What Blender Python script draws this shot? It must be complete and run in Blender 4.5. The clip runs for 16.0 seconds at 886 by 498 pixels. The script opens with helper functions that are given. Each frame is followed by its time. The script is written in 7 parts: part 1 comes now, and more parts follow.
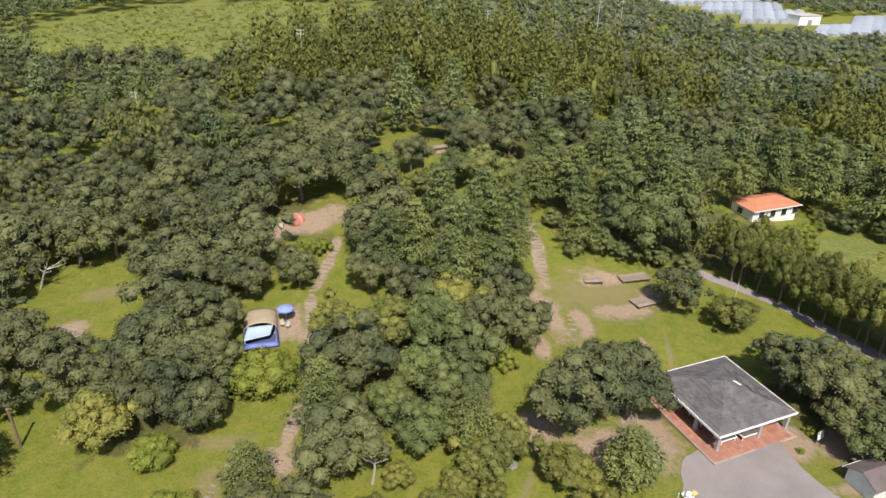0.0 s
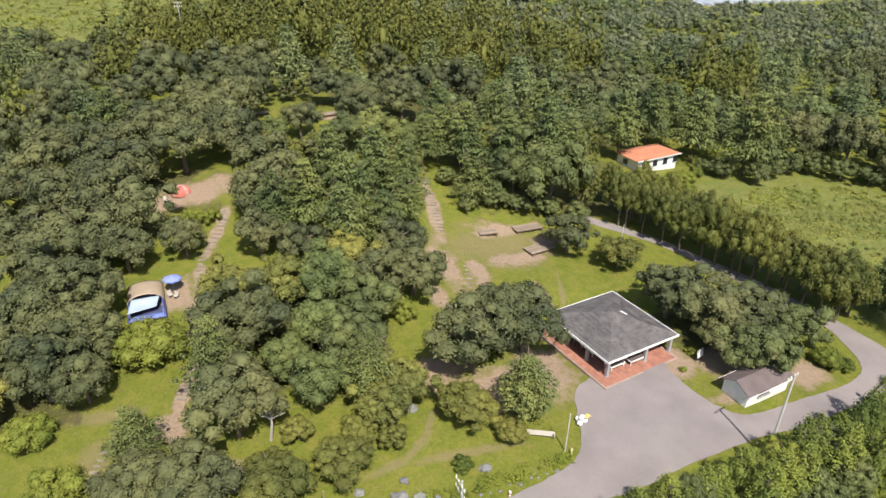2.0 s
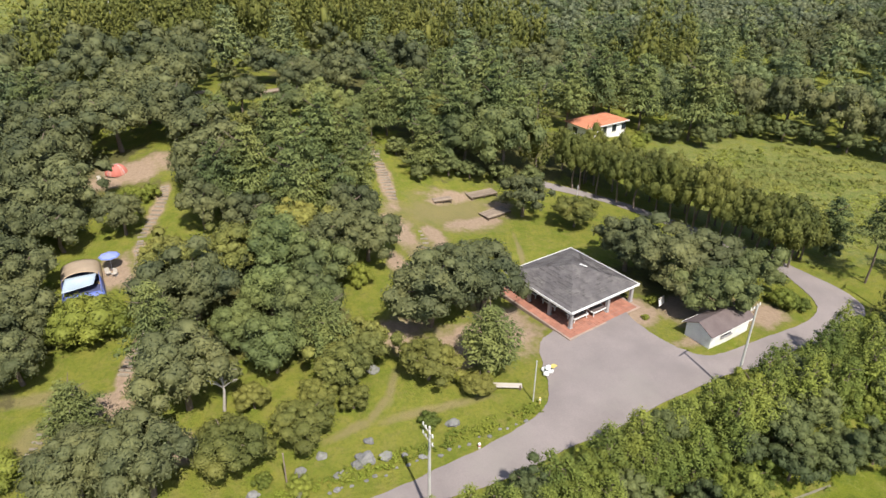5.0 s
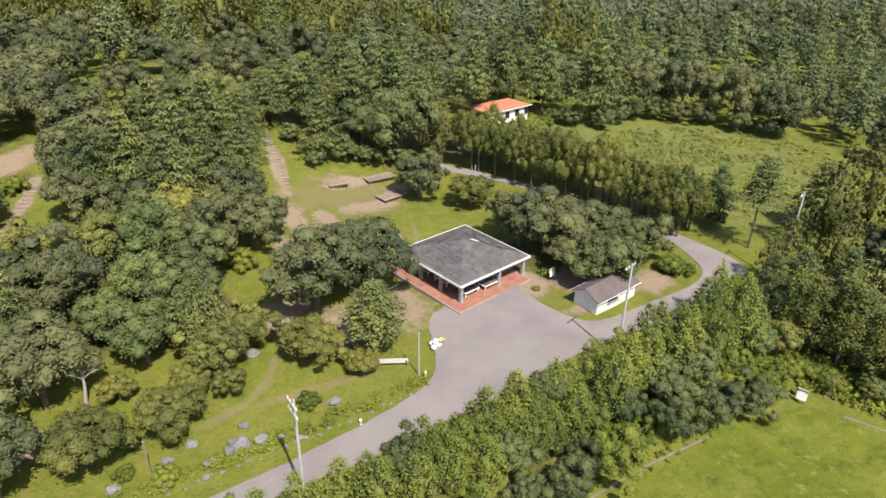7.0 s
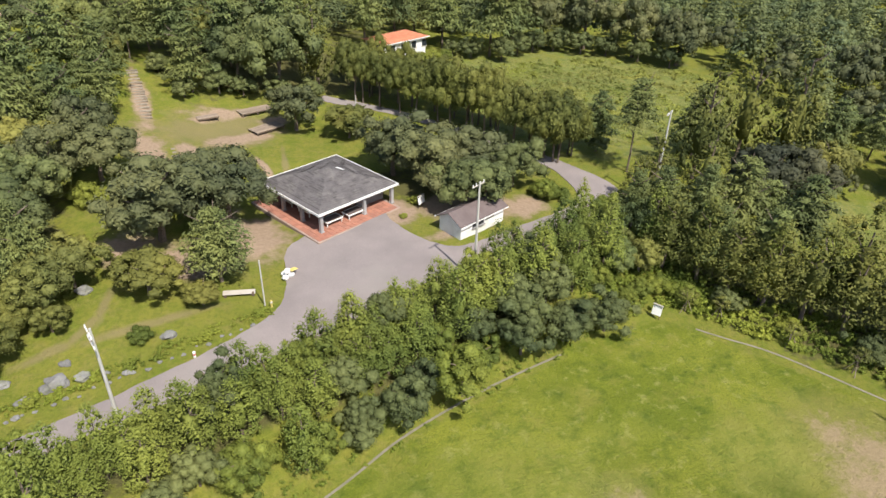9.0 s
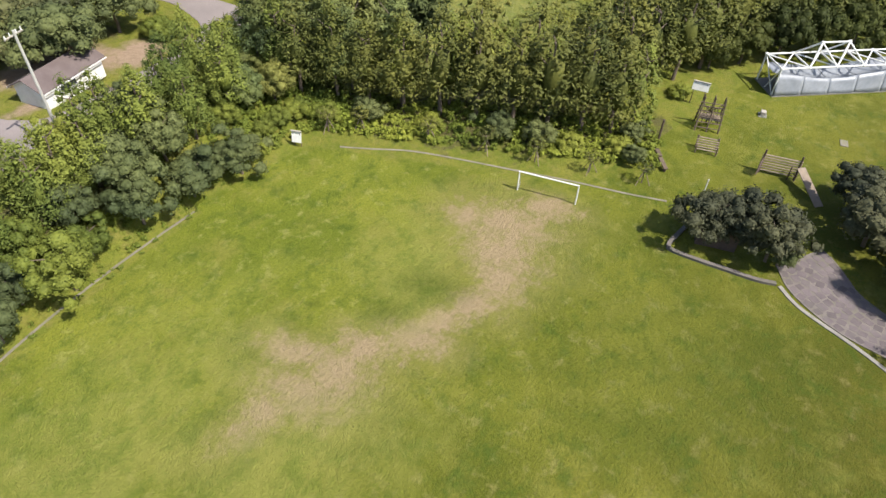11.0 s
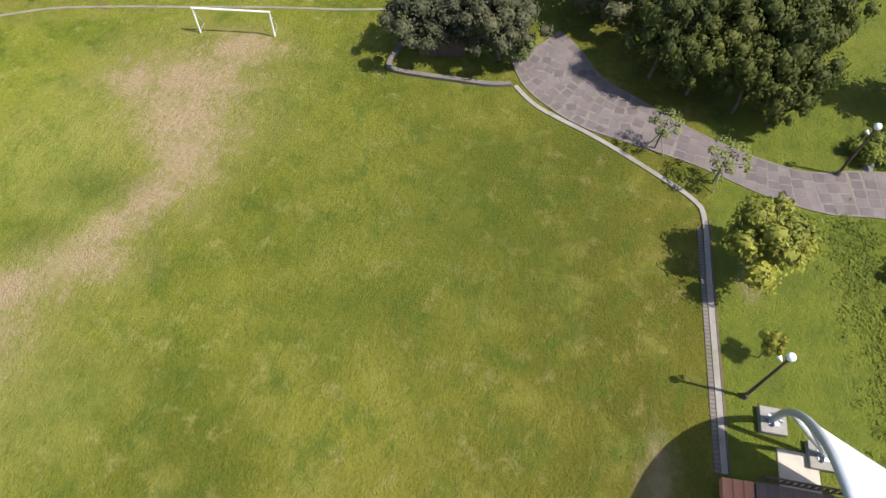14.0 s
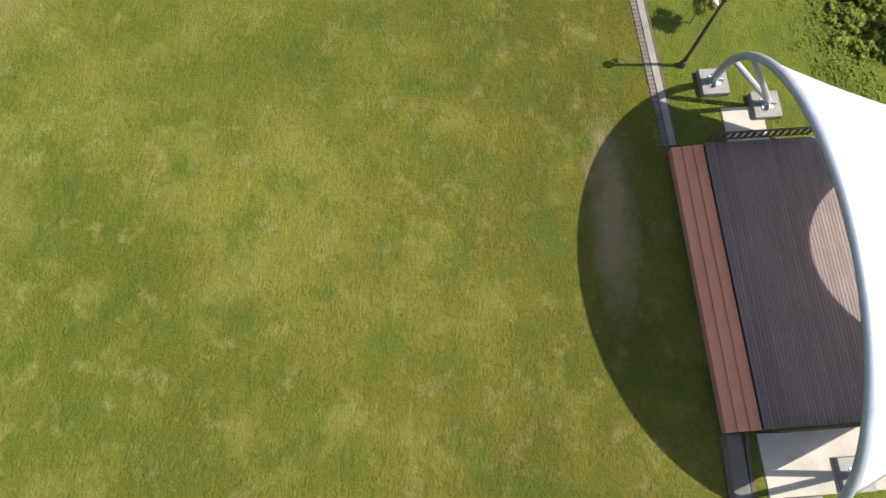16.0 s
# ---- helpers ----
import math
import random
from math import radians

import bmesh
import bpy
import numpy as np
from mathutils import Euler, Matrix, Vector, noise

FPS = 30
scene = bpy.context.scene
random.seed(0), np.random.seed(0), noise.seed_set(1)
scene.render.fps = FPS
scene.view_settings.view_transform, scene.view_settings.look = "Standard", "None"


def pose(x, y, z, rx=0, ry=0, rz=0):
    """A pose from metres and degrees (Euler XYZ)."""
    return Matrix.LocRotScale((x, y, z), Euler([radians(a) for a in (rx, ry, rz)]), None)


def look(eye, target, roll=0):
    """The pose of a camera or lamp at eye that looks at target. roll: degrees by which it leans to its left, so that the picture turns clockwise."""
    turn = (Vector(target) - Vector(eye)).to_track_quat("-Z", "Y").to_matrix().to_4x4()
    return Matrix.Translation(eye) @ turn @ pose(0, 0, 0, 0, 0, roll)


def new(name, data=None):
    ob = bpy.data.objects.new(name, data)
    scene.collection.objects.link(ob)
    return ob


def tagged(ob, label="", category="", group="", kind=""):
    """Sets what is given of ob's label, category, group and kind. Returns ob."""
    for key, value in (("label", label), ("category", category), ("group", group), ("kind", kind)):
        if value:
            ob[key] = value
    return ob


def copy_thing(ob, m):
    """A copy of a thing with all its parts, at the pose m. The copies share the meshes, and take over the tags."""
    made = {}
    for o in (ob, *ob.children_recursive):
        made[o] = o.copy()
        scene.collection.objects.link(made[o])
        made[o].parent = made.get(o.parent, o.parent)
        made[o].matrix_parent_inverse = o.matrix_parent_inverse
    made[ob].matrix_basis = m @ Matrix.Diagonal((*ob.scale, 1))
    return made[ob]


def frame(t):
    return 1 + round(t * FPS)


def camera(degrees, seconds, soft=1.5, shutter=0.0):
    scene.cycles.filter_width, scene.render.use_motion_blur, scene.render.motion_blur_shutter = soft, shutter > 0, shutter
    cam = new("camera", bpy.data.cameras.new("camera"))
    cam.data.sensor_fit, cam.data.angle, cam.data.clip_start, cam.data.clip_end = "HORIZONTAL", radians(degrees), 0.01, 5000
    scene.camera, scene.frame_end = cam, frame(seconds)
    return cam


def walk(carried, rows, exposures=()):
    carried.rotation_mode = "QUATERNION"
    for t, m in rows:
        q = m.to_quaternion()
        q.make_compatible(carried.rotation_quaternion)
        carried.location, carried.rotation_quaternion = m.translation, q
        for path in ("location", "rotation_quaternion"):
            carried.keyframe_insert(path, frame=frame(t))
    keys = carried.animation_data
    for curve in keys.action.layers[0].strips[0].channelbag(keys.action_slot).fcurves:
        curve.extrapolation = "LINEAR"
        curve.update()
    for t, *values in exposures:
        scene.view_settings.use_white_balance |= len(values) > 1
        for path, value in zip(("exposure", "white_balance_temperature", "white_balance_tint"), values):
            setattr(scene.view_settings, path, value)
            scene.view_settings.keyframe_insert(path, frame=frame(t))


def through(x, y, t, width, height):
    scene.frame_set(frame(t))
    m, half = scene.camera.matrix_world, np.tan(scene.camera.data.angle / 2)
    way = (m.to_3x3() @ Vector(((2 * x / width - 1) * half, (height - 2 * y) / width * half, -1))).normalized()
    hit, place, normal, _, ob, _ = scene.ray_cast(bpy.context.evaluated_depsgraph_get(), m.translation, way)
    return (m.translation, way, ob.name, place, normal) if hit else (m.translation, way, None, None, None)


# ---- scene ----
cam = camera(68.3, 16.0)
EXPOSURE, SUN, SKY = 0.86, 4.3, 0.108
PATH = [
    (0, (-1.443, -0.008, 53.862), (-1.402, 1.771, 52.95), 1.7),
    (0.5, (-0.387, -0.84, 52.909), (-0.239, 0.931, 51.992), 1.8),
    (1, (0.428, -1.359, 52.032), (0.629, 0.402, 51.107), 1.6),
    (1.5, (1.178, -1.765, 51.02), (1.43, -0.014, 50.088), 1.6),
    (2, (1.308, -2.054, 50.19), (1.606, -0.314, 49.249), 1.6),
    (2.5, (1.242, -2.282, 49.185), (1.569, -0.549, 48.24), 1.3),
    (3, (0.849, -2.398, 48.259), (1.179, -0.667, 47.313), 1.0),
    (3.2, (0.746, -2.443, 47.952), (1.075, -0.713, 47.005), 0.9),
    (5.3, (1.437, -2.214, 44.275), (1.901, -0.505, 43.345), 0.9),
    (5.5, (2.043, -2.473, 43.964), (2.526, -0.768, 43.036), 1.0),
    (6, (3.355, -2.986, 43.189), (3.89, -1.295, 42.265), 1.0),
    (6.5, (4.862, -3.421, 42.326), (5.446, -1.744, 41.406), 1.0),
    (7, (6.384, -3.893, 41.542), (7.006, -2.229, 40.623), 1.1),
    (7.5, (8.274, -4.417, 40.739), (8.936, -2.765, 39.826), 1.0),
    (8, (10.269, -4.94, 39.758), (10.969, -3.301, 38.85), 1.0),
    (8.2, (11.068, -5.143, 39.397), (11.784, -3.511, 38.491), 1.0),
    (10.3, (23.294, -9.676, 36.188), (24.174, -8.527, 34.807), 1.5),
    (10.5, (24.442, -10.077, 35.773), (25.43, -9.017, 34.394), 1.9),
    (11, (26.83, -11.044, 34.709), (27.946, -10.133, 33.322), 2.1),
    (11.5, (29.043, -12.166, 33.758), (30.169, -11.379, 32.305), 1.7),
    (12, (31.428, -13.072, 33.006), (32.528, -12.406, 31.474), 1.8),
    (12.5, (33.618, -14.262, 32.083), (34.682, -13.678, 30.493), 1.5),
    (13, (35.502, -15.258, 31.264), (36.548, -14.749, 29.637), 1.8),
    (13.5, (36.791, -15.846, 30.408), (37.831, -15.407, 28.757), 2.6),
    (14, (37.656, -16.381, 29.575), (38.658, -16.002, 27.886), 2.5),
    (14.5, (37.818, -16.773, 28.552), (38.764, -16.487, 26.813), 3.2),
    (15, (37.29, -17.045, 27.357), (38.171, -16.836, 25.574), 3.2),
    (15.5, (36.412, -17.134, 26.132), (37.178, -17.021, 24.289), 4.1),
    (16, (35.658, -17.43, 25.197), (36.238, -17.38, 23.284), 3.4),
]
walk(cam, [(t, look(eye, target, roll)) for t, eye, target, roll in PATH], [(0.0, EXPOSURE - 0.18), (1.2, EXPOSURE - 0.08), (3.0, EXPOSURE - 0.05), (8.0, EXPOSURE - 0.05), (11.0, EXPOSURE), (16.0, EXPOSURE + 0.05)])

# ---- sun and sky ----
SUN_WAY = Vector((0.10, -0.69, 1.0)).normalized()  # towards the sun
world = bpy.data.worlds.new("sky")
scene.world = world
world.use_nodes = True
sky = world.node_tree.nodes.new("ShaderNodeTexSky")
sky.sky_type, sky.sun_disc = "NISHITA", False
sky.sun_elevation = math.asin(SUN_WAY.z)
sky.sun_rotation = math.atan2(SUN_WAY.x, SUN_WAY.y)
sky.air_density, sky.dust_density = 1.0, 1.6
world.node_tree.nodes["Background"].inputs["Strength"].default_value = SKY
world.node_tree.links.new(sky.outputs["Color"], world.node_tree.nodes["Background"].inputs["Color"])
sun = new("sun", bpy.data.lights.new("sun", "SUN"))
sun.data.energy, sun.data.angle, sun.data.color = SUN, radians(0.6), (1.0, 0.95, 0.87)
sun.matrix_world = look(SUN_WAY * 100, (0, 0, 0))


# ---- materials ----
class Nodes:
    """Short ways to write a node tree."""

    def __init__(self, name):
        self.m = bpy.data.materials.new(name)
        self.m.use_nodes = True
        self.t = self.m.node_tree
        self.bsdf = self.t.nodes["Principled BSDF"]
        self.out = self.t.nodes["Material Output"]

    def add(self, kind, **given):
        n = self.t.nodes.new("ShaderNode" + kind)
        for k, v in given.items():
            n.inputs[k].default_value = v
        return n

    def link(self, a, b):
        self.t.links.new(a, b)

    def where(self):
        return self.add("NewGeometry").outputs["Position"]

    def local(self):
        return self.add("TexCoord").outputs["Object"]

    def spread(self, name, ragged):
        """A spread of ground that the mesh holds as a value, with a ragged edge."""
        n = self.t.nodes.new("ShaderNodeAttribute")
        n.attribute_name = name
        return self.math("ADD", n.outputs["Fac"], self.math("MULTIPLY", self.math("SUBTRACT", ragged, 0.5), 2.6))

    def noise(self, at, scale, detail=3.0, rough=0.55):
        n = self.add("TexNoise", Scale=scale, Detail=detail, Roughness=rough)
        self.link(at, n.inputs["Vector"])
        return n.outputs["Fac"]

    def math(self, op, a, b=0.0, clamp=False):
        n = self.t.nodes.new("ShaderNodeMath")
        n.operation, n.use_clamp = op, clamp
        for socket, v in zip(n.inputs, (a, b)):
            if isinstance(v, (int, float)):
                socket.default_value = v
            else:
                self.link(v, socket)
        return n.outputs[0]

    def span(self, a, lo, hi, to_lo=0.0, to_hi=1.0):
        n = self.add("MapRange", **{"From Min": lo, "From Max": hi, "To Min": to_lo, "To Max": to_hi})
        self.link(a, n.inputs["Value"])
        return n.outputs["Result"]

    def mix(self, fac, a, b, blend="MIX"):
        n = self.t.nodes.new("ShaderNodeMix")
        n.data_type, n.blend_type = "RGBA", blend
        for socket, v in ((n.inputs[0], fac), (n.inputs[6], a), (n.inputs[7], b)):
            if isinstance(v, (int, float)):
                socket.default_value = v
            elif isinstance(v, tuple):
                socket.default_value = (*v, 1.0)
            else:
                self.link(v, socket)
        return n.outputs[2]

    def bump(self, height, strength, distance):
        n = self.add("Bump", Strength=strength, Distance=distance)
        self.link(height, n.inputs["Height"])
        self.link(n.outputs["Normal"], self.bsdf.inputs["Normal"])

    def done(self, colour, rough=0.8, metal=0.0):
        if isinstance(colour, tuple):
            self.bsdf.inputs["Base Color"].default_value = (*colour, 1.0)
        else:
            self.link(colour, self.bsdf.inputs["Base Color"])
        self.bsdf.inputs["Roughness"].default_value = rough
        self.bsdf.inputs["Metallic"].default_value = metal
        return self.m


def surface(name, a, b, scale=2.0, fine=25.0, rough=0.8, metal=0.0, bump=0.3, depth=0.01, vary=0.0, dirt=None):
    """A surface of two tones at two scales, with a fine relief, that may vary from piece to piece."""
    n = Nodes(name)
    at = n.where()
    c = n.mix(n.span(n.noise(at, scale), 0.35, 0.65), a, b)
    f = n.noise(at, fine, 2.0)
    c = n.mix(n.span(f, 0.3, 0.7, 0.0, 0.3), c, tuple(v * 0.55 for v in a))
    if dirt:
        c = n.mix(n.span(n.noise(at, scale * 0.6, 5.0, 0.7), 0.5, 0.7, 0.0, 0.8), c, dirt)
    if vary:
        r = n.add("ObjectInfo").outputs["Random"]
        c = n.mix(1.0, c, n.mix(r, (1 - vary,) * 3, (1 + vary,) * 3), "MULTIPLY")
    n.bump(f, bump, depth)
    return n.done(c, rough, metal)


def foliage(name, dark, light, warm, through=0.07):
    """Leaves: three greens, from tree to tree and from leaf to leaf, that let some light through."""
    n = Nodes(name)
    leaf = n.add("NewGeometry").outputs["Random Per Island"]
    tree = n.add("ObjectInfo").outputs["Random"]
    at = n.where()
    fine = n.noise(at, 4.2, 3.0, 0.7)
    c = n.mix(n.math("ADD", n.math("MULTIPLY", leaf, 0.66), n.span(fine, 0.38, 0.62, 0.0, 0.40)), dark, light)
    c = n.mix(n.span(n.noise(at, 0.09, 3.0), 0.4, 0.66, 0.0, 0.6), c, warm)
    n.bump(fine, 0.5, 0.12)
    c = n.mix(1.0, c, n.mix(n.math("ADD", n.math("MULTIPLY", tree, 0.5), n.span(n.noise(at, 0.14, 2.0), 0.38, 0.62, 0.0, 0.7)), (0.54, 0.60, 0.63), (1.30, 1.24, 1.06)), "MULTIPLY")
    n.link(c, n.bsdf.inputs["Base Color"])
    n.bsdf.inputs["Roughness"].default_value = 0.62
    n.bsdf.inputs["Specular IOR Level"].default_value = 0.12
    back = n.add("BsdfTranslucent")
    n.link(n.mix(1.0, c, (1.25, 1.2, 0.6), "MULTIPLY"), back.inputs["Color"])
    both = n.add("MixShader", Fac=through)
    n.link(n.bsdf.outputs[0], both.inputs[1])
    n.link(back.outputs[0], both.inputs[2])
    n.link(both.outputs[0], n.out.inputs["Surface"])
    return n.m


def membrane_material():
    n = Nodes("white_membrane")
    seams = n.noise(n.where(), 0.4, 2.0)
    c = n.mix(seams, (0.82, 0.83, 0.86), (0.86, 0.86, 0.87))
    n.done(c, 0.5)
    back = n.add("BsdfTranslucent")
    n.link(c, back.inputs["Color"])
    both = n.add("MixShader", Fac=0.42)
    n.link(n.bsdf.outputs[0], both.inputs[1])
    n.link(back.outputs[0], both.inputs[2])
    n.link(both.outputs[0], n.out.inputs["Surface"])
    return n.m


def spots(n, at, rows, ragged):
    """How far inside a set of ragged ellipses (x, y, half length, half width, turn) a place lies: 0 outside, 1 inside."""
    least = None
    for x, y, a, b, turn in rows:
        m = n.add("Mapping", Location=(x, y, 0), Rotation=(0, 0, radians(turn)), Scale=(a, b, 1000.0))
        m.vector_type = "TEXTURE"
        n.link(at, m.inputs["Vector"])
        length = n.t.nodes.new("ShaderNodeVectorMath")
        length.operation = "LENGTH"
        n.link(m.outputs[0], length.inputs[0])
        least = length.outputs["Value"] if least is None else n.math("MINIMUM", least, length.outputs["Value"])
    edge = n.math("ADD", least, n.math("MULTIPLY", n.math("SUBTRACT", ragged, 0.5), 2.6))
    return edge


def ground_material():
    n = Nodes("ground_grass_and_earth")
    at = n.where()
    part_xyz = n.add("SeparateXYZ")
    n.link(at, part_xyz.inputs[0])
    x, y = part_xyz.outputs["X"], part_xyz.outputs["Y"]
    big, mid = n.noise(at, 0.06, 4.0, 0.6), n.noise(at, 0.45, 4.0, 0.65)
    small, fine = n.noise(at, 2.6, 4.0, 0.7), n.noise(at, 11.0, 3.0, 0.7)
    # mown lawn of the playing field: fresh, dry and dark tufts at several scales
    dark, dry = n.noise(at, 0.085, 3.0, 0.6), n.noise(at, 0.8, 6.0, 0.66)
    lawn = n.mix(n.span(mid, 0.34, 0.66), (0.082, 0.099, 0.009), (0.119, 0.131, 0.015))
    lawn = n.mix(n.span(big, 0.44, 0.60, 0.0, 0.9), lawn, (0.149, 0.152, 0.021))
    lawn = n.mix(n.span(dark, 0.47, 0.60, 0.0, 0.65), lawn, (0.067, 0.087, 0.008))
    lawn = n.mix(n.span(dry, 0.54, 0.68, 0.0, 0.85), lawn, (0.196, 0.186, 0.060))
    tuft = n.noise(at, 5.5, 5.0, 0.75)
    lawn = n.mix(n.span(tuft, 0.48, 0.66, 0.0, 0.62), lawn, (0.038, 0.052, 0.005))
    lawn = n.mix(n.span(fine, 0.48, 0.70, 0.0, 0.6), lawn, (0.168, 0.163, 0.035))
    # the turf is paler towards the bank, duller towards the stage
    brighter = n.span(n.math("ADD", y, n.math("MULTIPLY", n.math("SUBTRACT", big, 0.5), 30.0)), -22.0, 20.0)
    lawn = n.mix(1.0, lawn, n.mix(brighter, (0.95, 0.83, 0.86), (1.32, 1.38, 1.2)), "MULTIPLY")
    yellow = n.noise(at, 0.27, 5.0, 0.68)
    lawn = n.mix(n.span(yellow, 0.52, 0.66, 0.0, 0.6), lawn, (0.190, 0.182, 0.036))
    mottle = n.noise(at, 0.5, 6.0, 0.75)
    lawn = n.mix(n.span(mottle, 0.50, 0.64, 0.0, 0.62), lawn, (0.054, 0.090, 0.010))
    ragged = n.noise(at, 0.33, 6.0, 0.68)
    earth = n.mix(n.span(small, 0.3, 0.75), (0.318, 0.236, 0.146), (0.272, 0.200, 0.118))
    bare = n.math("ADD", spots(n, at, BARE_FIELD, ragged), n.math("MULTIPLY", n.math("SUBTRACT", dry, 0.5), 3.2))
    thin = n.span(bare, 3.0, 1.0, 0.0, 0.7)
    lawn = n.mix(thin, lawn, (0.205, 0.185, 0.058))
    lawn = n.mix(n.span(n.math("ADD", n.math("ADD", bare, n.math("MULTIPLY", n.math("SUBTRACT", tuft, 0.5), 1.5)), n.math("MULTIPLY", n.math("SUBTRACT", small, 0.5), 2.2)), 1.6, 0.35, 0.0, 0.85), lawn, earth)
    strip = n.math("ADD", spots(n, at, THIN_STRIP, ragged), n.math("MULTIPLY", n.math("SUBTRACT", dry, 0.5), 2.0))
    lawn = n.mix(n.span(strip, 1.5, 0.4, 0.0, 0.7), lawn, earth)
    pale = n.spread("pale_field", ragged)
    lawn = n.mix(n.span(pale, 1.6, 0.3, 0.0, 0.7), lawn, n.mix(n.span(mottle, 0.42, 0.60), (0.222, 0.221, 0.050), (0.150, 0.172, 0.030)))
    green = spots(n, at, LUSH_FIELD, ragged)
    lawn = n.mix(n.span(green, 1.9, 0.2, 0.0, 0.45), lawn, (0.048, 0.071, 0.007))
    # rougher grass on the slope, with worn earth and woodland floor
    rough = n.mix(n.span(mid, 0.36, 0.64), (0.124, 0.152, 0.018), (0.188, 0.186, 0.031))
    rough = n.mix(n.span(n.noise(at, 0.8, 5.0, 0.7), 0.50, 0.64, 0.0, 0.55), rough, (0.205, 0.180, 0.052))
    rough = n.mix(n.span(small, 0.46, 0.7, 0.0, 0.55), rough, (0.074, 0.096, 0.014))
    rough = n.mix(n.span(fine, 0.5, 0.7, 0.0, 0.4), rough, (0.215, 0.200, 0.055))
    trod = spots(n, at, TROD, ragged)
    rough = n.mix(n.span(trod, 1.7, 0.7, 0.0, 0.6), rough, (0.230, 0.178, 0.098))
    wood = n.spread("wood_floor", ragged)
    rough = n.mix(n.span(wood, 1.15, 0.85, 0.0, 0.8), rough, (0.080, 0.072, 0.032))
    worn = spots(n, at, WORN_SLOPE, ragged)
    rough = n.mix(n.span(worn, 1.55, 1.0, 0.0, 0.5), rough, (0.171, 0.149, 0.056))
    rough = n.mix(n.span(worn, 1.25, 0.7), rough, n.mix(n.span(small, 0.35, 0.7), (0.335, 0.246, 0.172), (0.262, 0.190, 0.130)))
    meadow = n.spread("meadows", ragged)
    tall = n.mix(n.span(mid, 0.4, 0.62), (0.138, 0.162, 0.034), (0.192, 0.188, 0.050))
    tall = n.mix(n.span(n.noise(at, 1.1, 5.0, 0.72), 0.46, 0.62, 0.0, 0.8), tall, (0.088, 0.114, 0.030))
    tall = n.mix(n.span(small, 0.5, 0.68, 0.0, 0.7), tall, (0.215, 0.205, 0.085))
    rough = n.mix(n.span(meadow, 1.2, 0.9), rough, tall)
    # the bank along the field divides the two
    d = n.math("SUBTRACT", x, 14.0)
    edge = n.math("ADD", n.math("MULTIPLY", d, 0.42), n.math("MULTIPLY", n.math("MULTIPLY", d, d), -0.0047))
    above = n.math("SUBTRACT", n.math("SUBTRACT", y, 20.2), edge)
    left_side = n.math("SUBTRACT", above, n.span(x, 45.0, 46.0, 0.0, 1000.0))
    far_side = n.math("SUBTRACT", n.math("SUBTRACT", y, 29.8), n.span(x, 46.0, 45.0, 0.0, 1000.0))
    side = n.math("MAXIMUM", left_side, far_side)
    side = n.math("MAXIMUM", side, n.math("SUBTRACT", n.math("ADD", n.math("MULTIPLY", n.math("SUBTRACT", x, 57.0), 0.87), n.math("MULTIPLY", n.math("SUBTRACT", y, 29.0), 0.49)), n.span(y, 8.0, -2.0, 0.0, 60.0)))
    beyond_drain = n.math("SUBTRACT", n.math("MULTIPLY", n.math("SUBTRACT", x, 49.3), 0.248), n.math("ADD", y, 26.0))
    side = n.math("MAXIMUM", side, beyond_drain)
    rough = n.mix(n.span(y, 2.0, -12.0, 0.0, 0.72), rough, n.mix(n.span(mottle, 0.42, 0.6), (0.104, 0.124, 0.014), (0.060, 0.088, 0.010)))
    c = n.mix(n.span(side, -0.15, 0.25), lawn, rough)
    n.bump(n.math("ADD", fine, n.math("MULTIPLY", small, 1.5)), 0.9, 0.16)
    n.bsdf.inputs["Specular IOR Level"].default_value = 0.15
    return n.done(c, 0.95)


# worn and lush places of the ground: x, y, half length, half width, turn
BARE_FIELD = [(59.0, 12.9, 1.6, 1.3, 91), (60.4, 9.9, 2.9, 2.2, 108), (64.2, 8.6, 1.8, 1.2, 116), (57.5, 8.4, 2.6, 2.2, 92), (54.8, 6.5, 2.1, 1.3, 41), (52.2, 6.5, 2.2, 1.1, 170), (49.3, 7.2, 2.0, 0.9, 160),
              (47.0, 7.6, 1.8, 1.0, 112), (44.2, 9.2, 1.8, 1.2, 107), (41.5, 9.3, 2.2, 1.5, 102), (39.1, 9.6, 2.5, 1.4, 107), (40.7, 13.0, 1.8, 0.9, 111), (36.4, 10.4, 2.2, 1.1, 0)]
THIN_STRIP = [(46.0, -23.5, 3.6, 0.8, 10)]
LUSH_FIELD = [(57.0, -9.0, 6.0, 7.0, 10), (51.3, 10.2, 2.4, 1.2, 113), (44.4, 14.8, 0.5, 0.4, 0), (47.3, 10.9, 1.4, 0.9, 102)]
PALE_FIELD = [(26.0, 14.0, 13.0, 6.0, 20), (34.0, 6.5, 8.0, 4.0, -20), (52.0, 13.0, 5.0, 3.5, 30), (24.0, 4.0, 9.0, 5.0, 10)]
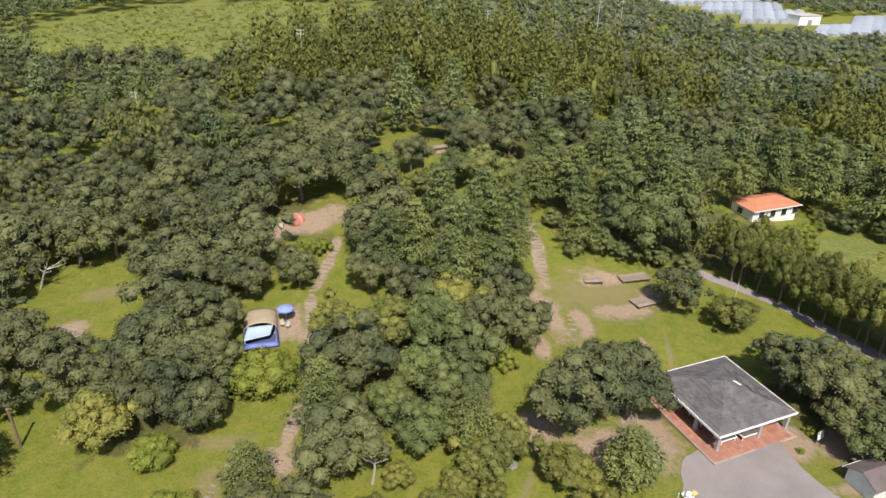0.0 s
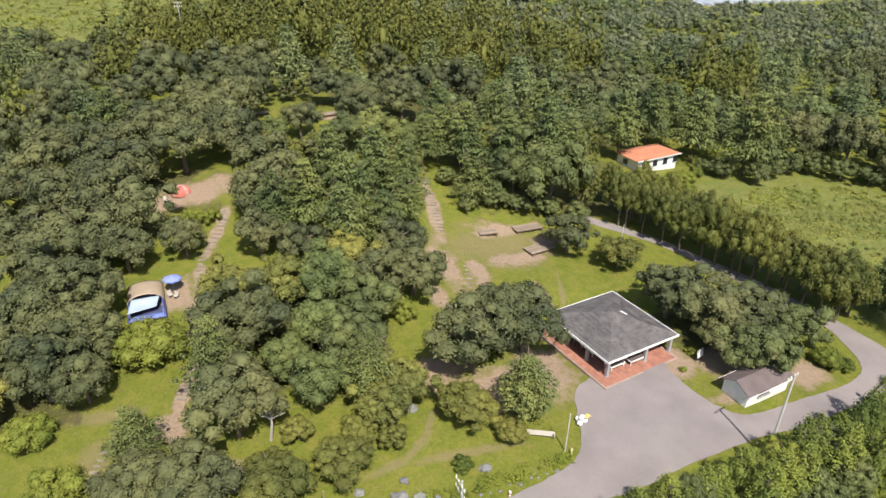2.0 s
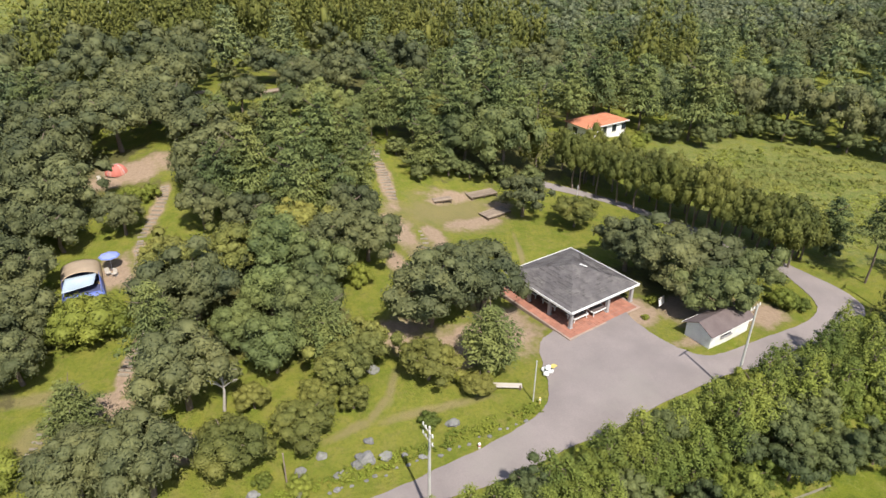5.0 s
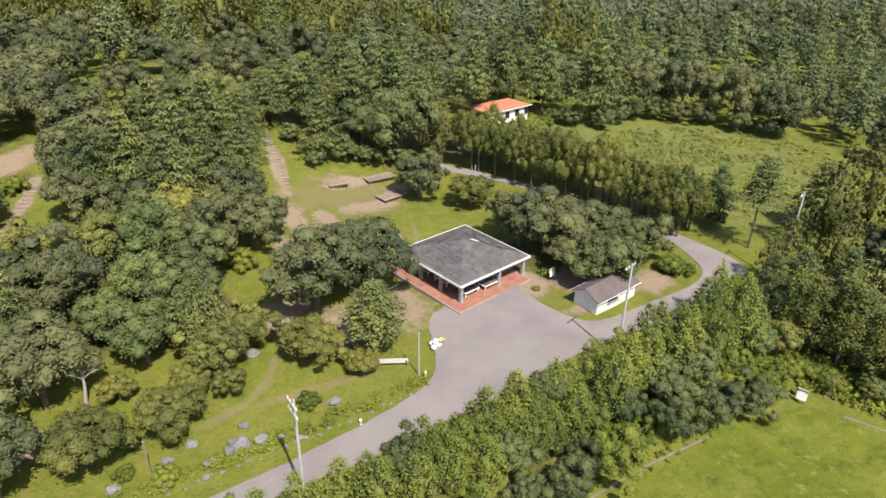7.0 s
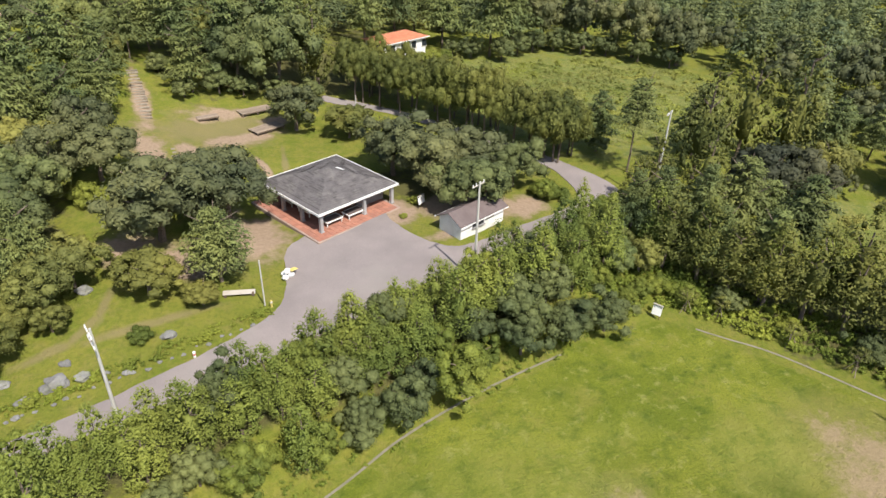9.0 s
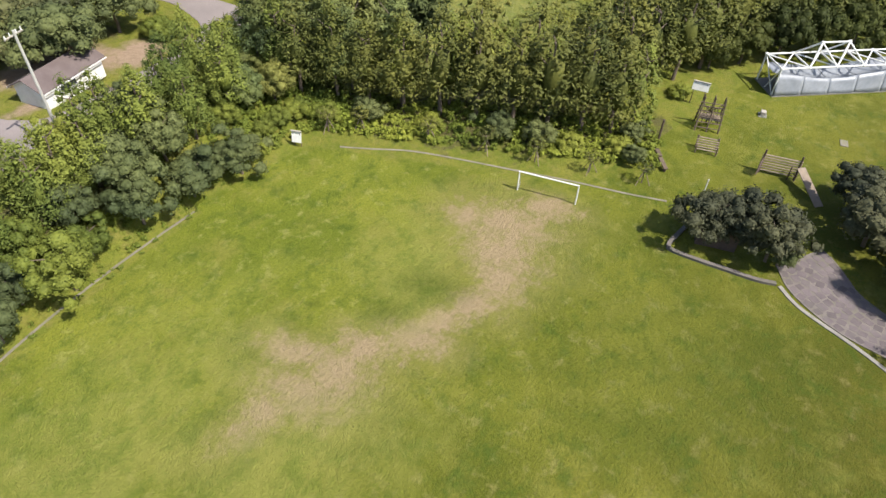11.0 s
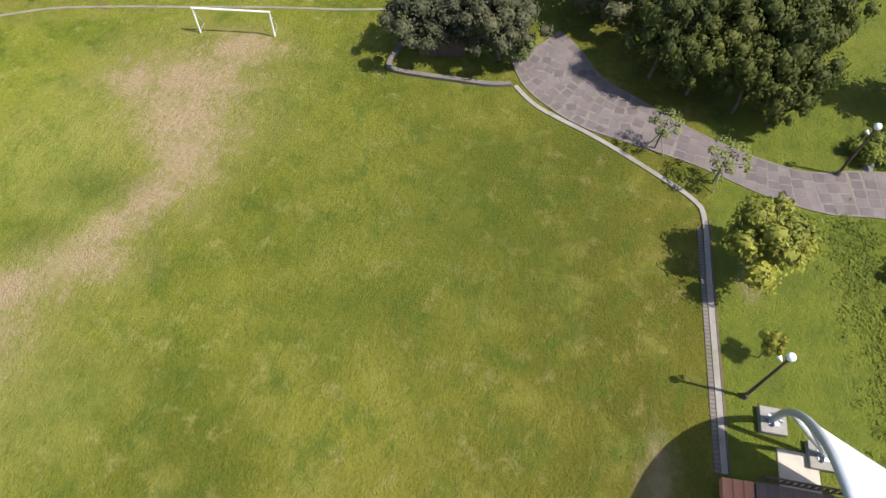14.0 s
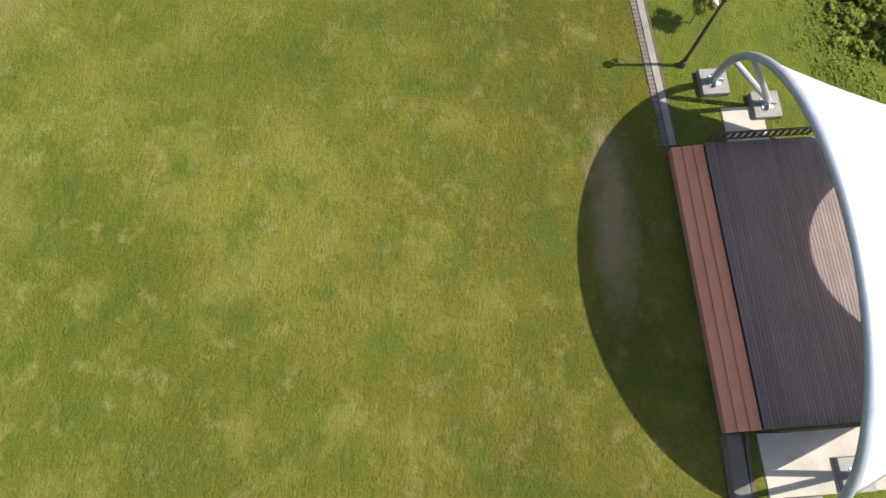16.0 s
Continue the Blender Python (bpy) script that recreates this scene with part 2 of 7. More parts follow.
WORN_SLOPE = [(61.0, -36.4, 4.0, 1.6, 5), (59.6, -25.4, 1.2, 0.7, 15), (14.9, 87.0, 1.0, 7.0, 2), (-15.4, 54.5, 0.8, 5.5, -10), (-16.2, 69.0, 0.8, 6.5, 10), (-15.8, 81.5, 0.8, 6.0, -8), (14.6, 73.5, 1.9, 5.4, 8), (19.0, 72.5, 1.2, 3.4, 0), (24.0, 84.4, 3.6, 1.5, 5), (25.6, 76.8, 4.6, 1.7, 18), (31.0, 81.6, 2.2, 1.2, 20),
              (-20.2, 92.0, 6.2, 3.2, 20), (-19.0, 69.0, 2.4, 3.2, 0), (17.4, 50.6, 4.4, 3.0, 20), (-17.5, 49.0, 2.6, 1.6, 30), (45.6, 52.6, 5.0, 3.0, 10),
              (52.5, 50.0, 3.2, 2.0, 20), (-47.4, 70.4, 2.2, 1.4, 0), (-1.0, 117.0, 3.2, 1.6, 20), (27.0, 67.0, 0.5, 3.4, 10), (11.0, 53.4, 2.6, 2.6, 60), (-15.4, 48.3, 1.4, 1.6, 0), (12.9, 66.4, 1.0, 2.2, 0), (22.4, 83.2, 2.4, 1.2, 5), (44.0, 47.6, 4.5, 1.2, 15), (38.6, 53.0, 2.0, 2.6, 0), (22.8, 54.0, 2.8, 4.6, 14), (-9.0, 43.0, 2.6, 1.4, 0)]
# narrow trodden ways through the grass
TROD = [(8.7, 46.4, 1.7, 0.35, 70), (7.0, 43.9, 1.7, 0.35, 48), (4.2, 42.1, 2.0, 0.4, 20), (12.0, 42.9, 3.6, 0.4, 5), (29.6, 69.2, 3.2, 0.3, 80), (-22.5, 51.0, 3.0, 0.7, 0), (-22.2, 46.0, 1.2, 1.6, 0), (-46.0, 78.0, 2.6, 1.4, 10), (23.0, 79.5, 7.0, 4.0, 10), (18.5, 68.0, 1.4, 4.0, 0)]
WOOD_FLOOR = [(-2.0, 60.0, 7.5, 8.0, 0), (-31.5, 58.0, 7.0, 9.0, 0), (-30.0, 92.0, 14.0, 8.0, 0), (72.0, 22.0, 6.0, 16.0, 30), (46.0, 58.0, 8.0, 5.0, 0),
              (72.5, -14.0, 5.0, 8.0, 0), (40.0, 35.4, 18.0, 2.6, 17), (16.0, 30.0, 14.0, 1.8, 10), (30.0, 138.0, 34.0, 26.0, 0), (40.0, 100.0, 20.0, 12.0, 0)]
MEADOWS = [(92.0, 29.0, 19.0, 10.0, -8), (-95.0, 325.0, 98.0, 112.0, -5), (86.0, 83.0, 26.0, 25.0, -20), (45.0, 196.0, 24.0, 9.0, 25), (40.0, 400.0, 60.0, 30.0, 0), (70.0, 97.0, 10.0, 8.0, 0)]

M_GROUND = ground_material()
M_ASPHALT = surface("worn_asphalt", (0.188, 0.160, 0.152), (0.238, 0.203, 0.192), 0.22, 9.0, 0.9, bump=0.25, dirt=(0.209, 0.186, 0.168))
M_CONCRETE = surface("weathered_concrete", (0.260, 0.248, 0.223), (0.205, 0.192, 0.174), 0.9, 14.0, 0.9, dirt=(0.136, 0.130, 0.105), vary=0.08)
M_KERB = surface("grey_mossy_kerb", (0.150, 0.130, 0.114), (0.112, 0.098, 0.086), 0.8, 12.0, 0.92, dirt=(0.085, 0.086, 0.050), vary=0.12)
M_DRAIN = surface("pale_drain_concrete", (0.255, 0.235, 0.205), (0.180, 0.165, 0.145), 0.8, 12.0, 0.92, dirt=(0.125, 0.118, 0.085), vary=0.12)
M_DUST = surface("dusty_concrete", (0.215, 0.192, 0.145), (0.150, 0.138, 0.090), 0.7, 9.0, 0.95, dirt=(0.13, 0.14, 0.045))
M_PALE = surface("pale_concrete", (0.432, 0.389, 0.331), (0.360, 0.324, 0.274), 0.7, 16.0, 0.9, dirt=(0.288, 0.259, 0.216))
M_PIPE = surface("galvanised_pipe", (0.44, 0.46, 0.50), (0.52, 0.54, 0.57), 1.5, 20.0, 0.42, 0.35, bump=0.1)
M_MEMBRANE = membrane_material()
M_DECK = surface("dark_deck_boards", (0.150, 0.106, 0.100), (0.182, 0.130, 0.122), 0.8, 18.0, 0.75, vary=0.12)
M_STEP = surface("orange_brown_boards", (0.56, 0.225, 0.125), (0.62, 0.26, 0.15), 0.9, 20.0, 0.7, vary=0.08)
M_RAIL = surface("dark_brown_timber", (0.07, 0.045, 0.035), (0.10, 0.065, 0.05), 2.0, 25.0, 0.75)
M_WHITE = surface("white_paint", (0.80, 0.79, 0.76), (0.72, 0.71, 0.68), 1.2, 14.0, 0.6, bump=0.1, dirt=(0.55, 0.52, 0.46))
M_SLAB = surface("pinkish_worn_slab", (0.335, 0.245, 0.195), (0.270, 0.195, 0.155), 0.9, 14.0, 0.9, dirt=(0.22, 0.17, 0.13))
M_BRICK = surface("red_brick_paving", (0.350, 0.152, 0.100), (0.285, 0.122, 0.084), 1.1, 20.0, 0.85, vary=0.15, dirt=(0.255, 0.128, 0.093))
M_SHINGLE = surface("grey_roof_shingle", (0.072, 0.064, 0.064), (0.104, 0.094, 0.092), 1.1, 9.0, 0.92, bump=0.9, depth=0.06, vary=0.16, dirt=(0.135, 0.124, 0.116))
M_SLATE = surface("dark_sheet_roof", (0.105, 0.078, 0.074), (0.135, 0.104, 0.098), 0.8, 12.0, 0.8, vary=0.06)
M_ORANGE = surface("orange_tile", (0.500, 0.200, 0.110), (0.440, 0.168, 0.092), 0.9, 12.0, 0.75, vary=0.08)
M_COLUMN = surface("grey_painted_column", (0.285, 0.275, 0.272), (0.345, 0.332, 0.325), 1.0, 14.0, 0.7, bump=0.1)
M_WALLGREY = surface("grey_plaster", (0.225, 0.217, 0.217), (0.270, 0.262, 0.255), 0.9, 12.0, 0.85, dirt=(0.165, 0.158, 0.150))
M_GLASS = surface("dark_window_glass", (0.02, 0.025, 0.03), (0.03, 0.035, 0.04), 1.0, 8.0, 0.1, bump=0.0)
M_LOG = surface("weathered_log", (0.150, 0.109, 0.075), (0.105, 0.075, 0.053), 3.0, 25.0, 0.85, vary=0.2)
M_PLANK = surface("grey_weathered_plank", (0.272, 0.211, 0.156), (0.211, 0.163, 0.122), 2.0, 22.0, 0.85, vary=0.2)
M_TREAD = surface("pale_timber_tread", (0.262, 0.225, 0.170), (0.185, 0.152, 0.115), 2.0, 22.0, 0.85, vary=0.2)
M_BARK = surface("bark", (0.115, 0.085, 0.062), (0.17, 0.13, 0.10), 4.0, 22.0, 0.95, bump=0.6, depth=0.03)
M_DEADWOOD = surface("bleached_dead_wood", (0.375, 0.338, 0.292), (0.300, 0.270, 0.232), 3.0, 20.0, 0.9)
M_POLE = surface("concrete_pole", (0.468, 0.451, 0.408), (0.408, 0.391, 0.357), 1.2, 18.0, 0.85)
M_STONE = surface("grey_lichen_stone", (0.200, 0.195, 0.185), (0.140, 0.135, 0.128), 1.4, 9.0, 0.95, bump=0.8, depth=0.06, vary=0.15, dirt=(0.135, 0.143, 0.083))
M_FLAG = surface("grey_flagstone", (0.136, 0.110, 0.110), (0.100, 0.081, 0.084), 0.9, 12.0, 0.9, vary=0.22, dirt=(0.115, 0.102, 0.090))
M_JOINT = surface("pale_mortar", (0.172, 0.146, 0.132), (0.130, 0.110, 0.100), 1.2, 14.0, 0.95, dirt=(0.11, 0.105, 0.065))
M_RED = surface("red_tent_fabric", (0.52, 0.17, 0.125), (0.44, 0.13, 0.10), 0.8, 9.0, 0.7, bump=0.1)
M_SALMON = surface("faded_red_tent_fabric", (0.58, 0.28, 0.22), (0.50, 0.22, 0.17), 0.8, 9.0, 0.75, bump=0.1)
M_TAN = surface("tan_tarpaulin", (0.375, 0.289, 0.199), (0.330, 0.251, 0.173), 0.7, 9.0, 0.7, bump=0.1)
M_BLUE = surface("blue_tarpaulin", (0.13, 0.18, 0.46), (0.10, 0.14, 0.38), 0.7, 9.0, 0.6, bump=0.1)
M_PALEBLUE = surface("pale_blue_fabric", (0.34, 0.41, 0.45), (0.28, 0.34, 0.41), 0.7, 9.0, 0.6, bump=0.1)
M_NAVY = surface("dark_blue_fabric", (0.055, 0.065, 0.13), (0.07, 0.08, 0.16), 0.7, 9.0, 0.6, bump=0.1)
M_YELLOW = surface("yellow_plastic", (0.62, 0.50, 0.16), (0.54, 0.42, 0.12), 1.0, 9.0, 0.5, bump=0.1)
M_FILM = surface("greenhouse_film", (0.36, 0.37, 0.40), (0.30, 0.315, 0.345), 0.08, 2.0, 0.4, bump=0.05, vary=0.1)
M_CURTAIN = surface("grey_plastic_sheet", (0.205, 0.222, 0.250), (0.270, 0.285, 0.310), 0.5, 3.0, 0.4, bump=0.1)
M_PARASOL = surface("lavender_blue_fabric", (0.26, 0.30, 0.62), (0.20, 0.24, 0.54), 0.7, 9.0, 0.6, bump=0.1)
M_GLOBE = surface("opal_globe", (0.88, 0.88, 0.86), (0.84, 0.84, 0.82), 1.0, 9.0, 0.25, bump=0.0)
M_SACK = surface("white_sacks", (0.80, 0.80, 0.79), (0.70, 0.70, 0.69), 2.0, 12.0, 0.6)
L_OAK = foliage("oak_leaves", (0.044, 0.053, 0.026), (0.114, 0.124, 0.060), (0.120, 0.121, 0.053))
L_PINE = foliage("pine_needles", (0.052, 0.071, 0.027), (0.142, 0.172, 0.064), (0.158, 0.166, 0.054))
L_CEDAR = foliage("cedar_sprays", (0.048, 0.057, 0.015), (0.118, 0.129, 0.036), (0.125, 0.124, 0.033))
L_HEDGE = foliage("hedge_sprays", (0.074, 0.100, 0.021), (0.152, 0.186, 0.044), (0.182, 0.194, 0.043))
L_FRESH = foliage("fresh_leaves", (0.072, 0.080, 0.022), (0.176, 0.182, 0.056), (0.192, 0.178, 0.048))
L_OLIVE = foliage("olive_leaves", (0.063, 0.070, 0.018), (0.154, 0.158, 0.045), (0.163, 0.152, 0.041))
# far woods: pine green made paler and bluer, with distance haze in the colour
L_HAZEPINE = foliage("haze_tinted_needles", (0.056, 0.076, 0.034), (0.158, 0.190, 0.086), (0.172, 0.184, 0.070))
# farthest pines and oaks: blue-grey distance haze painted into the leaf colour
L_HAZETINT = foliage("haze_tinted_leaves", (0.054, 0.069, 0.044), (0.146, 0.168, 0.106), (0.158, 0.166, 0.094))
L_DEEP = foliage("deep_green_leaves", (0.023, 0.032, 0.009), (0.069, 0.083, 0.022), (0.084, 0.089, 0.022), 0.05)
L_BLUE = foliage("blue_green_leaves", (0.050, 0.064, 0.027), (0.118, 0.138, 0.056), (0.124, 0.136, 0.052))
L_SHRUB = foliage("shrub_leaves", (0.072, 0.094, 0.018), (0.168, 0.194, 0.038), (0.174, 0.182, 0.036))
L_DARK = foliage("camellia_leaves", (0.029, 0.033, 0.020), (0.079, 0.083, 0.049), (0.071, 0.072, 0.042), 0.05)
L_CITRUS = foliage("yellow_green_leaves", (0.105, 0.117, 0.018), (0.232, 0.235, 0.045), (0.210, 0.205, 0.038))
L_MEADOW = foliage("meadow_weeds", (0.134, 0.160, 0.032), (0.228, 0.250, 0.062), (0.244, 0.228, 0.080), 0.2)
L_VERGE = foliage("verge_grass_blades", (0.070, 0.098, 0.012), (0.120, 0.152, 0.022), (0.130, 0.146, 0.026), 0.2)
L_WEED = foliage("weed_leaves", (0.080, 0.112, 0.016), (0.196, 0.236, 0.040), (0.205, 0.218, 0.040))


# ---- mesh tools ----
def part(name, made, material, parent=None, label=""):
    """Links a bmesh, or (points, faces), as one mesh object, under a thing or part where one is given."""
    me = bpy.data.meshes.new(name)
    if isinstance(made, tuple):
        me.from_pydata(*(np.asarray(v).tolist() for v in (made[0],)), [], [tuple(f) for f in made[1]])
    else:
        made.to_mesh(me)
        made.free()
    me.materials.append(material)
    ob = new(name, me)
    ob.parent = parent
    return tagged(ob, label)


def thing(name, at, turn=0.0, label="", category="", group="", kind=""):
    ob = new(name)
    ob.matrix_basis = pose(*at, 0, 0, turn)
    return tagged(ob, label, category, group, kind)


def box(bm, size, at=(0, 0, 0), turn=(0, 0, 0), bevel=0.0):
    m = pose(*at, *turn) @ Matrix.Diagonal((*size, 1))
    made = bmesh.ops.create_cube(bm, size=1.0, matrix=m)
    if bevel:
        edges = list({e for v in made["verts"] for e in v.link_edges})
        bmesh.ops.bevel(bm, geom=edges, offset=bevel, segments=1, affect="EDGES")
    return bm


def boxed(size, at=(0, 0, 0), turn=(0, 0, 0), bevel=0.0):
    return box(bmesh.new(), size, at, turn, bevel)


def rod(bm, a, b, r, r2=None, sides=8):
    """A round rod from a to b, thinner to its end where r2 is given."""
    a, b = Vector(a), Vector(b)
    way = b - a
    m = Matrix.Translation((a + b) / 2) @ way.to_track_quat("Z", "Y").to_matrix().to_4x4()
    bmesh.ops.create_cone(bm, cap_ends=True, segments=sides, radius1=r, radius2=r if r2 is None else r2, depth=way.length, matrix=m)
    return bm


def rods(pairs, r, sides=8):
    bm = bmesh.new()
    for a, b in pairs:
        rod(bm, a, b, r, sides=sides)
    return bm


def tube(points, r, sides=10):
    """A pipe along a smooth line of points."""
    pts = [Vector(p) for p in points]
    vs, fs = [], []
    for i, p in enumerate(pts):
        way = (pts[min(i + 1, len(pts) - 1)] - pts[max(i - 1, 0)]).normalized()
        q = way.to_track_quat("Z", "Y")
        for k in range(sides):
            a = 2 * math.pi * k / sides
            vs.append(p + q @ Vector((r * math.cos(a), r * math.sin(a), 0)))
    for i in range(len(pts) - 1):
        for k in range(sides):
            j = (k + 1) % sides
            fs.append((i * sides + k, i * sides + j, (i + 1) * sides + j, (i + 1) * sides + k))
    fs.append(tuple(reversed(range(sides))))
    fs.append(tuple(range((len(pts) - 1) * sides, len(pts) * sides)))
    bm = bmesh.new()
    made = [bm.verts.new(v) for v in vs]
    for f in fs:
        bm.faces.new([made[i] for i in f])
    for f in bm.faces:
        f.smooth = len(f.verts) == 4
    return bm


def curve(points, steps=6, closed=False):
    """A smooth line through plan points."""
    p = [Vector(q) for q in points]
    n = len(p)
    out = []
    for i in range(n if closed else n - 1):
        a, b, c, d = (p[(i + k) % n] if closed else p[max(0, min(n - 1, i + k))] for k in (-1, 0, 1, 2))
        for k in range(steps):
            t = k / steps
            out.append(0.5 * (2 * b + (c - a) * t + (2 * a - 5 * b + 4 * c - d) * t * t + (3 * b - a - 3 * c + d) * t**3))
    if not closed:
        out.append(p[-1])
    return out


# ---- lie of the land ----
def ease(a, b, x):
    t = min(1.0, max(0.0, (x - a) / (b - a)))
    return t * t * (3 - 2 * t)


def land(x, y):
    """Height of the ground: the level field, the bank, the car park's terrace and the wooded hill."""
    d = x - 14
    past = y - (20.2 + 0.42 * d - 0.0047 * d * d) if x < 51 else y - 29.2
    up = ease(0.3, 8.5, past)
    hill = 12.5 * math.exp(-(((x + 5) / 52) ** 2) - ((y - 125) / (58 if y < 125 else 260)) ** 2)
    hill -= 2.0 * math.exp(-(((x - 26) / 14) ** 2) - ((y - 82) / 13) ** 2)
    hill -= 1.3 * math.exp(-(((x - 2) / 20) ** 2) - ((y - 34) / 12) ** 2)
    z = 2.6 + hill
    w = max(math.exp(-((((x - 33) / 13) ** 2 + ((y - 46) / 9) ** 2) ** 2)), math.exp(-((((x - 31.5) / 10.5) ** 2 + ((y - 57.5) / 9.5) ** 2) ** 3)))
    z = z * (1 - w) + (3.9 - 0.09 * max(0.0, 30 - x)) * w
    low = ease(52, 60, x) * (1 - ease(25, 55, y))
    bumps = 0.10 * noise.noise((x * 0.13, y * 0.13, 0.0)) * min(1.0, max(0.0, past))
    return z * up * (1 - low) + bumps


def lines(near0, near1, far0, far1):
    """Grid lines a metre apart in the near stretch, wider and wider beyond."""
    mid = np.arange(near0, near1 + 0.5, 1.0).tolist()
    step, low = 1.5, []
    v = near0
    while v > far0:
        v -= step
        step *= 1.25
        low.append(v)
    step, high, v = 1.5, [], near1
    while v < far1:
        v += step
        step *= 1.12
        high.append(v)
    return low[::-1] + mid + high


def build_ground():
    xs, ys = lines(-62, 118, -1800, 1800), lines(-50, 132, -1500, 2400)
    pts = [(x, y, land(x, y)) for y in ys for x in xs]
    w = len(xs)
    faces = [(j * w + i, j * w + i + 1, (j + 1) * w + i + 1, (j + 1) * w + i) for j in range(len(ys) - 1) for i in range(w - 1)]
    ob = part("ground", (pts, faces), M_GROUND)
    ob.data.polygons.foreach_set("use_smooth", [True] * len(faces))
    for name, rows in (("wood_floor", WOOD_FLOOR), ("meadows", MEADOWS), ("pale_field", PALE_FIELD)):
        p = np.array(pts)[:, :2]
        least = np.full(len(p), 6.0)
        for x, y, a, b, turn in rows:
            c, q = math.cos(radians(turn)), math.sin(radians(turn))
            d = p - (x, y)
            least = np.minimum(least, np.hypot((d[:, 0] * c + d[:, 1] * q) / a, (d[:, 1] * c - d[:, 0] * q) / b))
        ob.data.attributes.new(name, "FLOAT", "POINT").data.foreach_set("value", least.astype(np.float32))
    return tagged(ob, "grassy ground with a worn playing field below a wooded hill", "ground", kind="structure")


def draped(name, outline, lift, material, cell=1.0, thick=0.0, label="", category="", parent=None):
    """A sheet laid on the land inside a plan outline."""
    bm = bmesh.new()
    bm.faces.new([bm.verts.new((p[0], p[1], 0.0)) for p in outline])
    bmesh.ops.triangulate(bm, faces=bm.faces[:])
    for axis in (0, 1):
        lo, hi = min(p[axis] for p in outline), max(p[axis] for p in outline)
        v = math.floor(lo / cell) * cell + cell
        while v < hi:
            co, no = [0.0, 0.0, 0.0], [0.0, 0.0, 0.0]
            co[axis], no[axis] = v, 1.0
            bmesh.ops.bisect_plane(bm, geom=bm.verts[:] + bm.edges[:] + bm.faces[:], plane_co=co, plane_no=no)
            v += cell
    bmesh.ops.recalc_face_normals(bm, faces=bm.faces[:])
    for f in bm.faces:
        if f.normal.z < 0:
            f.normal_flip()
    for v in bm.verts:
        v.co.z = land(v.co.x, v.co.y) + lift
    if thick:
        rim = bmesh.ops.extrude_edge_only(bm, edges=[e for e in bm.edges if e.is_boundary])
        for v in rim["geom"]:
            if isinstance(v, bmesh.types.BMVert):
                v.co.z -= thick
    ob = part(name, bm, material, parent)
    return tagged(ob, label, category, kind="structure") if category else ob


def kerb(name, line, width, height, material, label, category="kerb", sink=0.25):
    """A low band with square sides that follows a plan line."""
    p = [Vector((q[0], q[1])) for q in line]
    bm = bmesh.new()
    rings = []
    for i, q in enumerate(p):
        way = (p[min(i + 1, len(p) - 1)] - p[max(i - 1, 0)]).normalized()
        side = Vector((-way.y, way.x)) * width / 2
        z = max(land(*(q + side)), land(*q), land(*(q - side)))
        ring = []
        for off, top in ((side, -sink), (side, height), (-side, height), (-side, -sink)):
            ring.append(bm.verts.new((q.x + off.x, q.y + off.y, z + top)))
        rings.append(ring)
    for a, b in zip(rings, rings[1:]):
        for k in range(3):
            bm.faces.new((a[k], b[k], b[k + 1], a[k + 1]))
    bm.faces.new(rings[0])
    bm.faces.new(rings[-1][::-1])
    bmesh.ops.recalc_face_normals(bm, faces=bm.faces[:])
    return tagged(part(name, bm, material), label, category, kind="structure")


build_ground()
rng = random.Random(5)


def ragged(line, amount):
    return [(p[0] + rng.uniform(-amount, amount), p[1] + rng.uniform(-amount, amount)) for p in line]


# asphalt road that widens into the car park
UPPER = [(-30, 26.5), (-12, 31.4), (5, 35.0), (10.7, 36.6), (17.5, 38.6), (22.0, 40.8), (23.6, 43.6), (24.4, 47.2), (25.3, 50.2), (27.4, 51.8), (30.4, 53.6), (33.6, 55.2), (36.6, 55.0),
         (37.0, 51.5), (38.0, 48.0), (39.4, 45.4), (42.0, 44.0), (48.4, 45.7), (54, 47.2), (58.6, 48.9), (60.8, 50.8), (61.5, 54.0), (61.5, 58.3), (59.5, 62.4), (56, 68.9), (53.4, 73.1), (48.0, 80.0), (42.6, 84.1), (39.0, 86.7)]
LOWER = [(40.2, 88.2), (44.0, 85.4), (49.6, 81), (55.2, 74.2), (58.4, 70.3), (61.9, 63.8), (63.9, 60), (65.2, 56.4), (66.6, 51.6), (65.8, 48.6), (61.1, 46.0), (54, 44.2), (47.5, 42.2), (41.4, 41.0), (33, 38.6), (26.8, 36.8),
         (22, 35.9), (16, 34.2), (9.4, 33.4), (2, 31.8), (-12, 28.4), (-30, 23.5)]
draped("road", ragged(curve(UPPER, 8), 0.07) + ragged(curve(LOWER, 8), 0.07), 0.06, M_ASPHALT, 1.0, 0.15,
       "worn grey asphalt lane widening into a small car park", "road")
FIELD_LEFT = [(2, 14.5), (14, 20.2), (22.6, 23.6), (28.3, 26.0), (36.0, 28.0), (44.6, 29.3)]
kerb("field_edging", curve(FIELD_LEFT, 8), 0.2, 0.03, M_DUST, "low weathered stone edging between the lawn and the bank")
FAR_SIDE = [(58.6, 27.4), (60.2, 25.2), (62.5, 22.2), (64.6, 18.0), (66.6, 13.5), (68.6, 9.1), (70.4, 4.6), (71.8, 1.6)]
kerb("field_edging", curve(FAR_SIDE, 8), 0.22, 0.03, M_DUST, "low weathered concrete edging between the lawn and the shrubs")
BED = [(70.5, -1.1), (68.4, -1.0), (67.0, -1.0), (66.5, -1.5), (66.8, -3.4), (67.25, -5.3), (67.8, -7.6), (68.4, -8.9)]
kerb("bed_edging", curve(BED, 6), 0.32, 0.22, M_KERB, "raised concrete edging round the shrub bed")
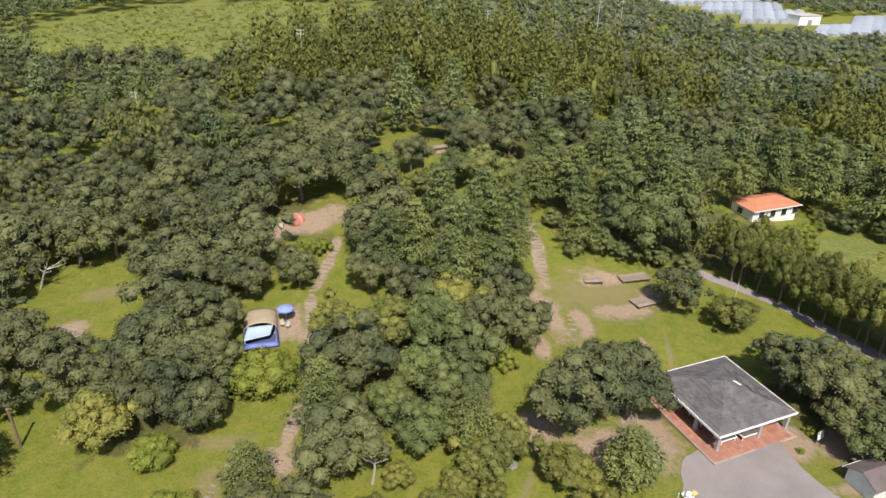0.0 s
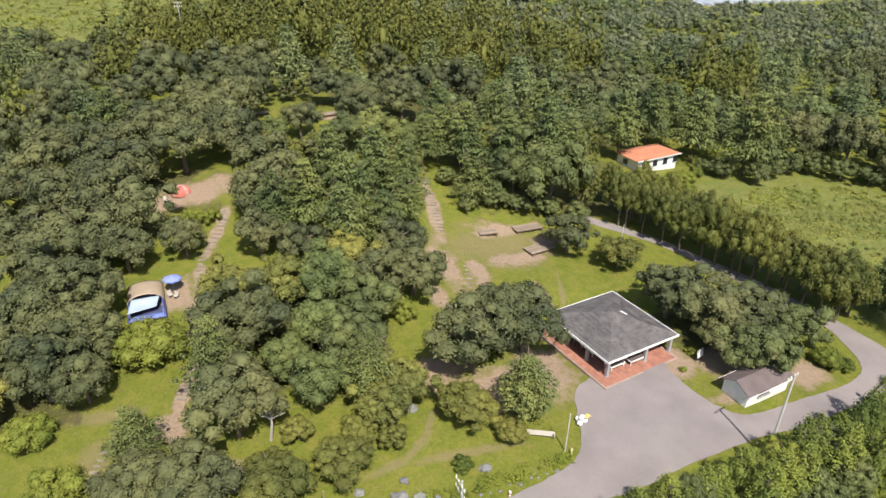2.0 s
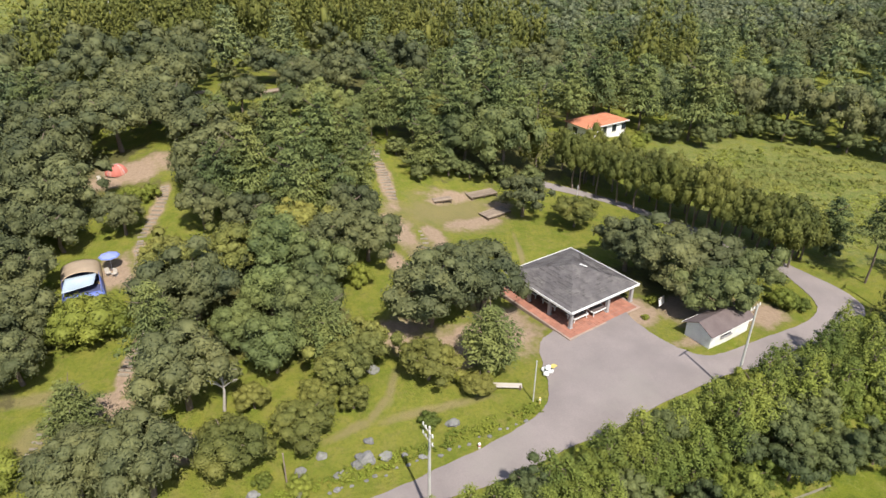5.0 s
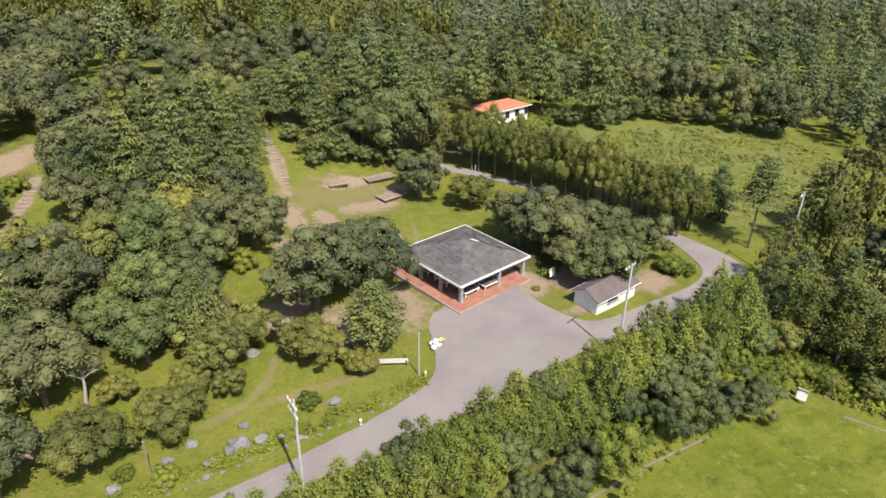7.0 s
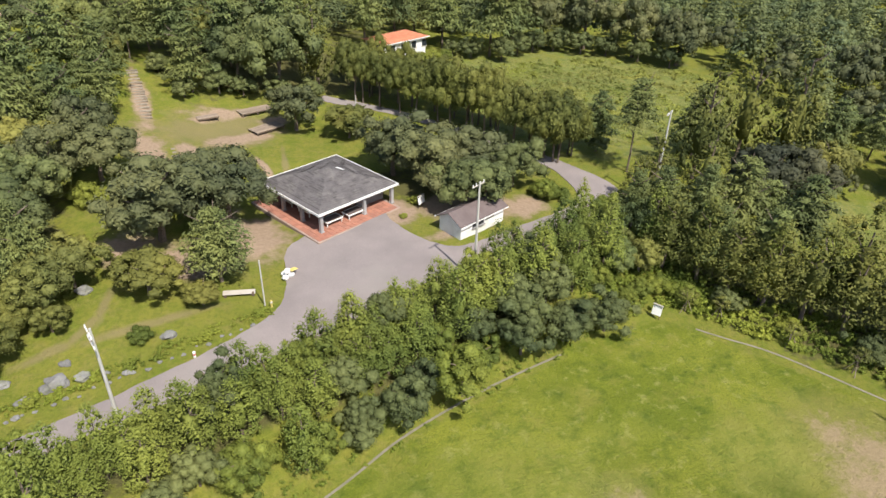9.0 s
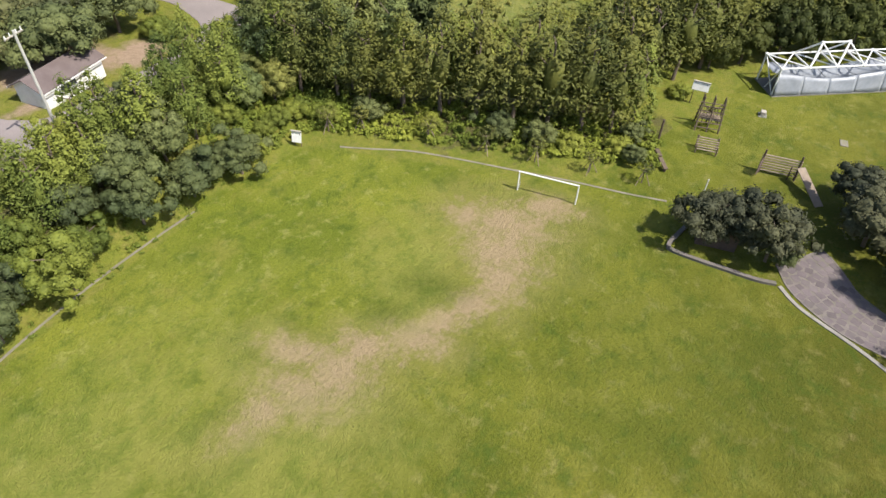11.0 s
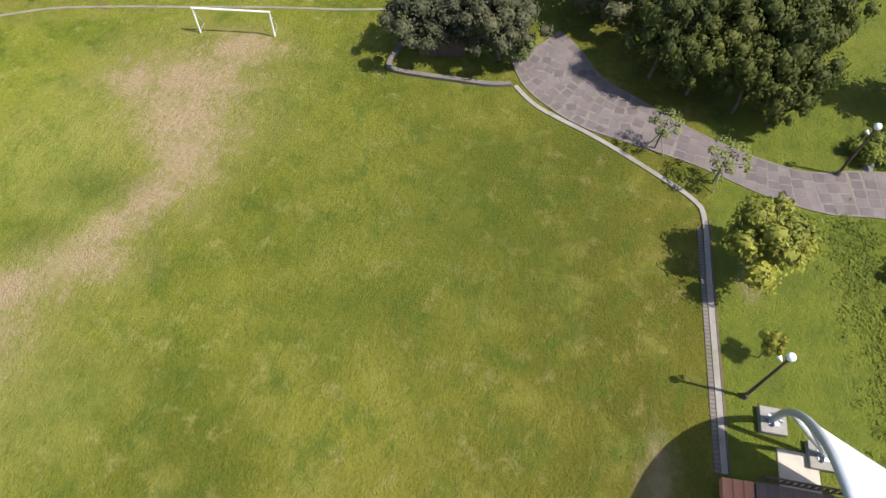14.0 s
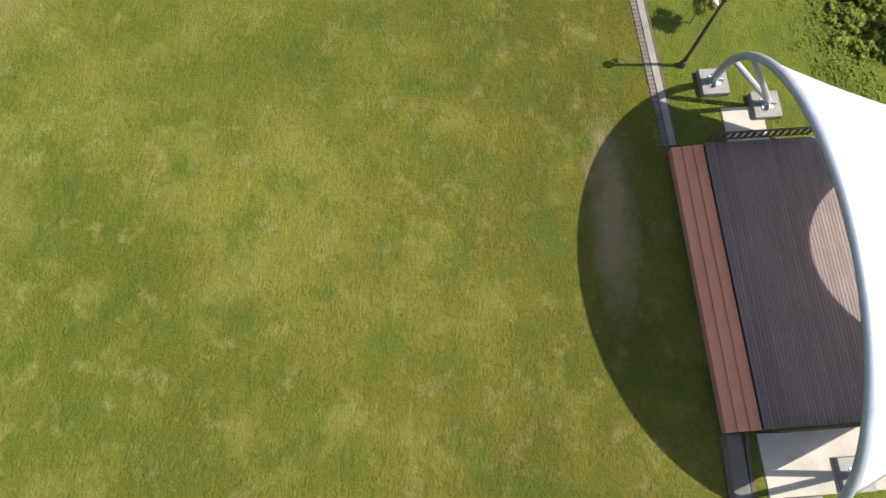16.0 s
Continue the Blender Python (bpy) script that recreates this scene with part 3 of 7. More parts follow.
RIGHT_SIDE = [(68.4, -9.2), (67.2, -11.2), (66.2, -15.3), (64.9, -19.2), (63.9, -21.6), (62.7, -22.4), (59.1, -23.3), (54.4, -24.5), (49.3, -25.8)]
kerb("drain_kerb", curve(RIGHT_SIDE, 6), 0.30, 0.07, M_DRAIN, "pale concrete kerb along a narrow drain beside the lawn")
kerb("drain_gutter", curve([(62.9, -22.62), (59.15, -23.52), (54.45, -24.72), (49.35, -26.02)], 6), 0.09, 0.05, M_RAIL, "thin dark gutter slot behind the kerb", "drain")
DRAIN = [(62.2, -22.18), (59.0, -23.0), (54.3, -24.2), (49.2, -25.5)]
grating = kerb("drain_grating", curve(DRAIN, 6), 0.24, 0.02, M_RAIL, "iron drain grating of short crossbars beside the kerb", "drain")
bm = bmesh.new()
for k in range(62):
    a = Vector((62.0, -22.24, 0)).lerp(Vector((49.3, -25.48, 0)), k / 61)
    bmesh.ops.create_cube(bm, size=1.0, matrix=Matrix.Translation((a.x, a.y, 0.03)) @ Matrix.Rotation(math.radians(14.3), 4, "Z") @ Matrix.Diagonal((0.17, 0.26, 0.03, 1)))
part("crossbars", bm, M_KERB, grating)
LOWER_DRAIN = [(37.7, -28.4), (33, -29.4), (24, -31.4)]
kerb("drain_grating", curve([(37.75, -28.15), (35.45, -28.5), (30, -29.5), (24, -30.7)], 6), 0.2, 0.07, M_RAIL, "dark iron drain grating beside the lawn", "drain")
kerb("drain_grating", curve([(37.85, -29.0), (35.55, -29.33), (30, -30.3), (24, -31.5)], 6), 0.14, 0.07, M_RAIL, "dark iron drain grating beside the lawn", "drain")
kerb("drain_kerb", curve(LOWER_DRAIN, 6), 0.8, 0.05, M_KERB, "concrete drain channel beside the lawn")


# ---- the stage ----
STAGE = (43.35, -26.85, 0.0)
STAGE_TURN = math.degrees(math.atan2(2.5, 11.3)) + 180.0


def build_stage():
    """Local x runs along the front, local y towards the back."""
    ob = thing("stage", STAGE, STAGE_TURN, "low timber stage with dark boards and orange-brown front steps", "stage")
    half = 5.78
    for i in range(3):
        depth, h = 0.44, 0.40 + 0.06 * i
        part("step", boxed((2 * half, depth, h), (0, 0.22 + depth * i, h / 2), bevel=0.012), M_STEP, ob, "orange-brown timber step")
    part("deck_frame", boxed((2 * half - 0.1, 7.3, 0.56), (0, 1.34 + 3.7, 0.28)), M_RAIL, ob)
    n = 52
    bm = boxed((2 * half, 0.135, 0.04), (0, 0, 0), bevel=0.006)
    me = bpy.data.meshes.new("deck_board")
    bm.to_mesh(me)
    bm.free()
    me.materials.append(M_DECK)
    for i in range(n):
        board = new("deck_board", me)
        board.parent = ob
        board.location = (0, 1.41 + 0.142 * i, 0.605)
    # slatted rail beside the ramp
    for side in (-1, 1):
        rail = part("rail", boxed((0.08, 4.4, 0.07), (side * (half + 0.1), 3.6, 1.28), bevel=0.01), M_RAIL, ob)
        part("lower_rail", boxed((0.06, 4.4, 0.05), (side * (half + 0.1), 3.6, 0.72)), M_RAIL, ob)
        for i in range(15):
            part("slat", boxed((0.05, 0.12, 0.62), (side * (half + 0.1), 1.5 + 0.3 * i, 0.98)), M_RAIL, ob)
    return ob


build_stage()


def slab(name, x0, x1, y0, y1, h, material, label):
    ob = part(name, boxed((x1 - x0, y1 - y0, h + 0.2), ((x0 + x1) / 2, (y0 + y1) / 2, (h - 0.2) / 2), bevel=0.02), material)
    ob.matrix_basis = pose(*STAGE, 0, 0, STAGE_TURN)
    return tagged(ob, label, "slab", kind="structure")


slab("concrete_apron", 5.9, 8.2, 1.3, 8.5, 0.05, M_PALE, "pale concrete apron at the end of the stage")
slab("concrete_ramp", -7.65, -5.95, 2.65, 4.45, 0.06, M_PALE, "pale concrete landing beside the stage steps")


def build_canopy():
    """A white membrane between a tall front arch of pipe and a low back arch."""
    mid = Vector((43.9, -29.3, 0.0))
    u, v = Vector((0.976, 0.216, 0.0)), Vector((0.216, -0.976, 0.0))
    ob = thing("stage_canopy", tuple(mid), 0.0, "white tensile membrane canopy on a bent pipe arch over the stage", "canopy")

    def arch(a, span, tall, back, lean):
        return u * span * math.cos(a) + v * (back + lean * math.sin(a)) + Vector((0, 0, tall * math.sin(a)))

    def back_edge(a):
        return 10.3 - 3.9 * max(0.0, math.sin(a + 0.2)) ** 0.6

    front = lambda a: arch(a, 8.85, 8.1, 0.0, -1.2)
    angles = [math.pi * k / 48 for k in range(49)]
    part("front_arch", tube([front(a) for a in angles], 0.17, 12), M_PIPE, ob, "bent grey steel pipe arch")
    vs, rows, cols = [], 12, 36
    for i in range(rows + 1):
        s = i / rows
        for k in range(cols + 1):
            a = math.pi * (0.13 + 0.74 * k / cols)
            deep = s * back_edge(a)
            p = arch(a, 8.85 - 4.0 * s, 8.1 - 1.1 * s, deep, -1.2 * (1 - s))
            sag = -0.5 * math.sin(math.pi * s) * math.sin(a)
            vs.append(p + Vector((0, 0, sag + 0.12)))
    w = cols + 1
    fs = [(i * w + k, i * w + k + 1, (i + 1) * w + k + 1, (i + 1) * w + k) for i in range(rows) for k in range(cols)]
    skin = part("membrane", ([tuple(p) for p in vs], fs), M_MEMBRANE, ob, "taut white membrane")
    skin.data.polygons.foreach_set("use_smooth", [True] * len(fs))
    thick = skin.modifiers.new("thickness", "SOLIDIFY")
    thick.thickness = 0.02
    back = lambda a: arch(a, 4.85, 7.0, back_edge(a), 0.0)
    part("back_arch", tube([back(a) for a in angles], 0.14, 10), M_PIPE, ob)
    for side, a in ((1, 0.0), (-1, math.pi)):
        foot = front(a)
        pad2 = foot + v * 2.05 - u * side * 1.26
        for name, at in (("footing", foot), ("footing", pad2)):
            pad = part(name, boxed((1.25, 1.2, 0.5), (at.x, at.y, 0.05), (0, 0, 12.5), 0.02), M_CONCRETE, ob, "square concrete footing block")
            plate = boxed((0.5, 0.5, 0.04), (at.x, at.y, 0.32), (0, 0, 12.5))
            for k in range(4):
                rib = Vector((0.2 * math.cos(k * math.pi / 2), 0.2 * math.sin(k * math.pi / 2), 0))
                box(plate, (0.3, 0.03, 0.22), (at.x + rib.x, at.y + rib.y, 0.42), (0, 0, 90 * k))
            part("base_plate", plate, M_PIPE, pad)
        knee = pad2 + Vector((0, 0, 0.5))
        b1 = front(0.36 if side > 0 else math.pi - 0.36)
        b2 = front(0.60 if side > 0 else math.pi - 0.60)
        part("brace", rods([(knee, b1)], 0.12, 10), M_PIPE, ob)
        part("brace", rods([(knee, b2)], 0.12, 10), M_PIPE, ob)
    return ob


build_canopy()


def build_globe_lamp(x, y, h=4.85):
    ob = thing("street_lamp", (x, y, land(x, y)), 0, "brown post lamp with a white opal globe beside the lawn", "lamp")
    part("base", rod(bmesh.new(), (0, 0, -0.1), (0, 0, 0.35), 0.2, 0.13, 10), M_LOG, ob)
    part("post", rod(bmesh.new(), (0, 0, 0.3), (0, 0, h - 0.3), 0.085, 0.06, 10), M_RAIL, ob)
    bm = bmesh.new()
    bmesh.ops.create_uvsphere(bm, u_segments=16, v_segments=10, radius=0.2, matrix=pose(0, 0, h - 0.12))
    part("globe", bm, M_GLOBE, ob, "white opal globe")
    bm = rod(bmesh.new(), (0, 0, h - 0.42), (0, 0, h - 0.3), 0.12, 0.14, 10)
    part("collar", bm, M_RAIL, ob)
    part("loudspeaker", rod(bmesh.new(), (0.08, 0.07, h - 0.85), (0.27, 0.22, h - 0.82), 0.03, 0.12, 12), M_WHITE, ob, "white horn loudspeaker")
    return ob


build_globe_lamp(53.3, -26.05)
build_globe_lamp(69.3, -29.0, 4.2)


# ---- the pavilion ----
PAV = (32.05, 58.1, 0.0)
PAV_TURN = 21.5


def build_pavilion():
    z = 3.98
    ob = thing("pavilion", (PAV[0], PAV[1], z), PAV_TURN, "open park pavilion with a low grey shingle roof and brick floor", "pavilion")
    half = 5.45
    part("floor", boxed((11.4, 12.4, 0.5), (-0.75, -0.35, -0.24), bevel=0.03), M_SLAB, ob, "worn pinkish floor slab")
    tile = boxed((0.58, 0.58, 0.05), bevel=0.012)
    me = bpy.data.meshes.new("paving_tile")
    tile.to_mesh(me)
    tile.free()
    me.materials.append(M_BRICK)
    for i in range(18):
        for k in range(20):
            if i < 5 or k < 5 or i > 16:
                t = new("paving_tile", me)
                t.parent = ob
                t.location = (-6.14 + 0.6 * i + 0.19, -6.24 + 0.6 * k + 0.19, 0.02)
    part("inner_floor", boxed((7.6, 8.9, 0.05), (0.65, 1.1, 0.016)), M_BRICK, ob, "dull red brick floor")
    eave, peak = 2.36, 4.15
    bm = bmesh.new()
    ring = [bm.verts.new((sx * half, sy * half, eave)) for sx, sy in ((-1, -1), (1, -1), (1, 1), (-1, 1))]
    inner = [bm.verts.new((v.co.x * 0.9, v.co.y * 0.9, eave + 0.16)) for v in ring]
    lifted = [bm.verts.new((v.co.x * 0.885, v.co.y * 0.885, eave + 0.26)) for v in ring]
    top = bm.verts.new((0, 0, peak))
    under = [bm.verts.new((v.co.x, v.co.y, eave - 0.12)) for v in ring]
    for k in range(4):
        j = (k + 1) % 4
        bm.faces.new((ring[k], ring[j], inner[j], inner[k]))
        bm.faces.new((inner[k], inner[j], lifted[j], lifted[k]))
        bm.faces.new((lifted[k], lifted[j], top))
        bm.faces.new((ring[j], ring[k], under[k], under[j]))
    bm.faces.new(under[::-1])
    roof = part("roof", bm, M_SHINGLE, ob, "shallow hipped roof of weathered grey shingles")
    # curled and uneven courses of shingle
    r = random.Random(3)
    sheet = boxed((1.0, 1.0, 0.025))
    me = bpy.data.meshes.new("shingle")
    sheet.to_mesh(me)
    sheet.free()
    me.materials.append(M_SHINGLE)
    slope = math.degrees(math.atan2(peak - eave - 0.26, half * 0.885))
    for side in range(4):
        m = pose(0, 0, 0, 0, 0, 90 * side)
        for row in range(17):
            s = (row + 0.5) / 17
            wide = half * 0.885 * (1 - s)
            y = -wide
            zz = eave + 0.26 + (peak - eave - 0.26) * s
            n = max(1, round(2 * wide / 1.1))
            for k in range(n):
                if r.random() < 0.42:
                    continue
                x = -wide + 2 * wide * (k + 0.5) / n + r.uniform(-0.1, 0.1)
                sh = new("shingle", me)
                sh.parent = roof
                sh.matrix_basis = m @ pose(x, y, zz + 0.035, slope + r.uniform(4.0, 24.0), 0, r.uniform(-5, 5)) @ Matrix.Diagonal((r.uniform(0.5, 1.3), r.uniform(0.10, 0.20), 1, 1))
    for k in range(4):
        a, l = 90 * k, 2 * half + 0.16
        part("fascia", boxed((l, 0.08, 0.26 if k in (0, 3) else 0.14), Matrix.Rotation(radians(a), 3, "Z") @ Vector((0, -half - 0.04, eave - 0.03)), (0, 0, a)), M_WHITE, ob, "white painted fascia board")
    part("roof_patch", boxed((0.4, 0.95, 0.03), (1.4, -0.4, 3.79), (0, 17.5, 12)), M_WHITE, roof, "white roof patch")
    for x, y in ((-4.9, -5.0), (-4.9, -1.7), (-4.9, 1.7), (-4.9, 4.9), (4.9, -5.0), (4.9, 4.9), (0.9, -5.0), (0, 4.9)):
        bm = boxed((0.36, 0.36, 2.25), (x, y, 1.12), bevel=0.02)
        box(bm, (0.46, 0.46, 0.12), (x, y, 0.08))
        part("column", bm, M_COLUMN, ob, "grey painted column")
    part("end_wall", boxed((3.9, 0.16, 2.2), (3.0, -3.4, 1.1)), M_WALLGREY, ob, "grey plastered end wall")
    part("end_wall", boxed((0.16, 8.1, 2.2), (4.85, 0.75, 1.1)), M_WALLGREY, ob, "grey plastered end wall")
    part("roof_beam", boxed((9.9, 0.16, 0.22), (0, -5.0, 2.13)), M_COLUMN, ob)
    part("roof_beam", boxed((0.16, 9.9, 0.22), (-4.9, 0, 2.12)), M_COLUMN, ob)
    return ob


build_pavilion()


def platform_table(x, y, z, turn):
    ob = thing("platform_table", (x, y, z), turn, "low dark-topped platform table with a pale frame under the pavilion", "table", "pavilion tables")
    part("tabletop", boxed((2.0, 1.1, 0.06), (0, 0, 0.56), bevel=0.01), M_SLATE, ob)
    for s in (-1, 1):
        part("rim", boxed((2.16, 0.08, 0.14), (0, s * 0.59, 0.53), bevel=0.01), M_WHITE, ob, "pale painted rim")
        part("rim", boxed((0.08, 1.1, 0.14), (s * 1.04, 0, 0.53), bevel=0.01), M_WHITE, ob, "pale painted rim")
        for t in (-1, 1):
            part("leg", boxed((0.1, 0.1, 0.5), (s * 0.95, t * 0.5, 0.25), bevel=0.01), M_WHITE, ob)
    return ob


first_table = None
for lx, ly in ((-2.9, -4.1), (-0.2, -4.4), (-3.4, -0.6), (-3.4, 2.6)):
    p = pose(PAV[0], PAV[1], 4.025, 0, 0, PAV_TURN) @ Vector((lx, ly, 0))
    if first_table is None:
        first_table = platform_table(p.x, p.y, p.z, PAV_TURN)
    else:
        copy_thing(first_table, pose(p.x, p.y, p.z, 0, 0, PAV_TURN + (90 if ly > -2 else 0)))


# ---- the white shed ----
def build_shed():
    ob = thing("shed", (42.1, 45.0, 3.86), 20.0, "small white shed with a dark gabled sheet roof", "shed")
    L, D, H, R = 6.7, 3.1, 1.75, 2.55
    bm = bmesh.new()
    prof = [(0, -0.2), (0, H), (D / 2, R - 0.08), (D, H), (D, -0.2)]
    a = [bm.verts.new((0, y, z)) for y, z in prof]
    b = [bm.verts.new((L, y, z)) for y, z in prof]
    bm.faces.new(a[::-1])
    bm.faces.new(b)
    for k in range(5):
        j = (k + 1) % 5
        bm.faces.new((a[k], a[j], b[j], b[k]))
    bmesh.ops.recalc_face_normals(bm, faces=bm.faces[:])
    part("wall", bm, M_WHITE, ob, "white painted walls")
    tilt = math.degrees(math.atan2(R - H, D / 2))
    run = math.hypot(R - H, D / 2) + 0.4
    for s in (-1, 1):
        roof = part("roof_slope", boxed((L + 0.7, run, 0.07), (L / 2, D / 2 + s * (D / 4 + 0.13), (H + R) / 2 - 0.02), (-s * tilt, 0, 0), 0.01), M_SLATE, ob, "dark brown sheet roof")
        part("eave_trim", boxed((L + 0.74, 0.05, 0.12), (L / 2, D / 2 + s * (D / 2 + 0.38), H - 0.18), bevel=0.01), M_WHITE, ob)
    part("window", boxed((1.7, 0.06, 0.62), (2.6, -0.02, 1.12)), M_GLASS, ob, "dark service window")
    part("window_frame", boxed((1.9, 0.05, 0.09), (2.6, -0.04, 1.47)), M_WALLGREY, ob)
    part("window_shelf", boxed((1.9, 0.25, 0.05), (2.6, -0.12, 0.78)), M_WALLGREY, ob)
    part("sign_board", boxed((1.2, 0.04, 0.4), (4.5, -0.03, 1.2)), M_PALE, ob)
    return ob


build_shed()


# ---- orange-roofed house ----
def build_house():
    x, y = 57.2, 107.75
    ob = thing("house", (x, y, land(x + 6, y + 3) + 0.1), 20.5, "white single-storey house with an orange hipped roof among pines", "house")
    L, D, H = 10.5, 5.6, 2.8
    part("wall", boxed((L, D, H + 1.2), (L / 2, D / 2, (H - 1.2) / 2)), M_WHITE, ob, "white rendered wall")
    e, bm = 0.55, bmesh.new()
    lo = [bm.verts.new(p) for p in ((-e, -e, H), (L + e, -e, H), (L + e, D + e, H), (-e, D + e, H))]
    hi = [bm.verts.new(p) for p in ((D / 2, D / 2, H + 1.1), (L - D / 2, D / 2, H + 1.1))]
    for f in ((lo[0], lo[1], hi[1], hi[0]), (lo[1], lo[2], hi[1]), (lo[2], lo[3], hi[0], hi[1]), (lo[3], lo[0], hi[0]), lo[::-1]):
        bm.faces.new(f)
    roof = part("roof", bm, M_ORANGE, ob, "orange tiled hipped roof")
    for k in range(20):
        s = k / 20
        part("tile_course", boxed((L + 2 * e - 2 * s * (D / 2 + e) + 0.02, 0.09, 0.05), (L / 2, -e + s * (D / 2 + e), H + 1.1 * s + 0.02), (17, 0, 0)), M_ORANGE, roof)
    part("fascia", boxed((L + 2 * e, 0.06, 0.16), (L / 2, -e - 0.03, H - 0.02)), M_WHITE, ob)
    for k in range(4):
        w = part("window", boxed((1.15, 0.08, 1.25), (2.0 + 2.7 * k, -0.01, 1.65)), M_GLASS, ob, "dark window")
        part("sill", boxed((1.35, 0.16, 0.08), (2.0 + 2.7 * k, -0.06, 0.98)), M_PALE, w)
    part("window", boxed((0.08, 1.2, 1.1), (-0.01, 3.2, 1.65)), M_GLASS, ob, "dark window")
    return ob


build_house()


# ---- far greenhouses ----
def build_greenhouse(L, R):
    ob = thing("greenhouse", (0, 0, 0), 0, "long white film-covered greenhouse tunnel beyond the woods", "greenhouse", "greenhouses")
    vs, fs, n = [], [], 10
    for i in range(2):
        for k in range(n + 1):
            a = math.pi * k / n
            vs.append(((i - 0.5) * L, -R * math.cos(a), 0.9 + R * 0.62 * math.sin(a)))
    fs = [(k, k + 1, n + 2 + k, n + 1 + k) for k in range(n)] + [tuple(range(n + 1)), tuple(range(2 * n + 1, n, -1))]
    part("film_vault", (vs, fs), M_FILM, ob)
    part("side_wall", boxed((L, 2 * R, 1.0), (0, 0, 0.45)), M_FILM, ob)
    part("door", boxed((0.1, 1.6, 1.9), (-L / 2 - 0.03, 0, 0.95)), M_WALLGREY, ob)
    return ob


first = build_greenhouse(46, 3.7)
first.matrix_basis = pose(176, 448, land(176, 448), 0, 0, 66)
for row, (x0, y0, n) in enumerate(((176, 448, 8), (158, 486, 9), (198, 498, 7), (186, 410, 6))):
    for k in range(n):
        if row or k:
            x, y = x0 + 7.3 * k, y0 + 1.6 * k
            copy_thing(first, pose(x, y, land(x, y), 0, 0, 66))
for k in range(1, 17):
    long = 42 if k < 4 else 86
    x, y = 190 + 7.2 * k + 0.27 * long, 346 + 2.2 * k + 0.42 * long
    copy_thing(first, pose(x, y, land(x, y), 0, 0, 57.5) @ Matrix.Diagonal((long / 46, 1, 0.55, 1)))
barn = thing("farm_building", (212, 394, land(212, 394)), 20, "white flat-roofed farm building beside the greenhouses", "building")
part("wall", boxed((16, 9, 5), (0, 0, 2.5)), M_WHITE, barn)
part("roof", boxed((16.6, 9.6, 0.4), (0, 0, 5.2)), M_PALE, barn)
part("door", boxed((3, 0.2, 3), (0, -4.55, 1.5)), M_WALLGREY, barn)


# ---- poles ----
def utility_pole(x, y, top, turn, arms=1, label="grey concrete utility pole with a short crossarm"):
    z = land(x, y)
    h = top - z
    ob = thing("utility_pole", (x, y, z), turn, label, "pole")
    part("shaft", rod(bmesh.new(), (0, 0, -0.3), (0, 0, h), 0.15, 0.085, 10), M_POLE, ob)
    for k in range(arms):
        arm = part("crossarm", boxed((1.7, 0.09, 0.09), (0, 0.14, h - 0.35 - 0.8 * k)), M_PALE, ob)
        for s in (-0.75, -0.3, 0.3, 0.75):
            part("insulator", rod(bmesh.new(), (s, 0.14, h - 0.3 - 0.8 * k), (s, 0.14, h - 0.08 - 0.8 * k), 0.06, 0.04, 8), M_WHITE, arm)
    return ob


utility_pole(40.15, 38.15, 13.9, 25, 1)
utility_pole(9.2, 32.5, 11.5, 104, 2, "grey concrete utility pole with two crossarms beside the lane")
utility_pole(68.4, 46.1, 14.1, 30, 1)
for x, y, top in ((-33.4, 163.2, 28.5), (-5.2, 168.0, 31.0), (14.5, 204.0, 29.0), (-60.5, 130.0, 21.0), (59.1, 252.6, 28.0), (68.1, 254.7, 28.0)):
    utility_pole(x, y, top, 8, 2, "pale utility pole with two crossarms rising from the wood")


def thin_post(x, y, h, label, material=M_POLE, r=0.07):
    ob = thing("post", (x, y, land(x, y)), 0, label, "post")
    part("shaft", rod(bmesh.new(), (0, 0, -0.2), (0, 0, h), r, r * 0.8, 8), material, ob)
    part("cap", rod(bmesh.new(), (0, 0, h), (0, 0, h + 0.06), r * 1.2, r * 0.6, 8), material, ob)
    return ob


thin_post(21.4, 42.0, 4.7, "thin pale concrete post at the edge of the car park")
thin_post(42.4, 79.6, 3.4, "thin pale concrete post on the grassy slope")
thin_post(-1.5, 37.6, 3.6, "leaning weathered timber post above the lane", M_PLANK)
thin_post(-43.0, 50.8, 5.0, "brown rusty post among oaks", M_LOG, 0.16)
thin_post(73.9, -0.5, 2.2, "white painted post beside the shrub bed", M_WHITE, 0.06)


# ---- goal ----
def build_goal():
    a, b, h = Vector((64.5, 11.8, 0)), Vector((66.2, 7.1, 0)), 1.95
    ob = thing("football_goal", (*((a + b) / 2).xy, 0), math.degrees(math.atan2(b.y - a.y, b.x - a.x)), "white tubular football goal frame without a net on worn turf", "goal")
    w = (b - a).length / 2
    for s in (-1, 1):
        part("post", rod(bmesh.new(), (s * w, 0, -0.2), (s * w, 0, h), 0.06, sides=10), M_WHITE, ob)
        part("ground_bar", rods([((s * w, 0, 0.04), (s * w, 0.9, 0.04)), ((s * w, 0.9, 0.04), (s * w, 0.0, h))], 0.02, 6), M_PIPE, ob)
    part("crossbar", rod(bmesh.new(), (-w - 0.06, 0, h), (w + 0.06, 0, h), 0.06, sides=10), M_WHITE, ob)
    return ob


build_goal()


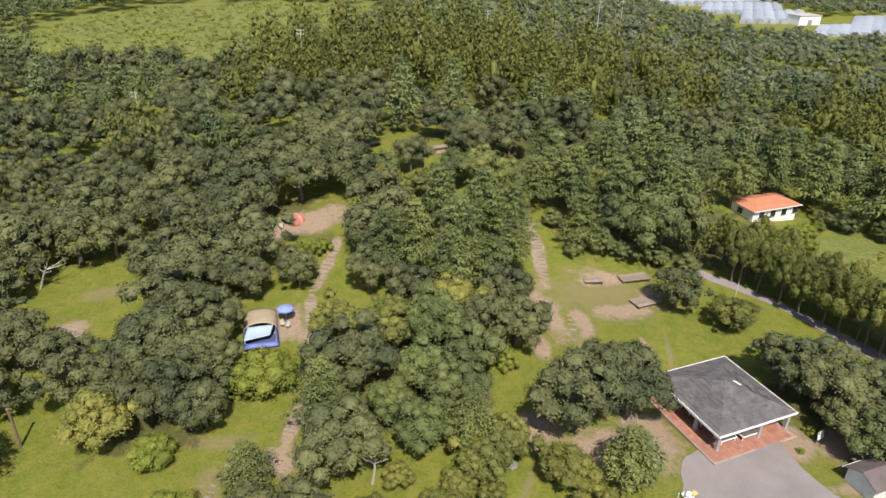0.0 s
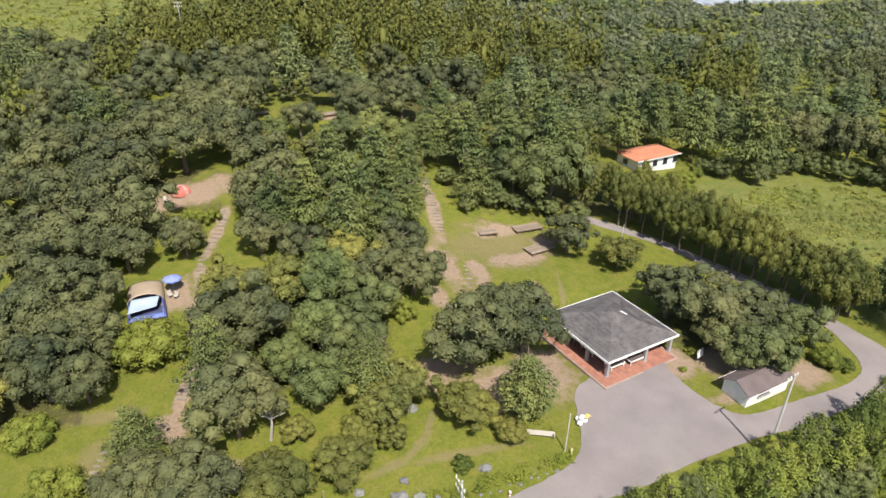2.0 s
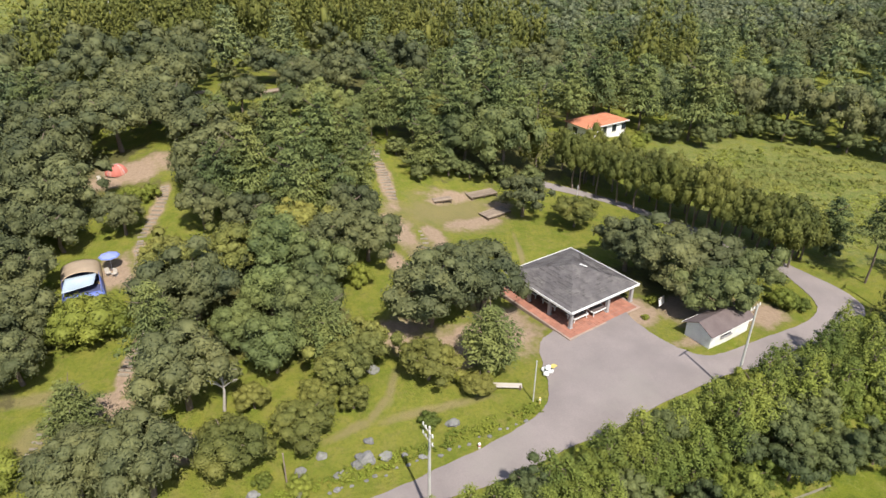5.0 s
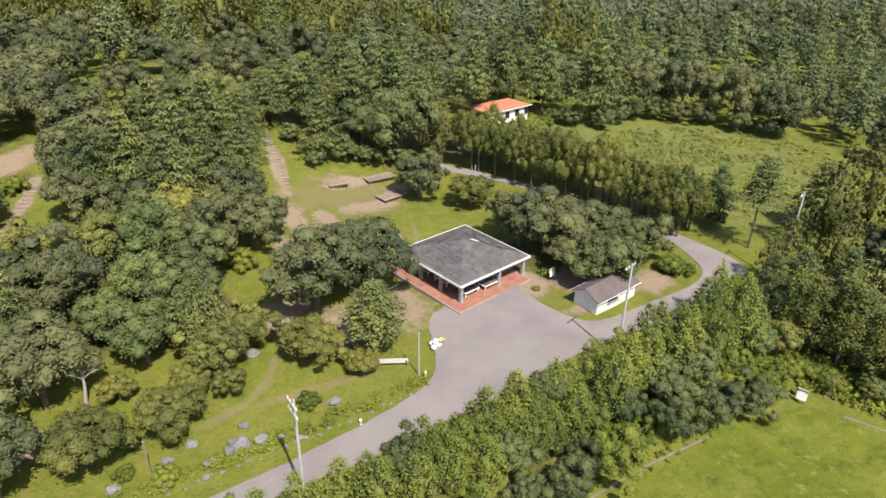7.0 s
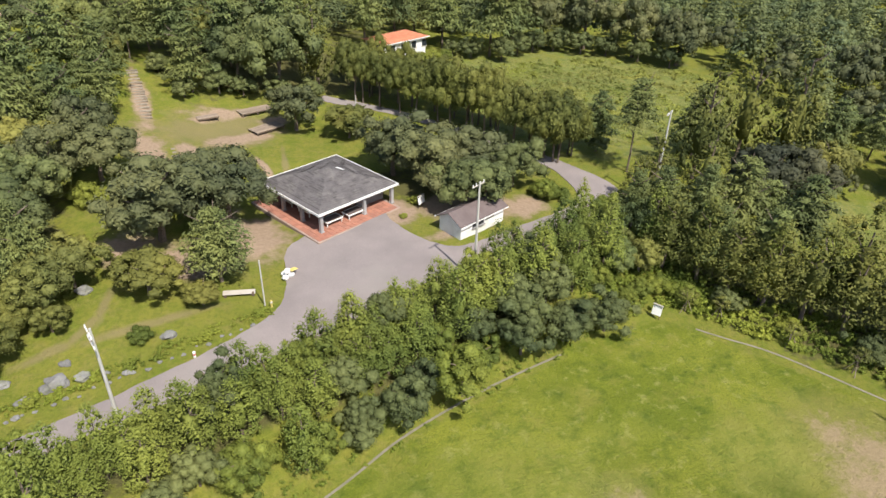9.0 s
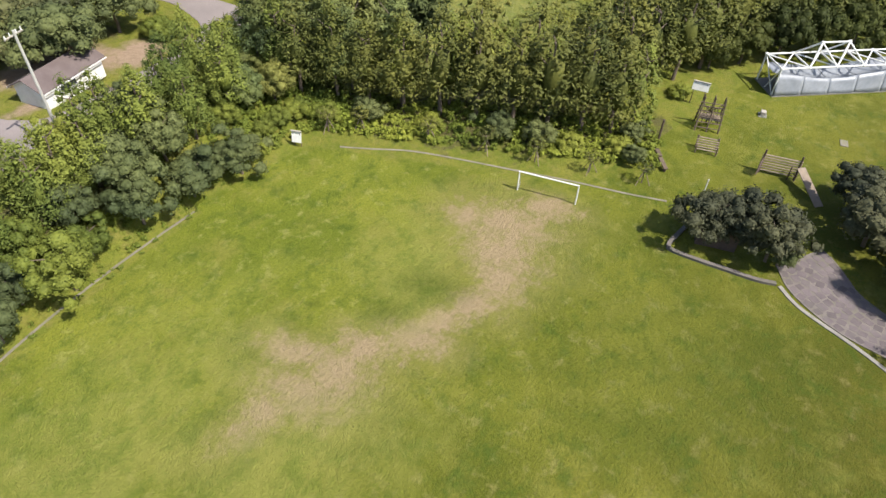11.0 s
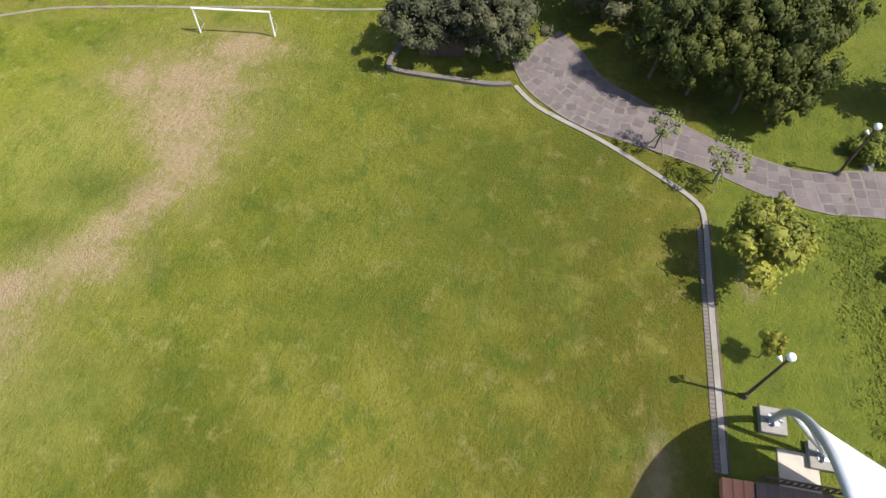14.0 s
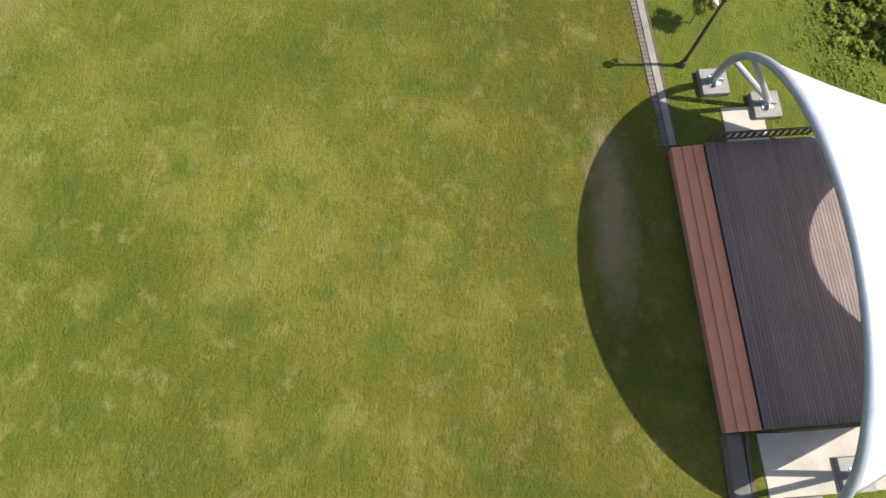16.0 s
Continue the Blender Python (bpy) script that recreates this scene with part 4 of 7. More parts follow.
# ---- notice boards ----
def notice_board(x, y, turn, w, h, up, label):
    ob = thing("notice_board", (x, y, land(x, y)), turn, label, "sign")
    part("board", boxed((w, 0.06, h), (0, 0, up + h / 2), (-14, 0, 0), 0.01), M_WHITE, ob, "white board face")
    for s in (-1, 1):
        part("leg", rods([((s * w * 0.36, 0.1, -0.15), (s * w * 0.36, 0.05, up + h * 0.8))], 0.04, 8), M_RAIL, ob)
    part("top_cap", boxed((w + 0.1, 0.16, 0.05), (0, 0.06, up + h + 0.01)), M_PALE, ob)
    return ob


notice_board(56.05, 30.2, -62, 0.9, 1.1, 0.5, "white notice board on dark legs at the corner of the lawn")
notice_board(41.2, 53.2, 30, 1.1, 0.9, 0.6, "small pale notice board beside the pavilion")
notice_board(88.0, 6.6, -75, 1.6, 0.9, 1.6, "tilted pale notice board beside the climbing frame")


# ---- camping platforms ----
def platform(x, y, turn, L, D, h=0.42):
    zs = [land(x + dx, y + dy) for dx in (-1, 1) for dy in (-1, 1)]
    z = sum(zs) / 4
    ob = thing("camping_platform", (x, y, z), turn, "weathered timber camping platform on short posts", "platform", "camping platforms")
    n = round(D / 0.16)
    for i in range(n):
        part("plank", boxed((L, 0.145, 0.035), (0, -D / 2 + (i + 0.5) * D / n, h), bevel=0.005), M_PLANK, ob)
    for s in (-1, 1):
        part("side_beam", boxed((L, 0.08, 0.16), (0, s * (D / 2 - 0.05), h - 0.1)), M_LOG, ob)
        for k in (-1, 0, 1):
            part("leg", boxed((0.12, 0.12, h + 0.5), (k * (L / 2 - 0.15), s * (D / 2 - 0.1), h / 2 - 0.27)), M_LOG, ob)
    return ob


platform(22.6, 83.0, 8, 2.8, 1.3)
platform(29.2, 84.9, 14, 4.6, 2.0)
platform(29.6, 79.3, 24, 4.4, 2.2)
platform(-46.4, 68.4, 10, 3.0, 2.2)
platform(-0.2, 117.4, 25, 3.6, 1.8)
platform(-12.5, 119.0, 25, 2.4, 1.6)


# ---- tents ----
def dome_tent(x, y, turn, r, h):
    ob = thing("dome_tent", (x, y, land(x, y)), turn, "red and faded salmon dome tent pitched on bare earth", "tent")
    n, m = 24, 9
    panels = {"red": [], "cream": []}
    for k in range(n):
        for i in range(m):
            quad = []
            for kk, ii in ((k, i), (k + 1, i), (k + 1, i + 1), (k, i + 1)):
                a, s = 2 * math.pi * kk / n, ii / m
                f = 1 - 0.16 * abs(math.sin(2 * a))
                rr = r * f * math.cos(s * math.pi / 2) ** 0.75
                quad.append((rr * math.cos(a) * 1.2, rr * math.sin(a), h * math.sin(s * math.pi / 2)))
            panels["cream" if (k % 6) in (2, 3) and i < 7 else "red"].append(quad)
    for key, mat in (("red", M_RED), ("cream", M_SALMON)):
        bm = bmesh.new()
        for q in panels[key]:
            bm.faces.new([bm.verts.new(p) for p in q])
        bmesh.ops.remove_doubles(bm, verts=bm.verts[:], dist=0.001)
        part("fabric_panel", bm, mat, ob, "red nylon tent panel" if key == "red" else "faded salmon tent panel")
    for a0 in (45, 135):
        c, s = math.cos(radians(a0)), math.sin(radians(a0))
        pts = [(r * 1.02 * math.cos(t) * c * 1.2, r * 1.02 * math.cos(t) * s, h * 1.02 * math.sin(t)) for t in (math.pi * k / 16 for k in range(17))]
        part("tent_pole", tube(pts, 0.025, 6), M_PIPE, ob)
    return ob


def family_tent(x, y, turn):
    """A vaulted tan tent with a pale porch sheet stretched out in front, over blue walls."""
    ob = thing("family_tent", (x, y, land(x, y)), turn, "large tan vaulted family tent with a pale blue porch sheet", "tent")

    def sheet(name, at, rows, cols, material, label):
        vs = [at(i / rows, k / cols) for i in range(rows + 1) for k in range(cols + 1)]
        w = cols + 1
        fs = [(i * w + k, i * w + k + 1, (i + 1) * w + k + 1, (i + 1) * w + k) for i in range(rows) for k in range(cols)]
        skin = part(name, (vs, fs), material, ob, label)
        skin.data.polygons.foreach_set("use_smooth", [True] * len(fs))
        skin.modifiers.new("thickness", "SOLIDIFY").thickness = 0.02

    def vault(s, t):
        a = math.pi * t
        return (-2.1 * math.cos(a), -0.9 + 4.2 * s, 0.15 + (1.95 - 0.5 * s * s) * math.sin(a) ** 0.6 - 0.06 * math.sin(math.pi * s * 3) ** 2)

    sheet("fly_sheet", vault, 9, 14, M_TAN, "sun-faded tan fly sheet")
    sheet("rear_wall", lambda s, t: (-2.0 * math.cos(math.pi * t), 3.0 + 0.5 * (1 - s), 0.15 + 1.45 * s * math.sin(math.pi * t) ** 0.6), 3, 10, M_TAN, "tan rear wall")
    sheet("porch_sheet", lambda s, t: (-1.5 + 3.1 * t - 0.5 * s, -0.8 - (1.9 - 0.7 * t) * s, 1.6 - 0.7 * s - 0.25 * math.sin(math.pi * t) * math.sin(math.pi * s)), 6, 8, M_PALEBLUE, "pale blue-white porch sheet")
    for side in (-1, 1):
        sheet("porch_wall", lambda s, t, side=side: (side * (2.1 - 0.3 * t), -0.5 - 2.6 * s, 0.08 + (1.5 - 0.8 * s) * t), 5, 3, M_BLUE, "blue porch wall")
        part("guy_pole", rods([((side * 1.75, -3.0, -0.1), (side * 1.75, -3.0, 1.05))], 0.025, 6), M_PIPE, ob)
    sheet("front_skirt", lambda s, t: (-2.0 + 4.0 * t, -3.2 + 0.5 * s, 0.05 + 0.35 * s), 2, 6, M_BLUE, "blue front skirt")
    part("inner_tent", boxed((3.2, 2.6, 1.3), (0, 1.2, 0.68), bevel=0.2), M_NAVY, ob, "dark inner tent")
    part("groundsheet", boxed((4.3, 6.2, 0.06), (0, -0.1, 0.03), bevel=0.02), M_NAVY, ob, "dark blue groundsheet")
    return ob


def parasol(x, y, r, h):
    ob = thing("parasol", (x, y, land(x, y)), 12, "lavender-blue garden parasol with a darker rim over camping gear", "parasol")
    n = 8
    ring = [(r * math.cos(2 * math.pi * k / n), r * math.sin(2 * math.pi * k / n), h - 0.42) for k in range(n)]
    inner = [(p[0] * 0.86, p[1] * 0.86, h - 0.34) for p in ring]
    top = part("canopy", ([(0, 0, h)] + inner, [(0, k + 1, (k + 1) % n + 1) for k in range(n)]), M_PARASOL, ob)
    part("rim", (inner + ring, [(k, n + k, n + (k + 1) % n, (k + 1) % n) for k in range(n)]), M_BLUE, top, "darker blue rim")
    for k in range(n):
        part("rib", rods([((0, 0, h - 0.04), (ring[k][0], ring[k][1], h - 0.45))], 0.012, 5), M_PIPE, ob)
    part("pole", rods([((0, 0, -0.1), (0, 0, h))], 0.025, 8), M_PIPE, ob)
    part("base", rod(bmesh.new(), (0, 0, 0), (0, 0, 0.12), 0.28, 0.2, 12), M_SLATE, ob)
    return ob


dome_tent(-22.2, 92.2, 10, 1.25, 1.45)
family_tent(-22.2, 67.8, 14)
parasol(-19.5, 70.0, 1.15, 2.2)



def camp_chair(x, y, turn):
    ob = thing("camp_chair", (x, y, land(x, y)), turn, "pale folding camp chair beside the tent", "chair", "camp chairs")
    part("seat", boxed((0.5, 0.5, 0.04), (0, 0, 0.42)), M_PALE, ob)
    part("backrest", boxed((0.5, 0.04, 0.5), (0, 0.25, 0.68), (-12, 0, 0)), M_PALE, ob)
    for sx in (-1, 1):
        for sy in (-1, 1):
            part("leg", rods([((sx * 0.22, sy * 0.22, 0), (sx * 0.2, sy * 0.2, 0.42))], 0.018, 6), M_PIPE, ob)
    return ob


camp_chair(-19.7, 68.9, 40)
camp_chair(-19.0, 68.6, -20)
camp_chair(-24.2, 90.6, 10)


# ---- log steps on the hill ----
def log_steps(line, width, spacing, label):
    pts = curve(line, 12)
    z0 = land(*pts[0])
    ob = thing("log_steps", (pts[0].x, pts[0].y, z0), 0, label, "steps")
    run = 0.0
    for p, q in zip(pts, pts[1:]):
        run += (q - p).length
        if run >= spacing:
            run = 0.0
            way = (q - p).normalized()
            z = land(*q)
            part("tread", boxed((width * 0.8 + rng.uniform(-0.3, 0.3), rng.uniform(0.2, 0.38), 0.2), (q.x - pts[0].x, q.y - pts[0].y, z - z0 + 0.03),
                                (0, 0, math.degrees(math.atan2(way.y, way.x)) - 90 + rng.uniform(-9, 9)), 0.03), M_TREAD, ob)
    return ob


log_steps([(15.2, 81.2), (14.9, 86), (14.7, 90), (14.5, 95)], 2.0, 0.62, "pale timber and earth steps climbing into the wood")
log_steps([(-15.9, 52.0), (-15.6, 53.6), (-14.6, 57.0), (-14.4, 59.6)], 1.5, 0.46, "pale timber steps climbing the lawn")
log_steps([(-14.6, 61.2), (-15.6, 65.0), (-17.0, 74.2), (-16.2, 79.0), (-15.2, 84.0), (-15.3, 87.0)], 1.3, 0.5, "pale timber and earth steps to the upper camping ground")
log_steps([(-22.3, 42.5), (-21.6, 46.0), (-20.6, 48.8)], 1.1, 0.6, "pale timber steps beside the oaks")
log_steps([(17.2, 74.5), (17.4, 71.0), (17.0, 68.0)], 0.9, 0.9, "broken pale stone steps in worn turf")


# ---- boulders, sacks and small things ----
def boulder(x, y, r, seed, label="grey lichened boulder on the grassy bank"):
    bm = bmesh.new()
    bmesh.ops.create_icosphere(bm, subdivisions=3, radius=r)
    for v in bm.verts:
        d = v.co.normalized()
        k = 1 + 0.45 * noise.noise(d * 1.3 + Vector((seed * 3.1, 0, 0))) + 0.15 * noise.noise(d * 4 + Vector((0, seed, 0)))
        v.co = Vector((d.x * 1.15, d.y * 0.9, d.z * 0.75)) * r * k
    ob = part("boulder", bm, M_STONE)
    ob.location = (x, y, land(x, y) + r * 0.22)
    return tagged(ob, label, "boulder", "boulders")


for i, (x, y, r) in enumerate([(5.1, 38.8, 0.85), (4.4, 38.4, 0.55), (1.5, 39.9, 0.5), (7.2, 48.7, 0.7), (13.3, 40.9, 0.6), (-0.4, 38.6, 0.55), (5.6, 40.6, 0.45), (6.8, 38.7, 0.6),
                                (9.9, 38.1, 0.35), (2.9, 37.6, 0.6), (-0.6, 36.6, 0.5), (90.7, 0.6, 0.4), (-4.2, 37.2, 0.5), (8.4, 38.6, 0.3), (2.4, 36.4, 0.3), (70.6, -30.6, 0.4)]):
    boulder(x, y, r * 0.85, i + 1)
for i in range(26):
    s = i / 25
    x = -3 + 24 * s
    boulder(x + rng.uniform(-0.2, 0.2), 33.9 + 0.22 * (x + 3) * 0.9 + 1.3 + rng.uniform(-0.25, 0.25), rng.uniform(0.1, 0.2), i + 40, "small grey edging stone beside the lane")

pile = thing("sack_pile", (24.0, 45.2, land(24.0, 45.2)), 20, "white sacks piled under a yellow lid at the car park edge", "sacks")
for dx, dy, dz in ((0, 0, 0.3), (0.7, 0.1, 0.28), (0.3, 0.6, 0.3), (0.35, 0.2, 0.75)):
    bm = bmesh.new()
    bmesh.ops.create_icosphere(bm, subdivisions=2, radius=0.34)
    for v in bm.verts:
        v.co = Vector((v.co.x, v.co.y * 0.85, v.co.z * 0.8)) * (1 + 0.2 * noise.noise(v.co * 3 + Vector((dx * 9, dy, dz)))) + Vector((dx, dy, dz))
    part("sack", bm, M_SACK, pile)
part("lid", boxed((0.9, 0.5, 0.08), (0.95, 0.1, 0.75), (0, 12, 20), 0.02), M_YELLOW, pile, "yellow plastic lid")
marker = thing("lane_marker", (21.9, 41.6, land(21.9, 41.6)), 0, "short yellow and white marker post at the lane", "post")
part("shaft", rod(bmesh.new(), (0, 0, -0.1), (0, 0, 0.7), 0.09, sides=10), M_YELLOW, marker)
part("band", rod(bmesh.new(), (0, 0, 0.45), (0, 0, 0.6), 0.1, sides=10), M_WHITE, marker)
marker = thing("lane_marker", (14.9, 37.9, land(14.9, 37.9)), 0, "small red and white marker at the lane", "post")
part("shaft", rod(bmesh.new(), (0, 0, -0.1), (0, 0, 0.5), 0.12, sides=10), M_WHITE, marker)
part("band", rod(bmesh.new(), (0, 0, 0.2), (0, 0, 0.35), 0.13, sides=10), M_RED, marker)
sheet = thing("timber_board", (19.6, 44.2, land(19.6, 44.2)), -12, "pale board lying across stones under a pine", "board")
part("panel", boxed((2.8, 0.6, 0.06), (0, 0, 0.35), (8, 3, 0), 0.01), M_PALE, sheet)
part("support", boxed((0.2, 0.6, 0.35), (-1.2, 0, 0.14)), M_LOG, sheet)
part("support", boxed((0.2, 0.6, 0.35), (1.2, 0, 0.14)), M_LOG, sheet)


# ---- playground of logs ----
def climbing_wall():
    ob = thing("climbing_wall", (81.1, -2.6, 0), math.degrees(math.atan2(-2.8, 1.05)), "log climbing wall with a sloping plank ramp", "climbing frame")
    w = 3.0
    for x in (0, w):
        part("post", rod(bmesh.new(), (x, 0, -0.2), (x, 0.25, 2.3), 0.09, 0.08, 8), M_RAIL, ob)
    for k in range(7):
        part("rung", rod(bmesh.new(), (-0.15, 0.05 + 0.03 * k, 0.35 + 0.24 * k), (w + 0.15, 0.05 + 0.03 * k, 0.35 + 0.24 * k), 0.07, sides=8), M_PLANK, ob)
    part("ramp", boxed((0.8, 3.8, 0.08), (4.0, -1.7, 0.76), (23, 0, 33), 0.01), M_PLANK, ob, "sloping grey plank ramp")
    part("strut", rods([((w - 0.6, -0.2, 0), (w - 0.6, -0.1, 1.4)), ((w, -0.2, 0), (w, -0.1, 1.4))], 0.06, 8), M_RAIL, ob)
    for k in range(7):
        part("side_log", rod(bmesh.new(), (0, 0.1, 0.3 + 0.2 * k), (-0.3, -0.9, 0.3 + 0.2 * k), 0.05, sides=6), M_RAIL, ob)
    return ob


def low_ladder():
    ob = thing("balance_ladder", (80.9, 2.3, 0), -68, "low log ladder frame on the lawn", "climbing frame")
    for x in (-0.9, 0.9):
        part("post", rods([((x, 0.5, -0.1), (x, 0.5, 1.3))], 0.07, 8), M_LOG, ob)
        part("post", rods([((x, -0.5, -0.1), (x, -0.5, 0.9))], 0.07, 8), M_LOG, ob)
    for k in range(6):
        part("rung", rod(bmesh.new(), (-1.0, -0.5 + 0.2 * k, 0.45 + 0.13 * k), (1.0, -0.5 + 0.2 * k, 0.45 + 0.13 * k), 0.06, sides=8), M_PLANK, ob)
    return ob


def climbing_tower():
    ob = thing("climbing_tower", (84.8, 4.0, 0), -65, "tall log climbing tower with crossed poles and ropes", "climbing frame")
    for x in (-1.1, 0.0, 1.1):
        for y in (-0.9, 0.9):
            part("pole", rod(bmesh.new(), (x, y, -0.2), (x * 0.85, y * 0.25, 3.3), 0.08, 0.06, 8), M_LOG, ob)
    for k in range(5):
        part("rung", rod(bmesh.new(), (-1.2, 0.85 - 0.13 * k, 0.4 + 0.5 * k), (1.2, 0.85 - 0.13 * k, 0.4 + 0.5 * k), 0.05, sides=6), M_LOG, ob)
        part("rung", rod(bmesh.new(), (-1.2, -0.85 + 0.13 * k, 0.4 + 0.5 * k), (1.2, -0.85 + 0.13 * k, 0.4 + 0.5 * k), 0.05, sides=6), M_LOG, ob)
    for x in (-0.75, -0.38, 0.38, 0.75):
        part("pole", rod(bmesh.new(), (x * 1.2, 0.75, 0.1), (x * 0.5, -0.5, 2.5), 0.045, 0.035, 6), M_PLANK, ob)
    for k in range(6):
        part("deck_log", rod(bmesh.new(), (-1.0, -0.5 + 0.2 * k, 1.15), (1.0, -0.5 + 0.2 * k, 1.15), 0.06, sides=6), M_PLANK, ob)
    part("brace", rods([((-1.1, 0.9, 0.2), (1.0, 0.4, 2.4)), ((1.1, 0.9, 0.2), (-1.0, 0.4, 2.4))], 0.05, 6), M_PLANK, ob)
    return ob


climbing_wall()
low_ladder()
climbing_tower()


def log_bench(x, y, turn, L=1.5):
    ob = thing("log_bench", (x, y, land(x, y)), turn, "half-log bench on short stumps", "bench", "log benches")
    part("seat", boxed((L, 0.4, 0.14), (0, 0, 0.4), bevel=0.03), M_LOG, ob)
    for s in (-1, 1):
        part("stump", rod(bmesh.new(), (s * L * 0.35, 0, -0.1), (s * L * 0.35, 0, 0.36), 0.14, sides=8), M_RAIL, ob)
    return ob


log_bench(77.3, 5.35, 45, 1.4)
log_bench(75.95, 4.15, 44, 1.75)
thin_post(79.6, 6.4, 2.2, "dark leaning log post on the playground", M_RAIL, 0.12)
ob = thing("stone_seat", (90.7, 0.7, 0), 20, "pale block seat on the lawn", "seat")
part("block", boxed((0.6, 0.5, 0.5), (0, 0, 0.25), bevel=0.04), M_PALE, ob)
part("footing", boxed((0.9, 0.8, 0.08), (0, 0, 0.03), bevel=0.02), M_STONE, ob)
ob = tagged(part("paving_slab", boxed((1.1, 0.7, 0.08), (91.2, -7.0, 0.03), (0, 0, 20), 0.01), M_DUST), "pale slab lying in the lawn", "slab")


# ---- white truss ----
def build_truss():
    ob = thing("truss_shelter", (95.2, 1.5, 0), -42, "white tubular space-frame shelter with pale translucent sheets", "shelter")
    L, D, H = 15.0, 3.2, 3.0
    n = 5
    seg = L / n
    nodes = []
    for i in range(n + 1):
        x = i * seg
        nodes.append([(x, 0, 0), (x, D, 0), (x, 0.0, H), (x, D, H)])
    def bar(a, b, r=0.09):
        part("strut", rod(bmesh.new(), a, b, r, sides=8), M_WHITE, ob)
    for i in range(n + 1):
        f0, f1, t0, t1 = nodes[i]
        bar(t0, t1)
        if i in (0, n):
            bar(f0, t0), bar(f1, t1), bar(f0, t1, 0.06), bar((f0[0], D / 2, 0), t0, 0.06)
    for i in range(n):
        for k in (2, 3):
            bar(nodes[i][k], nodes[i + 1][k])
        bar(nodes[i][2], nodes[i + 1][3], 0.07)
        bar(nodes[i][3], nodes[i + 1][2], 0.07)
        if i in (1, 2):
            peak0 = ((i + 0.5) * seg, D / 2, H + 1.9)
            for q in (nodes[i][2], nodes[i][3], nodes[i + 1][2], nodes[i + 1][3]):
                bar(q, peak0)
    bar((1.5 * seg, D / 2, H + 1.9), (2.5 * seg, D / 2, H + 1.9))
    # slack sheets hang from the frame: a front curtain and a sagging top
    for i in range(n):
        m, vs = 10, []
        for k in range(m + 1):
            x = (i + k / m) * seg
            top = 1.95 + 0.4 * math.cos(0.42 * x + 0.4)
            for q in range(5):
                vs.append((x, -0.35 + 0.5 * q / 4 + 0.025 * math.sin(2.2 * x + 1.7 * q), 0.08 + (top - 0.08) * q / 4))
            for q in range(1, 7):
                vs.append((x, 0.15 + 2.6 * q / 6, top - 0.3 * math.sin(math.pi * q / 6) + 0.05 * math.sin(1.9 * x + 2.3 * q)))
        fs = [(k * 11 + q, k * 11 + q + 1, (k + 1) * 11 + q + 1, (k + 1) * 11 + q) for k in range(m) for q in range(10)]
        skin = part("sheet", (vs, fs), M_CURTAIN, ob, "slack pale translucent sheet")
        skin.data.polygons.foreach_set("use_smooth", [True] * len(fs))
        skin.modifiers.new("thickness", "SOLIDIFY").thickness = 0.015
    bm = bmesh.new()
    for p in [node for row in nodes for node in row[2:]] + [((i + 0.5) * seg, D / 2, H + 1.9) for i in (1, 2)]:
        bmesh.ops.create_icosphere(bm, subdivisions=1, radius=0.2, matrix=Matrix.Translation(p))
    part("joints", bm, M_WHITE, ob)
    part("sill", boxed((L + 0.3, D + 0.6, 0.12), (L / 2, D / 2 - 0.1, 0.04)), M_CONCRETE, ob)
    return ob


build_truss()

# ---- dark hut under the shrubs by the lawn ----
hut = thing("hut", (69.6, -3.6, 0), -68, "small dark hut almost hidden under shrubs", "hut")
part("wall", boxed((3.0, 2.2, 1.8), (0, 0.5, 0.9)), M_RAIL, hut)
part("roof", boxed((3.4, 2.6, 0.14), (0, 0.5, 1.9), (4, 0, 0), 0.02), M_SLATE, hut, "dark slate roof")
part("window", boxed((0.4, 0.05, 0.3), (-0.6, -0.63, 1.3)), M_WHITE, hut, "white framed window")


